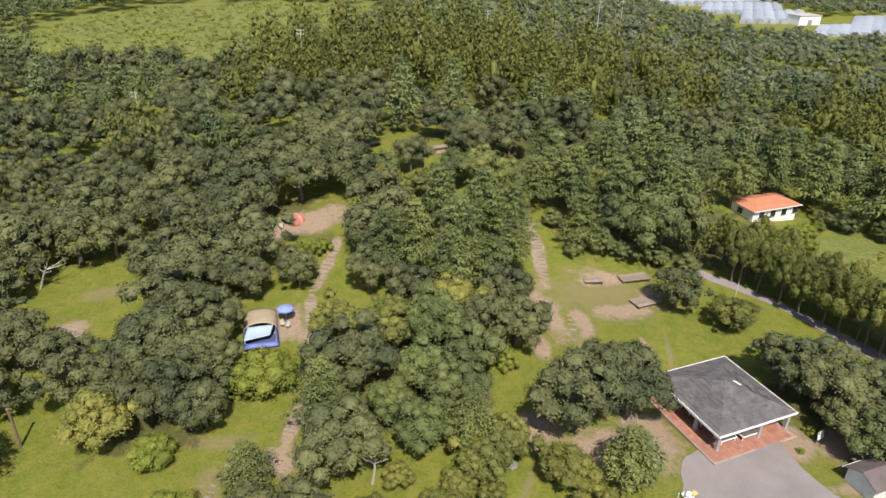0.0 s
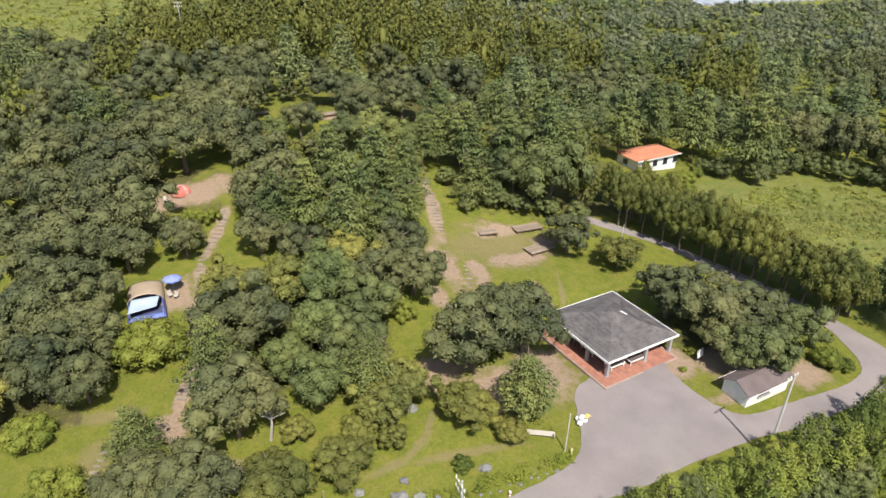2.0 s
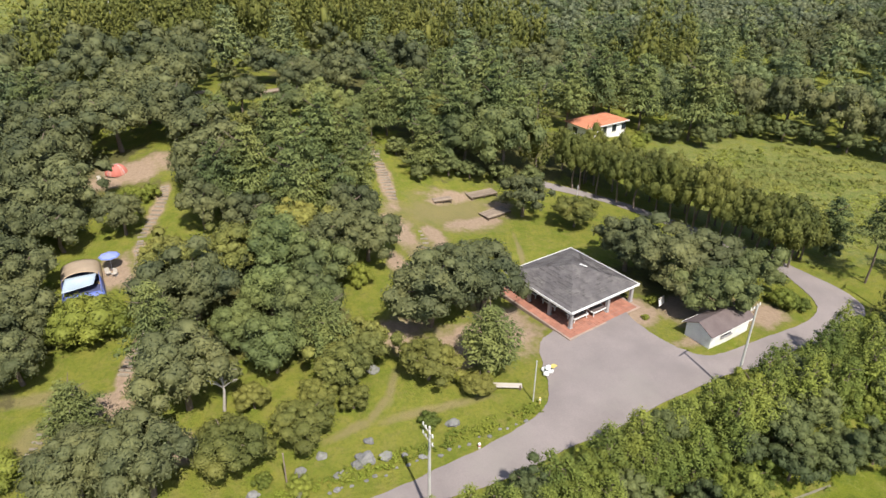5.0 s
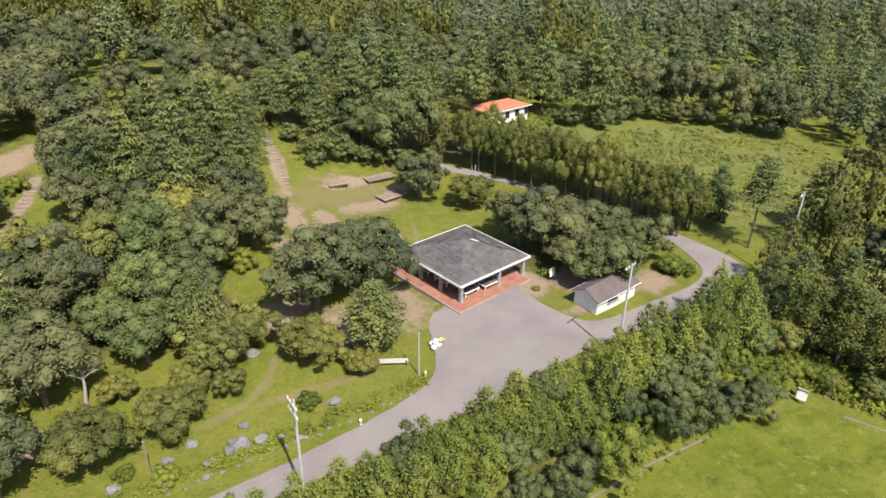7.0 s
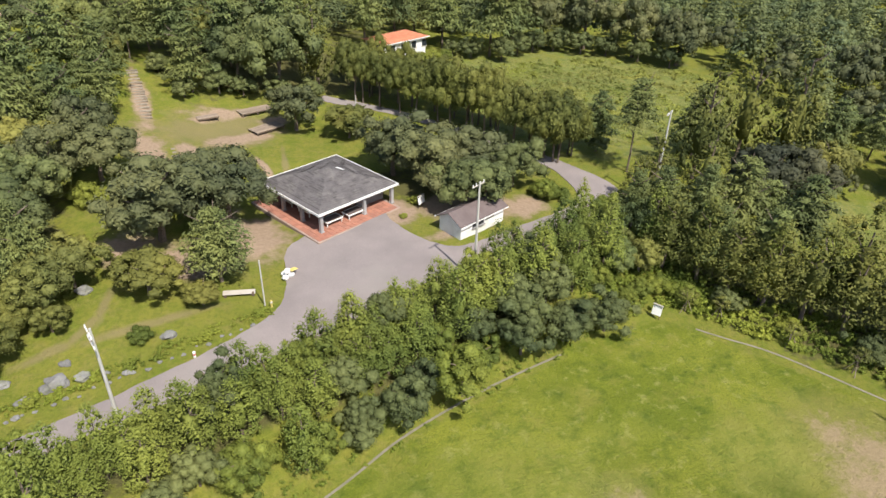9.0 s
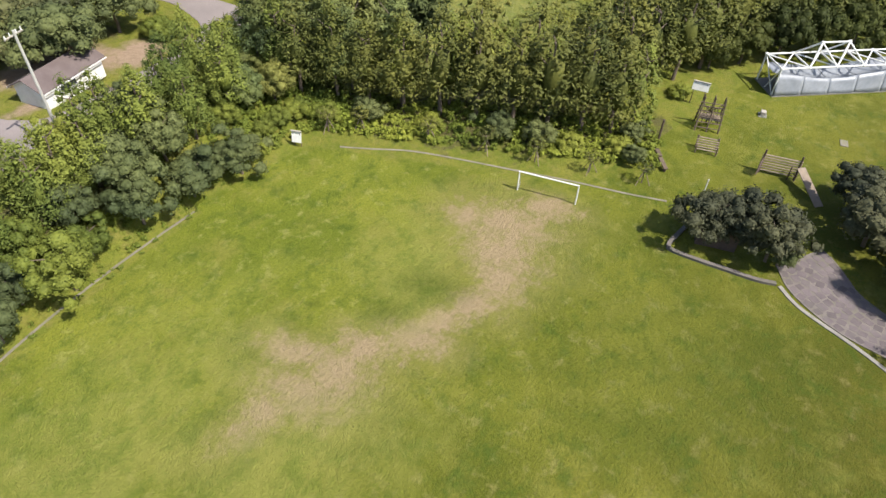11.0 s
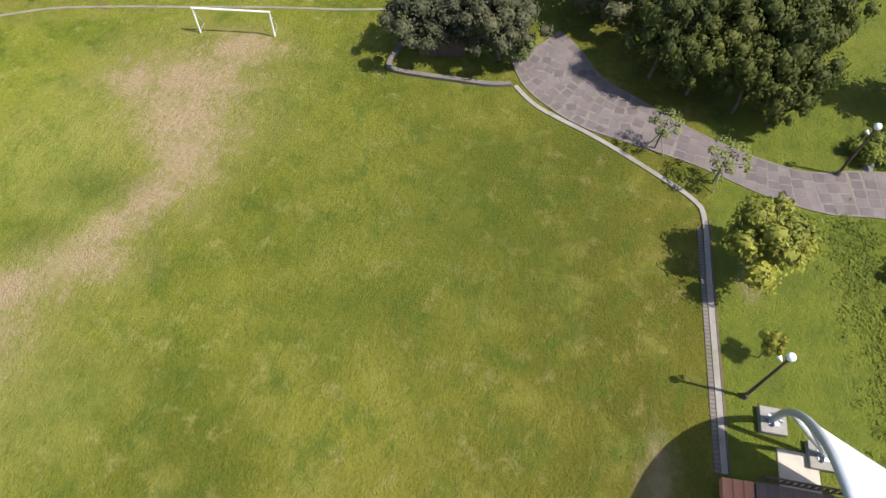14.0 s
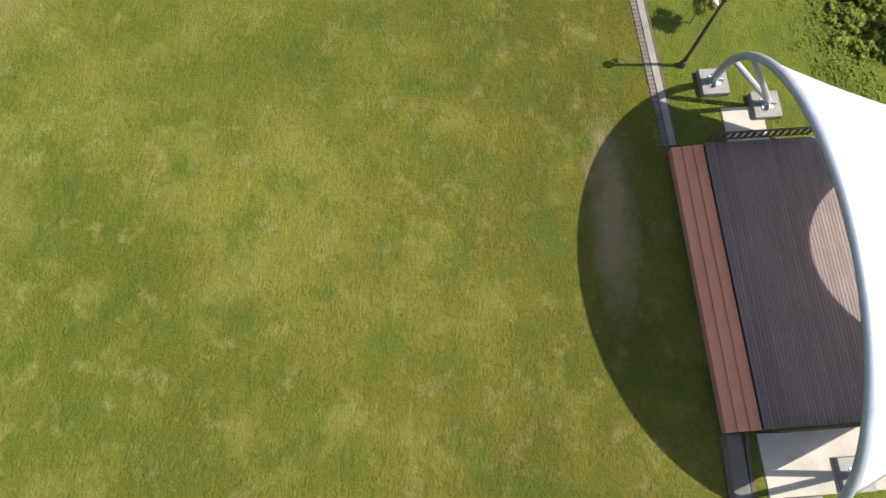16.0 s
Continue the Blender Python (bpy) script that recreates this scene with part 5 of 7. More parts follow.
# ---- stone path on the east side ----
def build_path():
    left = [(70.4, -8.3), (68.7, -9.7), (67.6, -11.6), (66.8, -14.2), (66.7, -17.4), (66.6, -21.2), (66.0, -25.2), (66.1, -28.7), (67.0, -31.5), (68.6, -38.0)]
    right = [(74.6, -10.2), (73.9, -11.4), (72.6, -12.8), (71.4, -14.2), (70.2, -17.6), (69.1, -21.2), (68.6, -24.8), (68.8, -27.6), (70.2, -30.6), (72.6, -38.0)]
    a, b = curve(left, 24), curve(right, 24)
    bed = draped("garden_path", [tuple(p) for p in a] + [tuple(p) for p in b[::-1]], 0.03, M_JOINT, 1.0, 0.1, "path of grey flagstones in pale mortar", "path")
    for line in (a, b):
        kerb("path_edging", [Vector(p) for p in line], 0.12, 0.05, M_JOINT, "thin pale mortar edging of the flagstone path")
    r = random.Random(11)
    made = []
    for seed in range(6):
        bm = bmesh.new()
        k = 8
        ring = []
        for x, y in ((0.44, 0.36), (0.37, 0.43), (-0.37, 0.43), (-0.44, 0.36), (-0.44, -0.36), (-0.37, -0.43), (0.37, -0.43), (0.44, -0.36)):
            ring.append((x * r.uniform(0.94, 1.02), y * r.uniform(0.94, 1.02)))
        low = [bm.verts.new((*p, -0.03)) for p in ring]
        top = [bm.verts.new((p[0] * 0.96, p[1] * 0.96, 0.006)) for p in ring]
        bm.faces.new(top)
        for i in range(k):
            j = (i + 1) % k
            bm.faces.new((low[i], low[j], top[j], top[i]))
        me = bpy.data.meshes.new("flagstone")
        bm.to_mesh(me)
        bm.free()
        me.materials.append(M_FLAG)
        made.append(me)
    count, run = 0, 0.0
    for i in range(1, len(a)):
        p, q = a[i], b[i]
        run += ((p + q) / 2 - (a[i - 1] + b[i - 1]) / 2).length
        if run < 0.7:
            continue
        run -= 0.7
        n = max(2, round((q - p).length / 0.72))
        turn = math.degrees(math.atan2(q.y - p.y, q.x - p.x))
        for k in range(n):
            c = p.lerp(q, (k + 0.5) / n)
            if count < 300:
                stone = new("flagstone", made[r.randrange(6)])
                stone.parent = bed
                stone.matrix_basis = pose(c.x + r.uniform(-0.03, 0.03), c.y + r.uniform(-0.03, 0.03), land(c.x, c.y) + 0.035, 0, 0, turn + r.uniform(-4, 4) * (9 if c.y > -17 else 1)) @ Matrix.Diagonal(((q - p).length / n * (r.uniform(0.78, 1.08) if c.y > -17 else r.uniform(0.98, 1.06)), r.uniform(0.62, 0.86) if c.y > -17 else r.uniform(0.74, 0.8), 1, 1))
                count += 1


build_path()


# ---- trees ----
def leaves(points, ways, sizes, rs, wild=0.75, narrow=0.55, along=None):
    """Pointed leaves at points, that face roughly along ways and, where told, point along a direction."""
    n = len(points)
    facing = ways + rs.normal(0, wild * 0.6, (n, 3))
    facing /= np.linalg.norm(facing, axis=1, keepdims=True) + 1e-9
    t = np.cross(facing, rs.normal(0, 1, (n, 3)))
    if along is not None:
        t = along + rs.normal(0, 0.35, (n, 3))
        t -= facing * np.sum(t * facing, axis=1, keepdims=True)
    t /= np.linalg.norm(t, axis=1, keepdims=True) + 1e-9
    b = np.cross(facing, t)
    s = sizes[:, None]
    foot = points - t * s * 0.75
    v = np.stack([foot - b * s * narrow, foot + b * s * narrow, points + t * s], 1).reshape(-1, 3)
    return v, np.arange(3 * n).reshape(-1, 3)


def heart(cuts):
    """A ball of quads, cut that many times along each side of a cube."""
    keys, pts, faces = {}, [], []

    def corner(p):
        k = tuple(round(v, 5) for v in p)
        if k not in keys:
            keys[k] = len(pts)
            pts.append(np.array(p) / np.linalg.norm(p))
        return keys[k]

    for axis in range(3):
        for side in (-1.0, 1.0):
            for i in range(cuts):
                for j in range(cuts):
                    quad = []
                    for a, b in ((i, j), (i + 1, j), (i + 1, j + 1), (i, j + 1)):
                        p = [0.0, 0.0, 0.0]
                        p[axis], p[(axis + 1) % 3], p[(axis + 2) % 3] = side, 2 * a / cuts - 1, 2 * b / cuts - 1
                        quad.append(corner(p))
                    faces.append(quad if side > 0 else quad[::-1])
    return np.array(pts), np.array([t for q in faces for t in ((q[0], q[1], q[2]), (q[0], q[2], q[3]))])


HEARTS = {k: heart(k) for k in (1, 2, 3)}


def sphere_ways(n, rs):
    z = 1 - 2 * (np.arange(n) + 0.5) / n
    a = np.arange(n) * 2.39996 + rs.uniform(0, 6.28)
    r = np.sqrt(1 - z * z)
    return np.stack([r * np.cos(a), r * np.sin(a), z], 1) + rs.normal(0, 0.09, (n, 3))


def hull(centre, size, rs, cuts=3):
    """The shaded inside of a crown: a ragged ball."""
    ball, sides = HEARTS[cuts]
    return ball * rs.uniform(0.7, 1.1, (len(ball), 1)) * np.array(size) + np.array(centre), sides


def clumps(centres, radii, flat, per, size, rs, centre, wild=0.42, narrow=0.6, core=0.0, inner=None, along=None, puff=1):
    """Tufts of leaves; a core above 0 puts a small ragged heart into each, inner is a hull for the whole crown."""
    vs, fs, base = [], [], 0
    ball, sides = HEARTS[puff]
    if inner is not None:
        vs.append(inner[0]), fs.append(inner[1])
        base = len(inner[0])
    for c, r, fl in zip(centres, radii, flat):
        shape = np.array([1, 1, fl]) * r
        out = c - centre
        out = out / (np.linalg.norm(out) + 1e-6)
        if core:
            m = np.linalg.qr(rs.normal(0, 1, (3, 3)))[0]
            turned = ball @ m
            v = turned * rs.uniform(0.74, 1.16, (len(ball), 1)) * shape * core + c
            # the side that faces the inside of the crown is left off
            kept = sides[np.max((turned @ out)[sides], axis=1) > -0.25] if puff > 1 else sides
            vs.append(v), fs.append(kept + base)
            base += len(v)
        way = sphere_ways(per, rs)
        way /= np.linalg.norm(way, axis=1, keepdims=True)
        way = way[way @ out > rs.uniform(-0.7, 0.1, per)]
        p = c + way * shape * rs.uniform(0.80, 1.10, (len(way), 1))
        line = None
        if along == "out":
            line = np.tile([out[0], out[1], -0.15], (len(way), 1)) + way * 0.6
        elif along == "up":
            line = np.tile([out[0] * 0.5, out[1] * 0.5, 0.9], (len(way), 1)) + way * 0.5
        v, f = leaves(p, way * 0.8 + out * 0.35 + np.array([0, 0, 0.3]), size * rs.uniform(0.65, 1.35, len(way)), rs, wild, narrow, line)
        vs.append(v), fs.append(f + base)
        base += len(v)
    return np.concatenate(vs), np.concatenate(fs)


def lobed(centres, radii, flat, count, size, rs, middle, cuts, wild=0.85, narrow=0.5):
    """A crown of overlapping rounded boughs, each a ragged heart under many small leaves."""
    centres, radii = np.array(centres), np.array(radii)
    ball, sides = HEARTS[cuts]
    vs, fs, base = [], [], 0
    share = radii**2 / np.sum(radii**2)
    for k, (c, r) in enumerate(zip(centres, radii)):
        shape = np.array([1, 1, flat]) * r
        out = (c - middle) / (np.linalg.norm(c - middle) + 1e-6)
        others = np.delete(np.arange(len(radii)), k)
        turned = ball @ np.linalg.qr(rs.normal(0, 1, (3, 3)))[0]
        kept = sides[np.max((turned @ out)[sides], axis=1) > -0.3]
        vs.append(turned * rs.uniform(0.66, 0.94, (len(ball), 1)) * shape + c), fs.append(kept + base)
        base += len(ball)
        n = int(count * share[k] * 2.2)
        way = rs.normal(0, 1, (n, 3))
        way /= np.linalg.norm(way, axis=1, keepdims=True)
        way = way[way @ out > rs.uniform(-0.55, 0.1, n)]
        # small sprays stand out from the bough, with hollows between them
        q = rs.normal(0, 1, (3, 3)) * 5.5
        spray = np.prod(np.sin(way @ q + rs.uniform(0, 6.28, 3)), axis=1)
        p = c + way * shape * (0.98 + 0.42 * spray + rs.uniform(-0.2, 0.14, len(way)))[:, None]
        gap = np.min(np.linalg.norm((p[:, None] - centres[None, others]) / np.array([1, 1, flat]), axis=2) / radii[others], axis=1)
        way, p = way[gap > 0.80], p[gap > 0.80]
        if len(p):
            v, f = leaves(p, way + out * 0.25 + np.array([0, 0, 0.3]), size * rs.uniform(0.6, 1.45, len(way)), rs, wild, narrow)
            vs.append(v), fs.append(f + base)
            base += len(v)
    return np.concatenate(vs), np.concatenate(fs)


def oak_crown(seed, n=42, count=3600, size=0.040, cuts=3):
    rs = np.random.RandomState(seed)
    way = sphere_ways(n, rs)
    way = way[way[:, 2] > -0.55]
    squash = np.array([rs.uniform(0.88, 1.14), rs.uniform(0.88, 1.14), rs.uniform(0.66, 0.84)])
    big = sphere_ways(6, rs)
    swell = 0.52 + 0.26 * np.max(way @ big.T, axis=1) ** 3 + rs.uniform(-0.10, 0.10, len(way))
    c = way * swell[:, None] * squash + np.array([0, 0, 1.04])
    r = rs.uniform(0.15, 0.32, len(c)) * math.sqrt(42 / n) ** 0.6
    c = np.concatenate([c, [[0, 0, 1.0]]])
    r = np.append(r, 0.5)
    return lobed(c, r, 0.8, count, size, rs, np.array([0, 0, 0.8]), cuts)


def camellia_crown(seed, n=48, count=4200, size=0.036):
    return oak_crown(seed, n, count, size)


def pine_crown(seed, layers=11, per=28, size=0.048, each=9, cuts=2):
    rs = np.random.RandomState(seed)
    c, r, fl = [], [], []
    fine = layers > 7
    for k in range(layers):
        s = k / (layers - 1)
        z = 0.75 + 1.5 * s
        reach = (1.0 - 0.78 * s**1.4) * (0.82 + 0.18 * math.sin(7 * s + seed))
        turn = rs.uniform(0, 6.28)
        m = max(3, round(each * (1 - 0.55 * s)))
        for b in range(m):
            a = turn + 6.283 * b / m + rs.uniform(-0.3, 0.3)
            tip = reach * rs.uniform(0.7, 1.12)
            for f in ((0.95, 0.68, 0.4) if s < 0.7 else (0.9, 0.5)) if fine else (0.8,):
                c.append((tip * f * math.cos(a), tip * f * math.sin(a), z + 0.16 * f - 0.10 * f * f * (1 - s) + rs.uniform(-0.04, 0.04)))
                r.append((0.17 if fine else 0.36) * (1.15 - 0.4 * s) * rs.uniform(0.8, 1.2))
                fl.append(0.42)
    c.append((0, 0, 2.32)), r.append(0.14), fl.append(1.3)
    return clumps(np.array(c), r, fl, per, size, rs, np.array([0, 0, 0.6]), 0.5, 0.42, 0.5, hull((0, 0, 1.3), (0.26, 0.26, 0.68), rs, cuts), "out")


def cedar_crown(seed, rows=15, per=26, size=0.072, base=10, cuts=2):
    rs = np.random.RandomState(seed)
    c, r, fl = [], [], []
    for k in range(rows):
        s = k / (rows - 1)
        z = 0.7 + 3.25 * s
        reach = 0.74 * (1 - s**2.0) ** 0.7 * (0.8 if k == 0 else 1)
        m = max(1, round(base * (1 - 0.8 * s)))
        turn = rs.uniform(0, 6.28)
        for b in range(m):
            a = turn + 6.283 * b / m + rs.uniform(-0.3, 0.3)
            q = reach * rs.uniform(0.7, 1.18)
            c.append((q * math.cos(a), q * math.sin(a), z + rs.uniform(-0.15, 0.25)))
            r.append(rs.uniform(0.15, 0.26) * (1.0 if base > 6 else 1.5))
            fl.append(1.5)
    return clumps(np.array(c), r, fl, per, size, rs, np.array([0, 0, 1.2]), 0.7, 0.36, 0.45, hull((0, 0, 1.7), (0.34, 0.34, 1.1), rs, cuts), "up")


def shrub_crown(seed, n=26, count=2600, size=0.042, cuts=3):
    rs = np.random.RandomState(seed)
    way = sphere_ways(n, rs)
    way = way[way[:, 2] > -0.2]
    c = way * rs.uniform(0.55, 0.76, len(way))[:, None] * np.array([1, 1, 0.72]) + np.array([0, 0, 0.42])
    r = rs.uniform(0.22, 0.34, len(c)) * math.sqrt(26 / n) ** 0.6
    c = np.concatenate([c, [[0, 0, 0.4]]])
    r = np.append(r, 0.5)
    return lobed(c, r, 0.82, count, size, rs, np.array([0, 0, 0.25]), cuts)


def trunk_mesh(seed, h, r, limbs, spread):
    """A tapered, slightly bent trunk with limbs that fork off it."""
    rr = random.Random(seed)
    bm = bmesh.new()
    at = Vector((0, 0, -0.06))
    joints = [at]
    for k in range(4):
        nxt = Vector((rr.uniform(-0.05, 0.05), rr.uniform(-0.05, 0.05), h * (k + 1) / 4))
        rod(bm, at, nxt, r * (1 - 0.17 * k), r * (1 - 0.17 * (k + 1)), 8)
        at = nxt
        joints.append(at)
    for k in range(limbs):
        a = 6.283 * k / limbs + rr.uniform(-0.4, 0.4)
        j = joints[rr.choice((2, 3, 3, 4))]
        mid = j + Vector((math.cos(a) * spread * 0.5, math.sin(a) * spread * 0.5, 0.16))
        tip = j + Vector((math.cos(a) * spread, math.sin(a) * spread, rr.uniform(0.25, 0.5)))
        rod(bm, j, mid, r * 0.42, r * 0.3, 6)
        rod(bm, mid, tip, r * 0.3, r * 0.12, 6)
    return bm


def big_mesh(name, v, f, material):
    me = bpy.data.meshes.new(name)
    me.vertices.add(len(v))
    me.vertices.foreach_set("co", np.asarray(v, np.float32).ravel())
    me.loops.add(len(f) * 3)
    me.loops.foreach_set("vertex_index", np.asarray(f, np.int32).ravel())
    me.polygons.add(len(f))
    me.polygons.foreach_set("loop_start", np.arange(0, 3 * len(f), 3, dtype=np.int32))
    me.polygons.foreach_set("use_smooth", np.ones(len(f), dtype=bool))
    me.update(calc_edges=True)
    me.materials.append(material)
    return me


KINDS = {
    # crown maker, leaf material, trunk height, trunk radius, limbs, spread, label
    "oak": (oak_crown, L_OAK, 1.15, 0.075, 6, 0.55, "spreading evergreen oak with a dense grey-green crown"),
    "pine": (pine_crown, L_PINE, 1.95, 0.045, 7, 0.55, "tall pine with layered green branches"),
    "cedar": (cedar_crown, L_CEDAR, 3.6, 0.075, 5, 0.4, "upright yellow-green cedar with a bare lower trunk"),
    "hedge": (cedar_crown, L_HEDGE, 3.6, 0.075, 5, 0.4, "yellow-green cedar in a tall roadside hedge"),
    "shrub": (shrub_crown, L_SHRUB, 0.5, 0.05, 4, 0.35, "rounded yellow-green leafy shrub on grass"),
    "camellia": (camellia_crown, L_DARK, 1.15, 0.06, 5, 0.5, "dense dark evergreen tree with small leaves"),
    "mixed": (oak_crown, L_PINE, 1.25, 0.065, 6, 0.5, "leafy green woodland tree with an uneven crown"),
    "bank_oak": (oak_crown, L_BLUE, 1.15, 0.06, 5, 0.5, "dark green broadleaf tree"),
    "pale": (oak_crown, L_SHRUB, 1.15, 0.06, 5, 0.5, "pale green leafy tree"),
    "deep": (oak_crown, L_DEEP, 1.15, 0.06, 5, 0.5, "dense deep green hedge tree"),
    "lane_cedar": (oak_crown, L_CEDAR, 1.15, 0.06, 5, 0.3, "olive-green cedar with a narrow clumped crown"),
    "bed_tree": (oak_crown, L_DARK, 1.15, 0.06, 5, 0.5, "dense dark evergreen tree with small leaves"),
    "olive": (oak_crown, L_OLIVE, 1.15, 0.06, 5, 0.5, "rounded olive-green leafy tree"),
    "citrus": (shrub_crown, L_CITRUS, 0.55, 0.05, 6, 0.4, "round yellow-green garden tree beside the kerb"),
}
TREES = []   # x, y, radius of all that stand
MODELS = {}


SIMPLER = {camellia_crown: (34, 2200, 0.046), oak_crown: (32, 2100, 0.050, 2), pine_crown: (10, 22, 0.062, 8), cedar_crown: (13, 20, 0.092, 8), shrub_crown: (18, 1300, 0.058, 2)}


def models(kind, fine):
    if (kind, fine) not in MODELS:
        maker, leaf, h, r, limbs, spread, label = KINDS[kind]
        MODELS[kind, fine] = []
        for seed in range(4):
            s = seed + 17 * len(MODELS)
            crown = big_mesh("crown", *maker(s + 1, *(() if fine else SIMPLER[maker])), (L_FRESH, L_PINE, L_FRESH, L_BLUE)[seed] if kind == "mixed" else leaf)
            bm = trunk_mesh(s, h, r, limbs, spread)
            trunk = bpy.data.meshes.new("trunk")
            bm.to_mesh(trunk)
            bm.free()
            trunk.materials.append(M_BARK)
            MODELS[kind, fine].append((trunk, crown))
    return MODELS[kind, fine]


wood = random.Random(21)
NAMES = {"oak": "oak_tree", "bed_tree": "evergreen_tree", "lane_cedar": "cedar_tree", "pine": "pine_tree", "cedar": "cedar_tree", "hedge": "cedar_tree", "shrub": "shrub", "camellia": "evergreen_tree", "mixed": "woodland_tree", "citrus": "garden_tree", "olive": "leafy_tree", "deep": "evergreen_tree", "pale": "leafy_tree", "bank_oak": "broadleaf_tree"}


def plant(kind, x, y, r, tall=1.0, label="", lean=0.0, bare=0.0):
    fine = math.hypot(x - 8, y - 28) < 60 and y < 72
    trunk, crown = models(kind, fine)[wood.randrange(4)]
    ob = thing(NAMES[kind], (x, y, land(x, y) - 0.05), 0, label or KINDS[kind][6], "shrub" if kind == "shrub" else "tree")
    k = wood.uniform(0.94, 1.08) * tall
    ob.matrix_basis = pose(x, y, land(x, y) - 0.05, wood.uniform(-2, 2) + lean, wood.uniform(-2, 2), wood.uniform(0, 360)) @ Matrix.Diagonal((r, r, r * k, 1))
    for name, me in (("trunk", trunk), ("crown", crown)):
        p = new(name, me)
        p.parent = ob
        if name == "crown":
            p.location = (0, 0, bare)
        elif bare and KINDS[kind][2] < 2:
            p.scale = (1, 1, 1 + bare / KINDS[kind][2])
    TREES.append((x, y, r * (0.72 if kind in ("cedar", "hedge") else 1.0)))
    return ob


def grove(kind, rows, tall=1.0, label="", bare=0.0):
    for x, y, r in rows:
        plant(kind, x, y, r, tall * wood.uniform(0.93, 1.07), label, 0.0, bare)


# round the car park and pavilion
grove("oak", [(14.2, 54.2, 5.4), (20.9, 56.9, 4.7), (18.6, 60.0, 3.8)], 0.9)
grove("oak", [(41.2, 61.8, 4.4), (44.8, 59.5, 4.6), (49.2, 57.9, 4.3), (44.8, 54.3, 3.7)], 0.95)
grove("bank_oak", [(46.0, 49.9, 4.0), (54.0, 54.9, 3.3)], 1.0, "dark green broadleaf tree spreading over the shed roof")
grove("oak", [(33.4, 78.2, 3.7)])
grove("olive", [(39.4, 73.6, 3.4)], 0.8, "large rounded dull green shrub on the slope")
grove("pine", [(18.5, 46.7, 4.1)], 0.8)
grove("pine", [(-18.3, 45.3, 3.1)], 0.85)
grove("oak", [(-17.1, 39.6, 3.5), (-11.7, 38.6, 3.9), (-9.6, 47.1, 4.5)])
grove("olive", [(0.5, 41.8, 2.9), (12.3, 46.6, 3.2), (-5.8, 40.0, 3.4)], 0.85, "rounded olive-green leafy tree on the bank")
grove("olive", [(1.9, 45.4, 2.0), (-3.9, 46.1, 1.7), (4.8, 44.5, 1.8), (16.5, 43.8, 1.7), (-7.6, 43.0, 1.3)], 0.8, "low leafy bush among the trees on the bank")
grove("shrub", [(11.2, 41.3, 1.15), (7.9, 62.7, 1.8), (-19.2, 84.0, 2.0), (-17.0, 84.3, 1.7), (56.4, 51.4, 2.0), (58.3, 50.6, 1.3), (-0.5, 36.9, 1.2), (3.2, 37.4, 0.7), (-3.4, 38.2, 0.9), (41.0, 54.6, 0.8), (38.4, 51.6, 0.5)])
grove("shrub", [(-19.9, 58.7, 4.4), (-24.3, 41.9, 2.8), (-28.6, 48.8, 2.7)], 1.0, "broad yellow-green shrub on the lawn")
# the wooded rise between the two flights of steps
grove("oak", [(-9.4, 59.1, 4.4), (-13.0, 59.5, 2.7), (-3.7, 73.3, 3.7), (4.6, 66.4, 3.5), (9.5, 66.8, 3.7), (8.4, 72.4, 3.6), (-9.4, 75.8, 3.4), (-9.4, 84.5, 4.7)])
grove("mixed", [(-12.6, 65.3, 3.6), (-5.8, 64.6, 4.1), (-1.3, 65.1, 4.4), (-2.0, 58.2, 3.6), (3.6, 61.3, 3.8), (1.4, 55.2, 3.5), (-1.8, 50.2, 3.4), (6.5, 49.6, 3.1), (4.2, 46.9, 3.1), (1.1, 70.7, 3.8), (-5.2, 54.2, 2.9)])
grove("pine", [(-3.5, 80.1, 4.4), (2.4, 79.6, 4.9), (6.1, 89.3, 4.7), (0.0, 89.3, 4.3), (1.4, 73.8, 4.2), (6.5, 76.5, 4.0), (3.2, 50.0, 3.2), (-7.5, 78.3, 3.7), (10.1, 81.6, 3.6), (10.6, 88.0, 3.8)])
grove("mixed", [(-8.4, 95.2, 3.6), (-9.7, 102.5, 3.6), (7.1, 104.0, 4.1), (2.4, 101.8, 4.0), (11.6, 100.9, 3.8), (10.8, 94.8, 3.6)])
# behind the camping platforms
grove("bank_oak", [(34.0, 89.6, 5.6), (28.6, 92.4, 4.4)], 1.1, "tall blue-green leafy tree behind the camping platforms")
grove("pine", [(14.6, 98.6, 3.6), (11.8, 93.6, 2.8), (21.8, 90.0, 4.1), (28.6, 98.0, 5.0), (21.6, 98.4, 5.0), (17.6, 100.6, 4.1), (36.4, 101.0, 5.2), (40.8, 100.4, 4.4), (18.3, 108.0, 4.6), (29.2, 108.7, 4.9), (38.8, 113.8, 5.2)], 1.0)
# oaks on the camping side
grove("oak", [(-9.0, 90.6, 5.0), (-15.0, 100.4, 5.2), (-22.4, 98.9, 5.4), (-19.6, 107.9, 5.5), (-14.6, 115.5, 4.9), (-29.4, 105.5, 5.1), (-29.6, 95.2, 5.0), (-36.1, 100.7, 5.2), (-4.9, 107.0, 3.4)])
grove("oak", [(-30.4, 86.8, 5.4), (-25.6, 81.2, 4.3), (-37.0, 88.2, 5.0), (-43.5, 99.7, 5.2), (-38.5, 80.1, 4.7), (-31.2, 76.8, 4.9), (-25.6, 75.0, 3.6), (-32.9, 69.8, 5.0), (-27.4, 65.5, 4.1), (-32.6, 62.0, 4.9), (-26.8, 59.4, 4.3), (-28.6, 54.0, 4.3), (-24.6, 53.2, 3.2)])
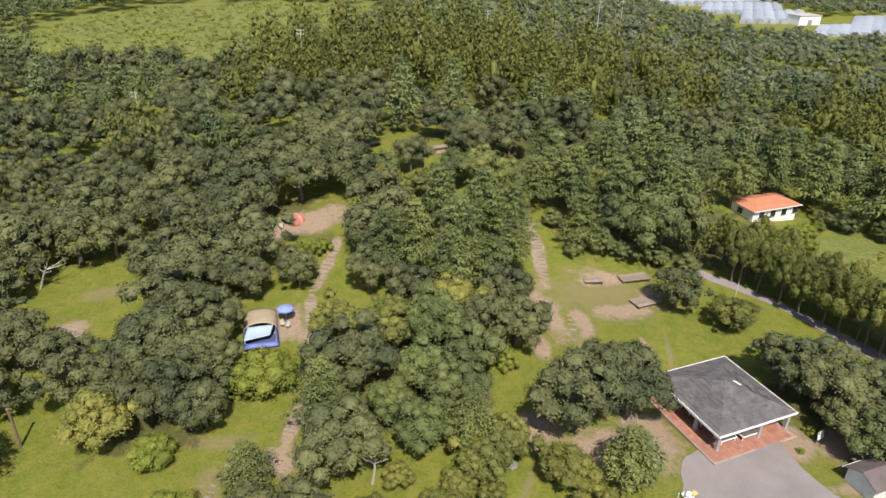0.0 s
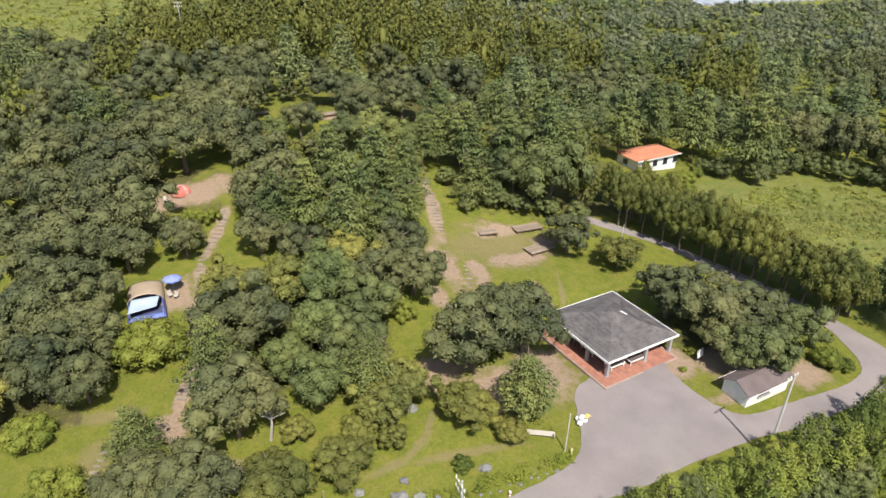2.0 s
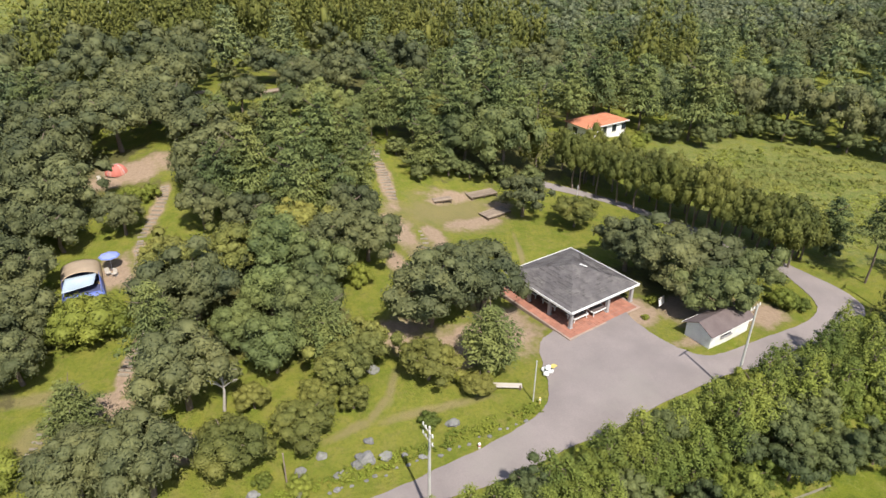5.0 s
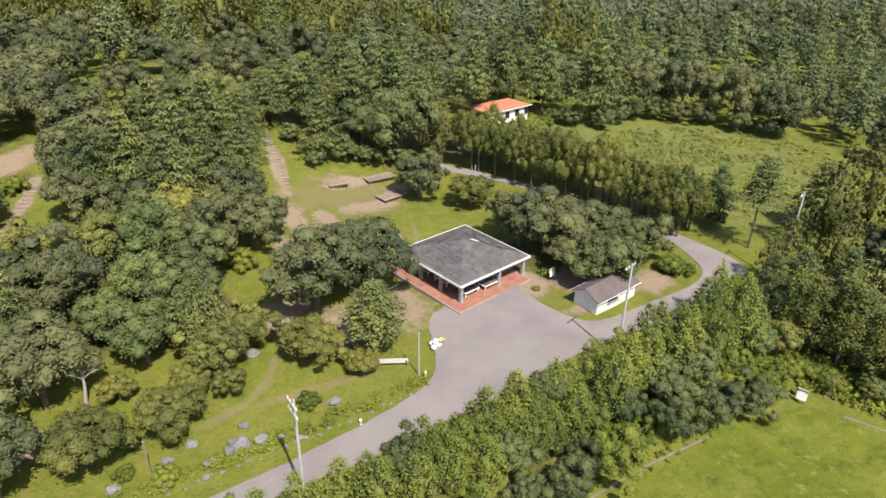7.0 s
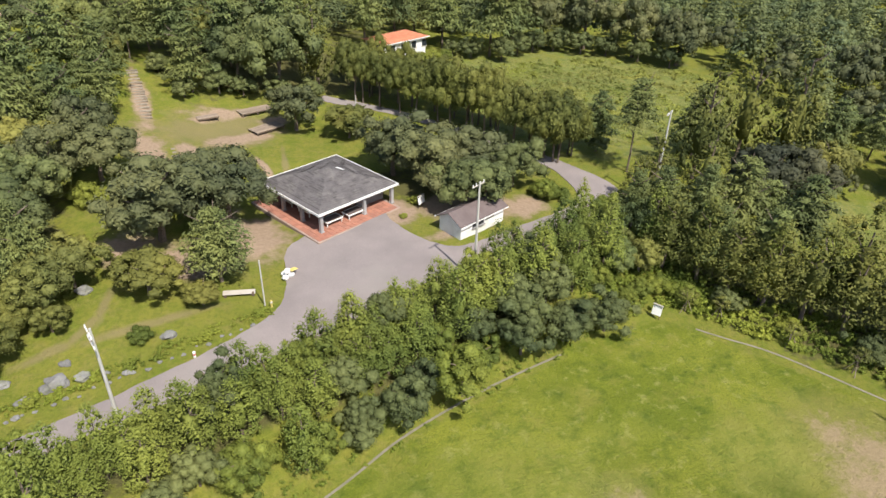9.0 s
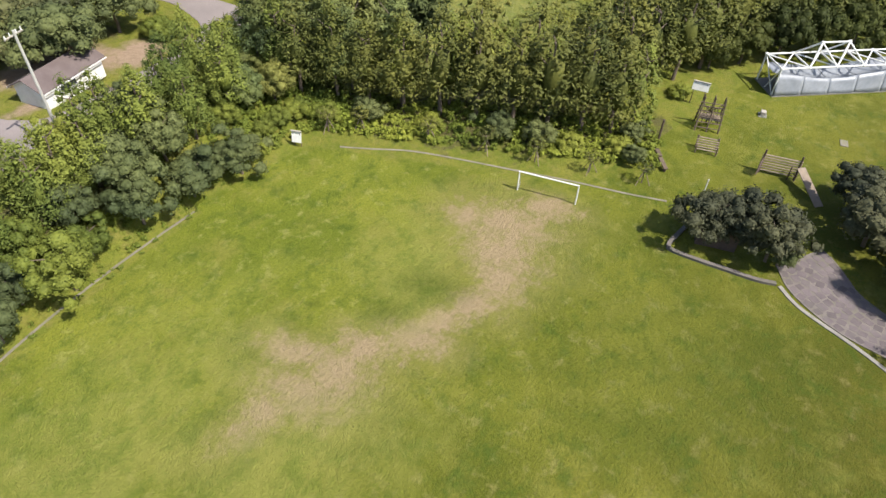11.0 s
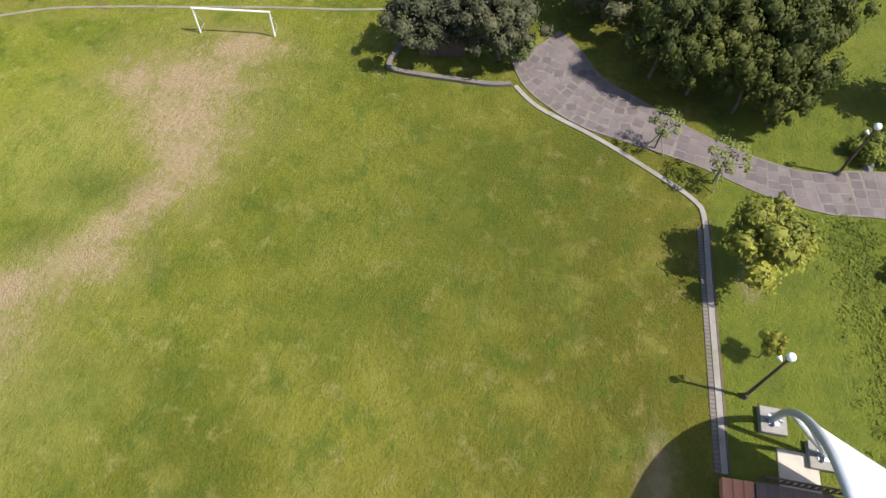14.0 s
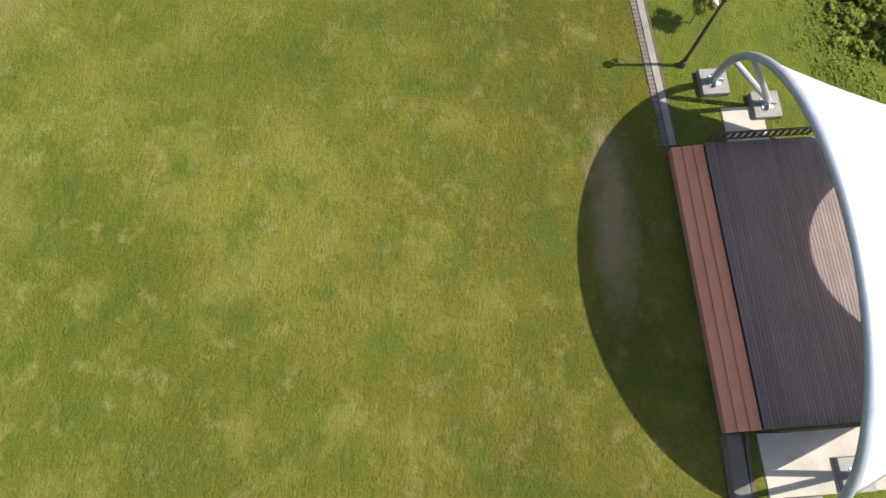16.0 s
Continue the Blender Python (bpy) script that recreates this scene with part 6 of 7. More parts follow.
grove("oak", [(-40.6, 57.8, 4.7), (-50.2, 63.4, 4.4), (-53.4, 86.2, 5.0), (-48.0, 87.0, 4.2), (-47.8, 54.4, 3.5), (-36.2, 57.4, 3.6), (-54.0, 95.0, 5.9), (-60.0, 84.0, 5.6), (-44.6, 92.6, 4.4), (-56.5, 68.0, 4.5)])
grove("mixed", [(-34.6, 50.9, 3.7)], 1.0, "fresh green leafy tree beside the oaks")
grove("oak", [(-18.9, 76.7, 3.2)], 0.9, "small evergreen oak beside the hillside steps")
# cedars along the lane beyond the car park
for off, share in ((2.9, 1.0), (6.4, 0.92)):
    for p in curve([(41.0 + off, 84.2 + off * 0.5), (46.2 + off, 79.0 + off * 0.5), (51.9 + off, 72.2 + off * 0.5), (55.0 + off, 68.3 + off * 0.5), (58.6 + off, 61.8 + off * 0.5), (60.5 + off * 0.95, 57.8 + off * 0.4)], 3):
        plant("lane_cedar", p.x + wood.uniform(-0.5, 0.5), p.y + wood.uniform(-0.5, 0.5), wood.uniform(2.5, 3.0), wood.uniform(1.45, 1.75) * share, "olive-green cedar with a bare trunk in a row along the lane", 0.0, 0.2)
grove("lane_cedar", [(49.5, 90.8, 2.3), (47.6, 87.4, 2.2), (53.2, 87.8, 2.3), (57.0, 83.8, 2.2), (60.4, 79.2, 2.2), (45.4, 92.0, 2.2)], 1.6, "yellow-green cedar below the orange-roofed house", 0.3)
grove("shrub", [(51.8, 95.0, 2.4), (55.6, 92.4, 2.2), (48.2, 96.8, 2.4)], 1.2, "yellow-green bush below the orange-roofed house")
grove("shrub", [(66.0, 104.8, 2.2), (62.0, 102.4, 2.2), (69.6, 107.6, 1.7), (58.4, 100.2, 2.2), (63.6, 99.0, 1.8)], 1.0, "yellow-green shrub below the orange-roofed house")
grove("bank_oak", [(75.0, 107.4, 2.6), (80.4, 104.8, 2.8), (85.6, 107.6, 2.8), (90.4, 109.6, 3.0), (95.4, 109.4, 2.8), (99.6, 105.6, 3.0), (104.0, 102.8, 2.8), (107.6, 97.0, 3.0), (111.0, 91.4, 2.8), (72.0, 109.6, 2.0)], 0.85, "leafy dark green bush at the foot of the wood", 0.0)
grove("bank_oak", [(20.5, 88.4, 1.8), (25.4, 90.0, 2.3), (28.6, 89.4, 2.0), (33.6, 88.8, 2.2), (38.0, 87.0, 2.2), (18.0, 94.6, 1.8)], 0.8, "leafy bush at the foot of the wood behind the platforms", 0.0)
grove("pine", [(79.4, 108.0, 6.6), (72.2, 114.8, 5.6), (63.6, 118.4, 5.6), (86.4, 111.4, 5.6), (70.0, 124.0, 5.6), (55.2, 113.0, 5.2)], 1.12, "tall broad pine at the edge of the rough meadow")
grove("oak", [(94.6, 113.4, 5.2), (102.6, 108.8, 5.4), (108.6, 100.2, 5.4), (113.4, 92.4, 5.4)], 1.3, "dark woodland tree at the edge of the rough meadow")
grove("pine", [(70.8, 54.0, 3.4)], 1.0, "tall single pine with a long bare trunk", 1.2)
grove("cedar", [(78.1, 49.8, 3.6), (88.2, 52.2, 3.8), (92.6, 48.4, 4.0), (73.2, 43.4, 3.0)], 0.95, "tall dark upright conifer at the edge of the meadow")
grove("cedar", [(66.6, 44.8, 2.5), (63.0, 43.4, 2.2)], 0.85)
grove("camellia", [(81.4, 42.4, 4.4), (86.8, 40.3, 3.8)])
grove("pine", [(63.3, 39.4, 3.7), (66.0, 36.5, 3.7), (70.4, 35.7, 4.1), (74.7, 31.3, 4.2), (65.6, 33.0, 3.2), (68.4, 29.4, 3.4), (60.2, 40.2, 2.9)], 1.0, "pine with a bare trunk among the trees beyond the lawn", 0.5)
grove("mixed", [(55.5, 36.5, 2.3), (58.6, 36.2, 2.4), (57.0, 39.2, 2.5)], 0.9, "leafy green tree on the overgrown bank")
grove("shrub", [(52.5, 35.2, 1.5), (54.6, 33.0, 1.2), (56.8, 33.6, 1.4), (59.4, 33.8, 1.3)], 1.1, "lush green shrub on the overgrown bank")
# hedge between the lane and the field
grove("bank_oak", [(50.2, 30.5, 2.4), (45.6, 30.6, 2.3), (41.0, 30.4, 2.6), (45.8, 34.1, 2.4), (41.5, 33.4, 2.7), (37.2, 32.2, 2.1), (47.8, 31.4, 1.8)], 1.0, "dense dark broadleaf tree in the hedge")
grove("pale", [(34.2, 28.1, 2.7), (33.0, 31.5, 2.0), (21.4, 25.7, 1.9), (17.4, 25.5, 1.6), (36.6, 29.9, 1.8)], 1.1, "pale green leafy tree at the field's edge")
grove("hedge", [(40.3, 34.3, 2.1), (35.8, 32.8, 2.1), (45.6, 35.5, 2.1), (49.2, 34.9, 2.1), (53.9, 36.4, 2.2), (31.4, 31.2, 1.9), (27.3, 30.5, 1.8), (22.4, 28.8, 1.8), (26.6, 32.4, 2.0), (30.1, 33.2, 2.0), (38.1, 33.8, 2.1)], 0.75, "yellow-green cedar on the bank below the hedge", 0.2)
grove("bank_oak", [(28.7, 27.0, 2.2), (31.0, 28.8, 1.9), (24.9, 30.0, 2.0), (25.2, 27.2, 1.5), (13.6, 25.8, 1.6)], 1.05, "dark green leafy tree on the bank at the field's edge")
HEDGE = curve([(-16, 24.6), (-4, 27.0), (6, 28.8), (13, 29.8), (19, 31.0), (25, 32.2), (31, 33.9), (38, 35.9), (45, 37.7), (52, 40.0), (58, 42.6)], 4)
for i, p in enumerate(HEDGE):
    kind = "bank_oak" if i % 9 == 5 else "pale" if i % 11 == 7 else "hedge"
    if kind == "hedge":
        plant(kind, p.x + wood.uniform(-0.5, 0.5), p.y - 0.4 + wood.uniform(-0.7, 0.3), wood.uniform(1.4, 2.1), wood.uniform(0.56, 0.92), "", wood.uniform(-4, 4), 0.45)
    else:
        plant(kind, p.x, p.y - 0.6, wood.uniform(1.6, 2.0), 1.2, "leafy tree grown into the cedar hedge", 0.0, 0.7)
    if i % 2 == 0:
        plant("hedge", p.x + 0.9, p.y - 2.2 + wood.uniform(-0.5, 0.5), wood.uniform(1.3, 1.9), wood.uniform(0.5, 0.85), "yellow-green cedar in a tall roadside hedge", wood.uniform(-5, 5), 0.3)
    if i % 3 == 1 and p.x < 24:
        plant(("bank_oak", "pale", "hedge")[(i // 3) % 3], p.x + 1.6, p.y - 5.0 + wood.uniform(-0.6, 0.6), wood.uniform(1.5, 2.0), wood.uniform(0.85, 1.05), "leafy tree on the bank between hedge and lawn")
# trees round the lawn's far side and the playground
grove("cedar", [(61.7, 36.2, 2.8), (63.9, 33.2, 2.7), (65.6, 30.5, 2.7), (66.9, 27.3, 2.8), (68.9, 24.3, 2.9), (70.6, 21.2, 2.9), (72.4, 18.2, 2.8), (74.0, 15.4, 3.0), (75.8, 12.6, 2.9), (77.6, 10.4, 2.8), (73.5, 23.3, 3.2), (76.9, 19.4, 3.2), (79.9, 15.1, 3.2), (83.2, 12.9, 3.0), (87.0, 11.9, 3.0), (91.0, 10.6, 3.0), (82.0, 17.0, 2.8), (86.0, 15.8, 2.9), (89.6, 14.6, 3.0), (93.6, 13.4, 3.0), (95.4, 9.6, 3.0), (98.0, 13.0, 3.0), (100.2, 8.6, 3.0), (102.6, 11.6, 3.0), (104.8, 6.6, 3.0)], 0.74, "cedar with a bare lower trunk at the edge of the wood", 0.55)
grove("shrub", [(60.7, 31.4, 1.7), (66.4, 23.4, 1.5), (72.6, 11.8, 1.6), (75.2, 8.2, 1.6), (58.6, 33.6, 1.6), (88.4, 8.6, 1.4)], 0.9, "bushy yellow-green shrub on the weedy bank")
grove("bank_oak", [(63.4, 28.6, 1.5), (69.6, 17.6, 1.6), (71.0, 14.2, 1.5), (74.6, 6.4, 1.2), (77.6, 8.2, 1.3)], 0.9, "bushy green young tree on the weedy bank")
grove("hedge", [(61.4, 37.8, 2.3), (64.6, 34.4, 2.2), (70.6, 24.6, 2.4), (75.0, 16.6, 2.3), (79.4, 9.4, 2.3), (67.8, 28.4, 2.2)], 0.85, "yellow-green conifer at the edge of the wood", 0.3)
grove("deep", [(99.5, 6.8, 2.6), (103.4, 4.2, 2.8), (107.0, 1.4, 2.8), (110.6, -1.6, 3.0), (96.0, 8.8, 2.0), (114.0, -5.0, 3.0)], 1.2, "dense dark tree behind the white space frame")
grove("cedar", [(106.6, 5.4, 3.2), (110.4, 2.6, 3.2), (114.2, -0.6, 3.4), (118.0, -4.4, 3.4), (113.0, 6.8, 3.2), (118.6, 2.4, 3.4), (122.6, -2.2, 3.4), (109.0, 10.0, 3.2)], 0.85, "olive-green conifer behind the playground")
grove("bed_tree", [(69.0, -2.3, 2.4), (70.3, -5.0, 2.7), (70.3, -7.4, 2.5), (70.0, -3.4, 2.2)], 0.95, "dense dark evergreen tree in the kerbed bed", 0.08)
grove("bank_oak", [(70.4, -8.2, 1.4)], 1.1, "grey-green bush at the corner of the kerbed bed", 0.0)
grove("camellia", [(77.3, -12.6, 3.2), (81.6, -15.3, 3.0), (81.1, -10.5, 2.6), (82.8, -19.6, 2.8), (84.5, -23.2, 3.0), (79.0, -16.4, 2.6)], 0.98)
grove("deep", [(72.8, -16.9, 2.4), (75.1, -18.4, 2.7), (73.2, -24.4, 2.6), (78.5, -25.3, 2.7), (71.8, -22.4, 2.0)], 1.45, "deep green hedge tree beside the flagstone path")
grove("deep", [(74.4, -21.5, 2.8), (72.2, -19.4, 2.1)], 1.35, "deep green hedge tree beside the flagstone path")
grove("deep", [(71.4, -24.6, 1.8), (76.6, -23.0, 2.7), (79.4, -20.6, 2.9)], 1.35, "dense dark green hedge tree beside the flagstone path")
grove("shrub", [(71.6, -30.6, 1.5), (68.0, -37.5, 2.0), (60.8, -34.4, 1.3), (62.2, -36.6, 1.5), (58.6, -33.8, 1.0), (63.4, -33.2, 1.2), (56.0, -35.5, 1.3)])
grove("citrus", [(60.5, -25.2, 2.6)], 1.05, "", 0.55)
grove("citrus", [(55.6, -26.4, 0.72)], 1.6, "small leafy sapling beside the lamp", 0.9)


def staked_tree(x, y, r, h, kind=L_PINE):
    """A young tree held by three slanting stakes."""
    rs = np.random.RandomState(int(x * 10) % 97)
    ob = thing("young_tree", (x, y, land(x, y)), rs.uniform(0, 360), "young transplanted tree held by slanting timber stakes", "tree", "staked young trees")
    bm = rod(bmesh.new(), (0, 0, -0.1), (0.05, 0, h * 0.75), 0.06, 0.035, 7)
    for k in range(6):
        a = 1.05 * k
        rod(bm, (0.03, 0, h * (0.5 + 0.04 * k)), (r * 0.75 * math.cos(a), r * 0.75 * math.sin(a), h * 0.85), 0.03, 0.012, 5)
    part("trunk", bm, M_BARK, ob)
    way = sphere_ways(15, rs)
    c = way * np.array([r * 0.8, r * 0.8, r * 0.45]) + np.array([0, 0, h * 0.88])
    crown = new("crown", big_mesh("crown", *clumps(c, np.full(15, r * 0.26), np.full(15, 0.7), 26, r * 0.10, rs, np.array([0, 0, h * 0.7]), core=0.4), kind))
    crown.parent = ob
    for k in range(3):
        a = 2.094 * k
        part("stake", rods([((0.75 * math.cos(a), 0.75 * math.sin(a), -0.1), (0.04 * math.cos(a), 0.04 * math.sin(a), 1.35))], 0.035, 6), M_PLANK, ob, "pale slanting stake")
    return ob


for x, y, r, h in ((66.9, -18.6, 1.0, 2.6), (65.6, -22.3, 1.25, 2.9), (61.8, 27.9, 0.9, 2.2), (64.9, 22.2, 0.9, 2.2), (67.0, 17.2, 1.0, 2.4), (68.8, 13.0, 0.9, 2.2), (70.8, 8.6, 0.8, 2.0), (72.6, 4.4, 0.8, 2.0), (59.6, 30.0, 1.0, 2.4)):
    staked_tree(x, y, r, h, L_CEDAR if y > 0 else L_PINE)


def dead_tree(x, y, h, turn, spread=1.3, lean=0.0):
    ob = thing("dead_tree", (x, y, land(x, y)), turn, "bleached bare dead tree with broken limbs", "tree")
    r = random.Random(int(h * 10))
    fork = Vector((0.3 + 0.3 * lean, 0.1, h * 0.45))
    part("trunk", rod(rod(bmesh.new(), (0, 0, -0.2), fork, 0.17, 0.12, 8), fork, (0.3 + lean, 0.3, h), 0.12, 0.03, 8), M_DEADWOOD, ob)
    for k in range(7):
        a = (k + r.uniform(-0.3, 0.3)) * 0.9
        start = fork.lerp(Vector((0.3 + lean, 0.3, h)), r.uniform(0.0, 0.6))
        mid = start + Vector((0.5 * spread * math.cos(a) + 0.3 * lean, 0.5 * spread * math.sin(a), h * r.uniform(0.12, 0.2)))
        tip = mid + Vector((0.6 * spread * math.cos(a + 0.4) + 0.3 * lean, 0.6 * spread * math.sin(a + 0.4), h * r.uniform(0.05, 0.2)))
        limb = part("limb", rod(rod(bmesh.new(), start, mid, 0.08, 0.055, 6), mid, tip, 0.055, 0.015, 6), M_DEADWOOD, ob)
        for q in (0.4, 0.9):
            twig = mid.lerp(tip, q)
            part("twig", rod(bmesh.new(), twig, twig + Vector((r.uniform(-0.5, 0.5), r.uniform(-0.5, 0.5), r.uniform(0.2, 0.6))), 0.03, 0.01, 5), M_DEADWOOD, limb)
    return ob


dead_tree(-6.6, 46.3, 4.4, 10)
dead_tree(-56.4, 80.2, 4.0, 0, 1.9, 1.5)

# ---- the woods ----
CLEAR = [(10, 38.8, 15, 4.6, 12), (33, 46, 14, 9.5, 10), (32, 58, 8.5, 8.5, 0), (27, 71, 13, 10, 0), (25, 80, 12.5, 7.5, 8), (15.2, 90, 2.4, 10, 0), (14.5, 72, 4, 9, 0),
         (-15.5, 62, 2.8, 14, 0), (-16, 80, 2.4, 10, 0), (-20, 89.0, 7.5, 7.5, 10), (-21, 67, 6, 6.5, 0), (-19.5, 51.5, 5, 8.5, 0), (17, 50, 5, 4, 20), (62, 60, 5, 22, 38),
         (54, 47, 16, 6, 20), (63, 109.5, 10.5, 7, 26), (67, 102, 12, 8, 25), (18, 63, 7, 6.5, 0), (60, 97.5, 10.5, 6.0, 25), (-21.5, 62, 5.5, 9, 0), (75, 52, 8, 7, 20), (50.5, 100.5, 5.0, 6.5, 0)]
CLEAR2 = [(-47.5, 76, 8.5, 11, -12), (-6, 113.5, 9.5, 11, 0), (-6, 103, 6.5, 8, 0), (-95, 325, 92, 105, -5), (90, 80, 28, 24, -20), (69, 100, 9, 9, 0), (255, 375, 85, 55, 20), (192, 456, 46, 78, 8), (40, 405, 50, 20, 0), (232, 356, 82, 34, 15), (166, 400, 28, 50, 5), (55, 68, 8, 22, 38), (-44, 66, 5, 4, 0)]
CLEAR3 = [(92, 29, 17, 8.5, -8), (45, 196, 22, 7, 25), (0, 36, 30, 6, 12)]


def inside(rows, x, y):
    for cx, cy, a, b, turn in rows:
        c, s = math.cos(radians(turn)), math.sin(radians(turn))
        dx, dy = x - cx, y - cy
        if ((dx * c + dy * s) / a) ** 2 + ((dy * c - dx * s) / b) ** 2 < 1:
            return True
    return False


def open_place(x, y):
    """Whether a wood grows here."""
    if inside(CLEAR, x, y) or inside(CLEAR2, x, y) or inside(CLEAR3, x, y):
        return False
    if x > 55 and y < 42:
        past = 0.87 * (x - 57) + 0.49 * (y - 29)
        return past > 9 and y > 16 or x > 104 and y > -40 or (76 < x < 90 and -34 < y < -19)
    return y > 44


near, far = [], {"oak": [], "pine": [], "cedar": [], "mixed": [], "black_pine": []}
GRID = {}
for t in TREES:
    GRID.setdefault((int(t[0] // 12), int(t[1] // 12)), []).append(t)


def room(x, y, r, share):
    for i in (-1, 0, 1):
        for j in (-1, 0, 1):
            for a, b, q in GRID.get((int(x // 12) + i, int(y // 12) + j), ()):
                if (a - x) ** 2 + (b - y) ** 2 < (share * (r + q)) ** 2:
                    return False
    return True


def wood_kind(x, y):
    k = noise.noise((x * 0.022, y * 0.022, 3.7)) + 0.3 * wood.uniform(-1, 1)
    if 150 < y < 222 and -52 < x < 80:
        return "cedar" if k > -0.15 else "oak"
    if x > 28 or y > 222:
        return ("mixed" if wood.random() < 0.35 else "pine") if k > -0.22 else ("cedar" if k < -0.45 and x < 120 else "oak")
    if x > -12 and y < 150:
        return "oak" if k > 0.15 else ("mixed" if wood.random() < 0.4 else "pine")
    return "oak" if k > -0.28 else "pine"


def step_out(y):
    return 5.0 if y < 130 else 6.6 if y < 240 else 8.8


y = -38.0
while y < 560:
    s = step_out(y)
    x = -55 - 0.78 * max(y, 60)
    while x < 100 + 1.45 * max(y, 0):
        px, py = x + wood.uniform(-0.42, 0.42) * s, y + wood.uniform(-0.42, 0.42) * s
        if px < 340 and (py < 470 or px > 120) and open_place(px, py):
            kind = wood_kind(px, py)
            r = wood.uniform(3.0, 4.8) * (1.0 if py < 130 else 1.2 if py < 240 else 1.5) * (0.82 if kind == "cedar" else 1.0) * (0.72 if px > 85 and py > 225 else 1.0)
            q = r * (0.72 if kind == "cedar" else 1.0)
            if room(px, py, q, 0.70 if py < 200 else 0.62):
                GRID.setdefault((int(px // 12), int(py // 12)), []).append((px, py, q))
                d = math.hypot(px, py)
                if d < 122 and len(near) < 150:
                    near.append((kind, px, py, r))
                else:
                    # distant pines and oaks on the right get the blue-grey haze colour
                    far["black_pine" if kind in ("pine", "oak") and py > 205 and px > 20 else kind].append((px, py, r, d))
        x += s
    y += s
for kind, px, py, r in near:
    plant(kind, px, py, r, wood.uniform(0.9, 1.1))
# bushes close the foot of the wood where it meets open ground
edge = [(px, py, r) for kind, px, py, r in near] + [(px, py, r) for rows in far.values() for px, py, r, d in rows if d < 190]
for px, py, r in edge:
    if not open_place(px, py - 7.5) and not inside(CLEAR, px, py - 3.0):
        for k in range(2):
            bx, by = px + wood.uniform(-3, 3), py - wood.uniform(0.8, 2.6)
            if inside(CLEAR, bx, by - 1.0) or inside(CLEAR2, bx, by - 1.0):
                continue
            far["mixed" if k else "oak"].append((bx, by, wood.uniform(1.5, 2.4), 100))
# cedars stand before the poles on the hill
for px, py in ((-33.4, 163.2), (-5.2, 168.0), (14.5, 204.0), (-60.5, 130.0), (59.1, 250.0), (68.1, 252.0)):
    for k in range(4):
        far["cedar"].append((px + 2.4 * (k - 1.5), py - 4.0 - wood.uniform(0, 2.5), wood.uniform(3.0, 3.5), 100))

LOW = {
    "oak": ([oak_crown(200 + k, 22, 900, 0.058, 2) for k in range(4)], [oak_crown(210 + k, 16, 520, 0.076, 1) for k in range(3)]),
    "pine": ([pine_crown(220 + k, 7, 30, 0.080, 6, 1) for k in range(4)], [pine_crown(230 + k, 6, 20, 0.100, 5, 1) for k in range(3)]),
    "cedar": ([cedar_crown(240 + k, 9, 20, 0.110, 6, 1) for k in range(4)], [cedar_crown(250 + k, 7, 15, 0.140, 5, 1) for k in range(3)]),
}


def gather(rows, pick):
    vs, fs, base = [], [], 0
    for px, py, r, d in rows:
        v, f = pick(d)
        a = wood.uniform(0, 6.283)
        c, s = math.cos(a), math.sin(a)
        tall = wood.uniform(0.78, 1.28)
        w = np.stack([(v[:, 0] * c - v[:, 1] * s) * r + px, (v[:, 0] * s + v[:, 1] * c) * r + py, v[:, 2] * r * tall + land(px, py)], 1)
        vs.append(w), fs.append(f + base)
        base += len(w)
    return np.concatenate(vs), np.concatenate(fs)


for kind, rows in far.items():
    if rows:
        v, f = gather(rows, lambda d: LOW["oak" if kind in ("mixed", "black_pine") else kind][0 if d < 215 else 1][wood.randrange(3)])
        # pine, mixed and farthest woods carry haze in their leaf colour
        me = big_mesh("woods", v, f, L_HAZETINT if kind == "black_pine" else L_HAZEPINE if kind in ("pine", "mixed") else KINDS[kind][1])
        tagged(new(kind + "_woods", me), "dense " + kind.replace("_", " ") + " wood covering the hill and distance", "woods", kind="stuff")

# scrub and tall weeds
bushes, tufts = [], []
for cx, cy, a, b, n in ((88, 81, 26, 22, 260), (92, 29, 15, 7.5, 120), (-95, 325, 86, 98, 420), (45, 196, 20, 7, 60), (69, 100, 8, 8, 30)):
    for k in range(n * 10):
        q, w = wood.uniform(0, 6.283), math.sqrt(wood.random())
        px, py = cx + a * w * math.cos(q), cy + b * w * math.sin(q)
        if not inside(CLEAR, px, py):
            if k % 10 == 0:
                bushes.append((px, py, wood.uniform(0.25, 0.7) * (2.6 if py > 200 else 1), 100))
            elif noise.noise((px * 0.16, py * 0.16, 8.0)) > -0.15:
                tufts.append((px, py, wood.uniform(0.4, 0.9) * (2.2 if py > 200 else 1), 100))
LOWBUSH = [shrub_crown(260 + k, 5, 46, 0.17, 1) for k in range(4)]
tagged(new("scrub", big_mesh("scrub", *gather(bushes, lambda d: LOWBUSH[wood.randrange(3)]), L_MEADOW)), "low scrub dotted over the rough meadows", "scrub", kind="stuff")


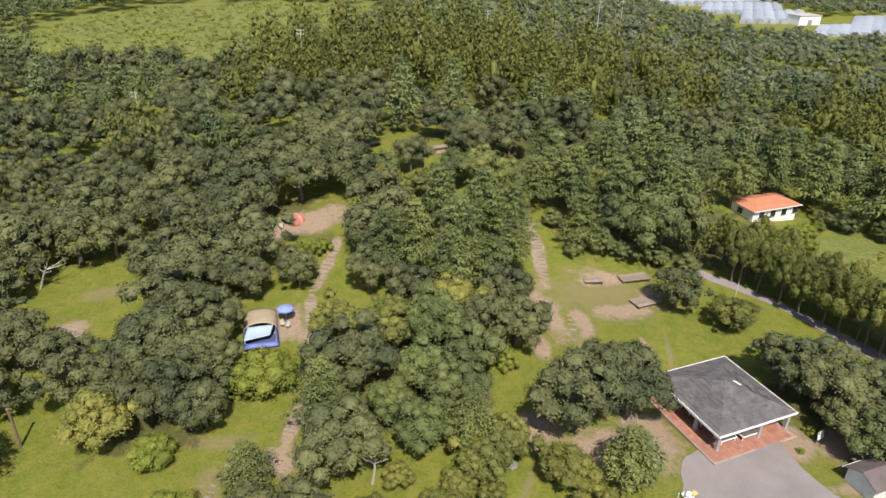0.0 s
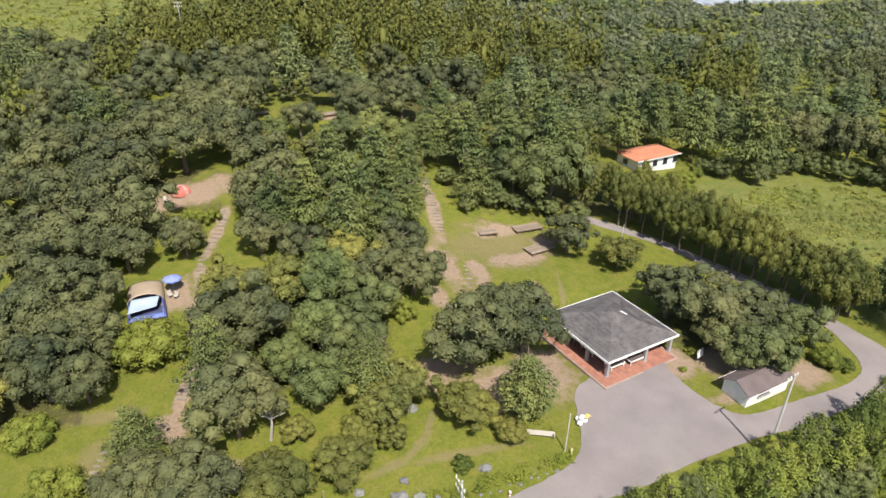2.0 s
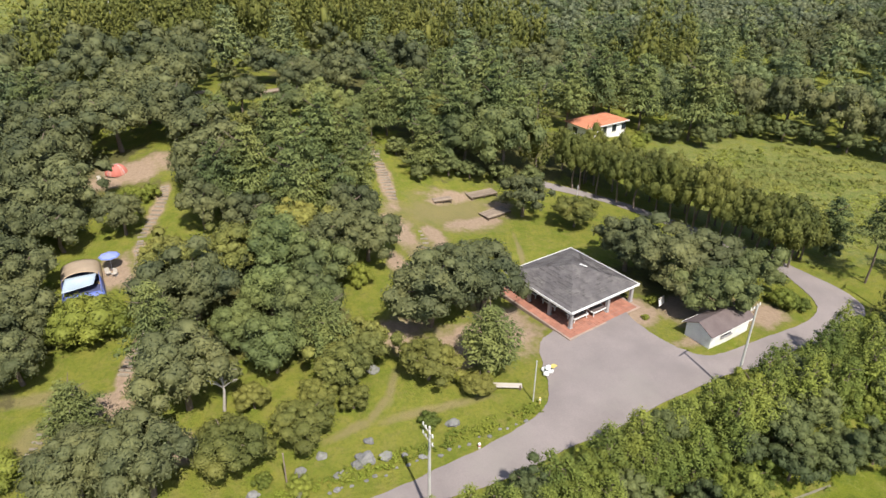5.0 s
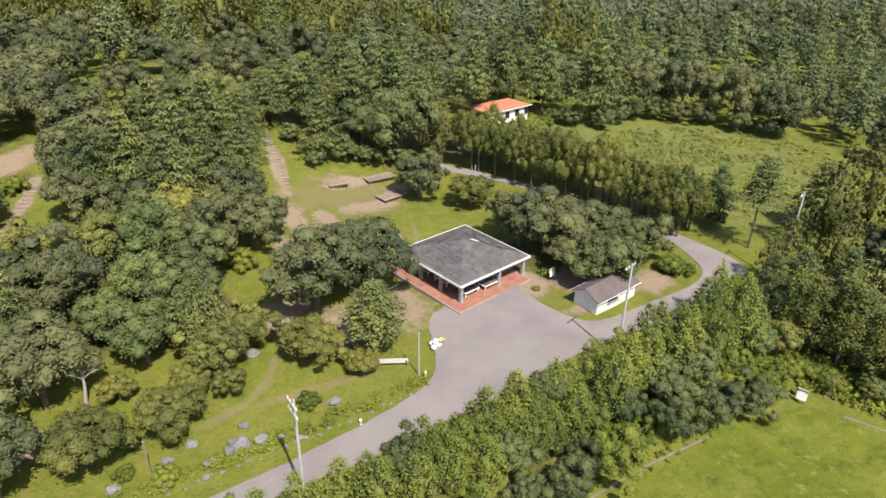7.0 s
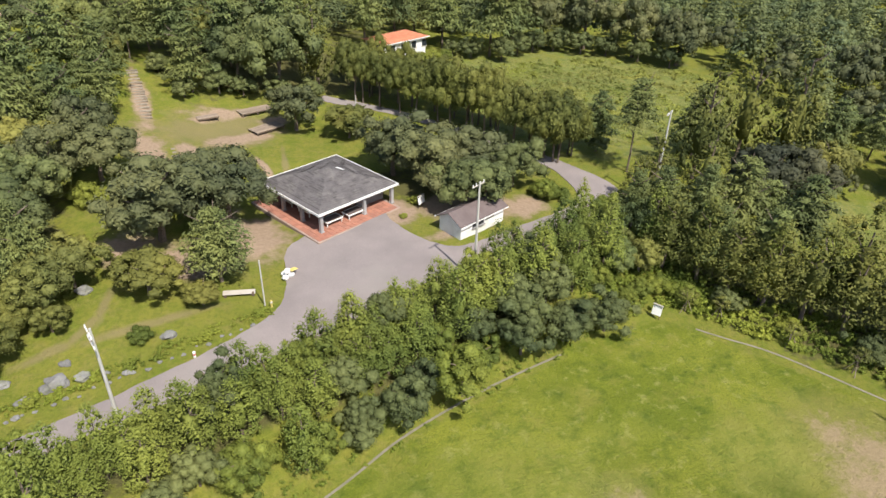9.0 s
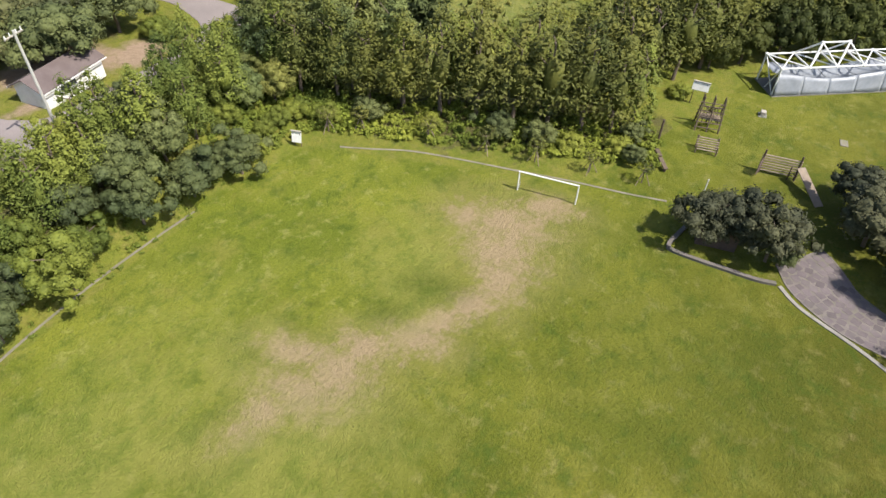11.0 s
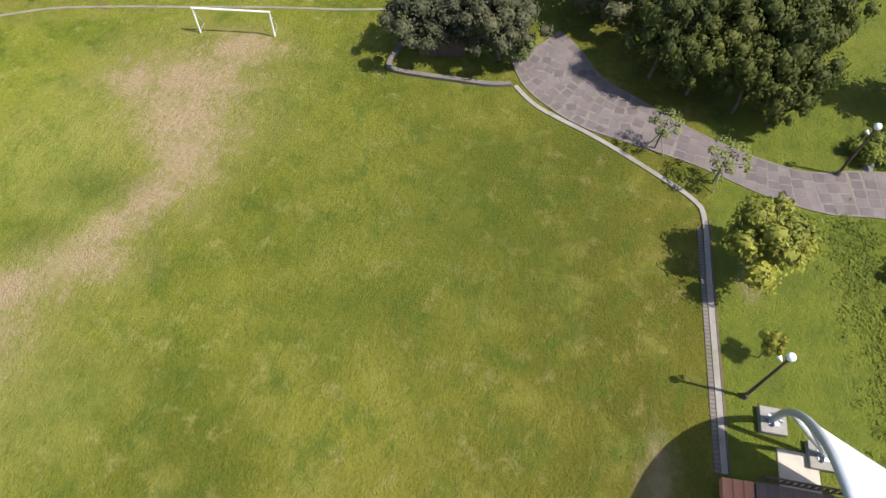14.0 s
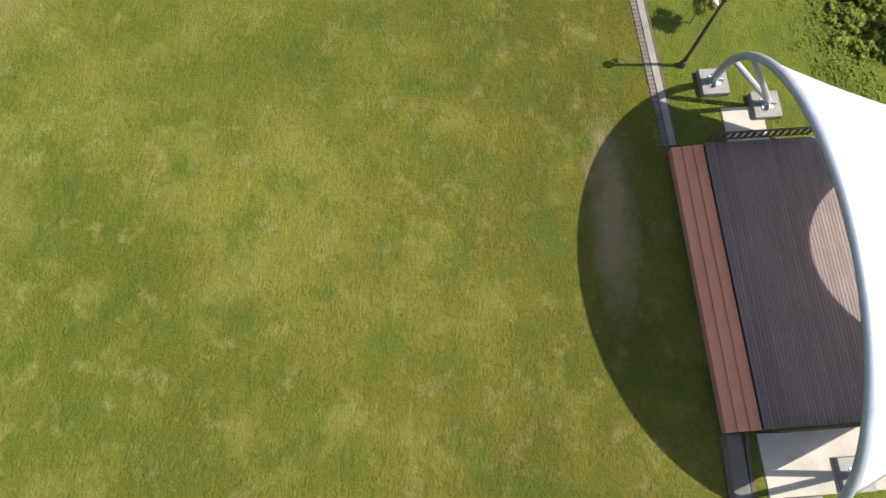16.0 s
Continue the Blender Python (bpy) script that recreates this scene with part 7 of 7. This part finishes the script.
def tuft(seed):
    """A spray of tall grass and weeds."""
    rs = np.random.RandomState(seed)
    way = rs.normal(0, 1, (14, 3)) * (1, 1, 0.3) + (0, 0, 0.45)
    way /= np.linalg.norm(way, axis=1, keepdims=True)
    return leaves(way * rs.uniform(0.3, 1.0, (14, 1)) * (1, 1, 0.45), way * 0.4 + (0, 0, 1), rs.uniform(0.22, 0.42, 14), rs, 0.5, 0.5)


TUFTS = [tuft(300 + k) for k in range(4)]
tagged(new("meadow_grass", big_mesh("meadow_grass", *gather(tufts, lambda d: TUFTS[wood.randrange(4)]), L_MEADOW)), "tall rank grass and weeds on the rough meadow", "grass", kind="stuff")
weeds = []
for k in range(900):
    s = wood.random()
    x = 57.5 + 17.5 * s
    y = 31.5 - 27.5 * s
    off = wood.uniform(0.7, 8.0)
    weeds.append((x + 0.87 * off, y + 0.49 * off, wood.uniform(0.2, 0.55) * (1.7 if wood.random() < 0.2 else 1.0), 50))
for k in range(420):
    x = wood.uniform(-8, 52)
    d = x - 14
    weeds.append((x, 20.2 + 0.42 * d - 0.0047 * d * d + wood.uniform(0.2, 6.0), wood.uniform(0.12, 0.4), 50))
for k in range(260):
    x = wood.uniform(-8, 22)
    weeds.append((x, 34.3 + 0.2 * (x + 3) + 1.0 + wood.uniform(0.2, 1.6), wood.uniform(0.15, 0.4), 50))
for k in range(420):
    weeds.append((wood.uniform(50, 64), wood.uniform(31, 38), wood.uniform(0.2, 0.6), 50))
for k in range(160):
    weeds.append((wood.uniform(55, 64), wood.uniform(-36, -32.5), wood.uniform(0.2, 0.5), 50))
tagged(new("tall_weeds", big_mesh("weeds", *gather(weeds, lambda d: LOWBUSH[wood.randrange(3)]), L_WEED)), "rank green weeds on the banks", "weeds", kind="stuff")
verge = []
for k in range(900):
    s = wood.random()
    verge.append((66.0 - 14.0 * s + wood.gauss(0, 0.9), -30.0 - 4.0 * s + wood.gauss(0, 0.9), wood.uniform(0.12, 0.34), 50))
tagged(new("verge_grass", big_mesh("verge_grass", *gather(verge, lambda d: TUFTS[wood.randrange(4)]), L_VERGE)), "rough unmown grass behind the stage", "grass", kind="stuff")
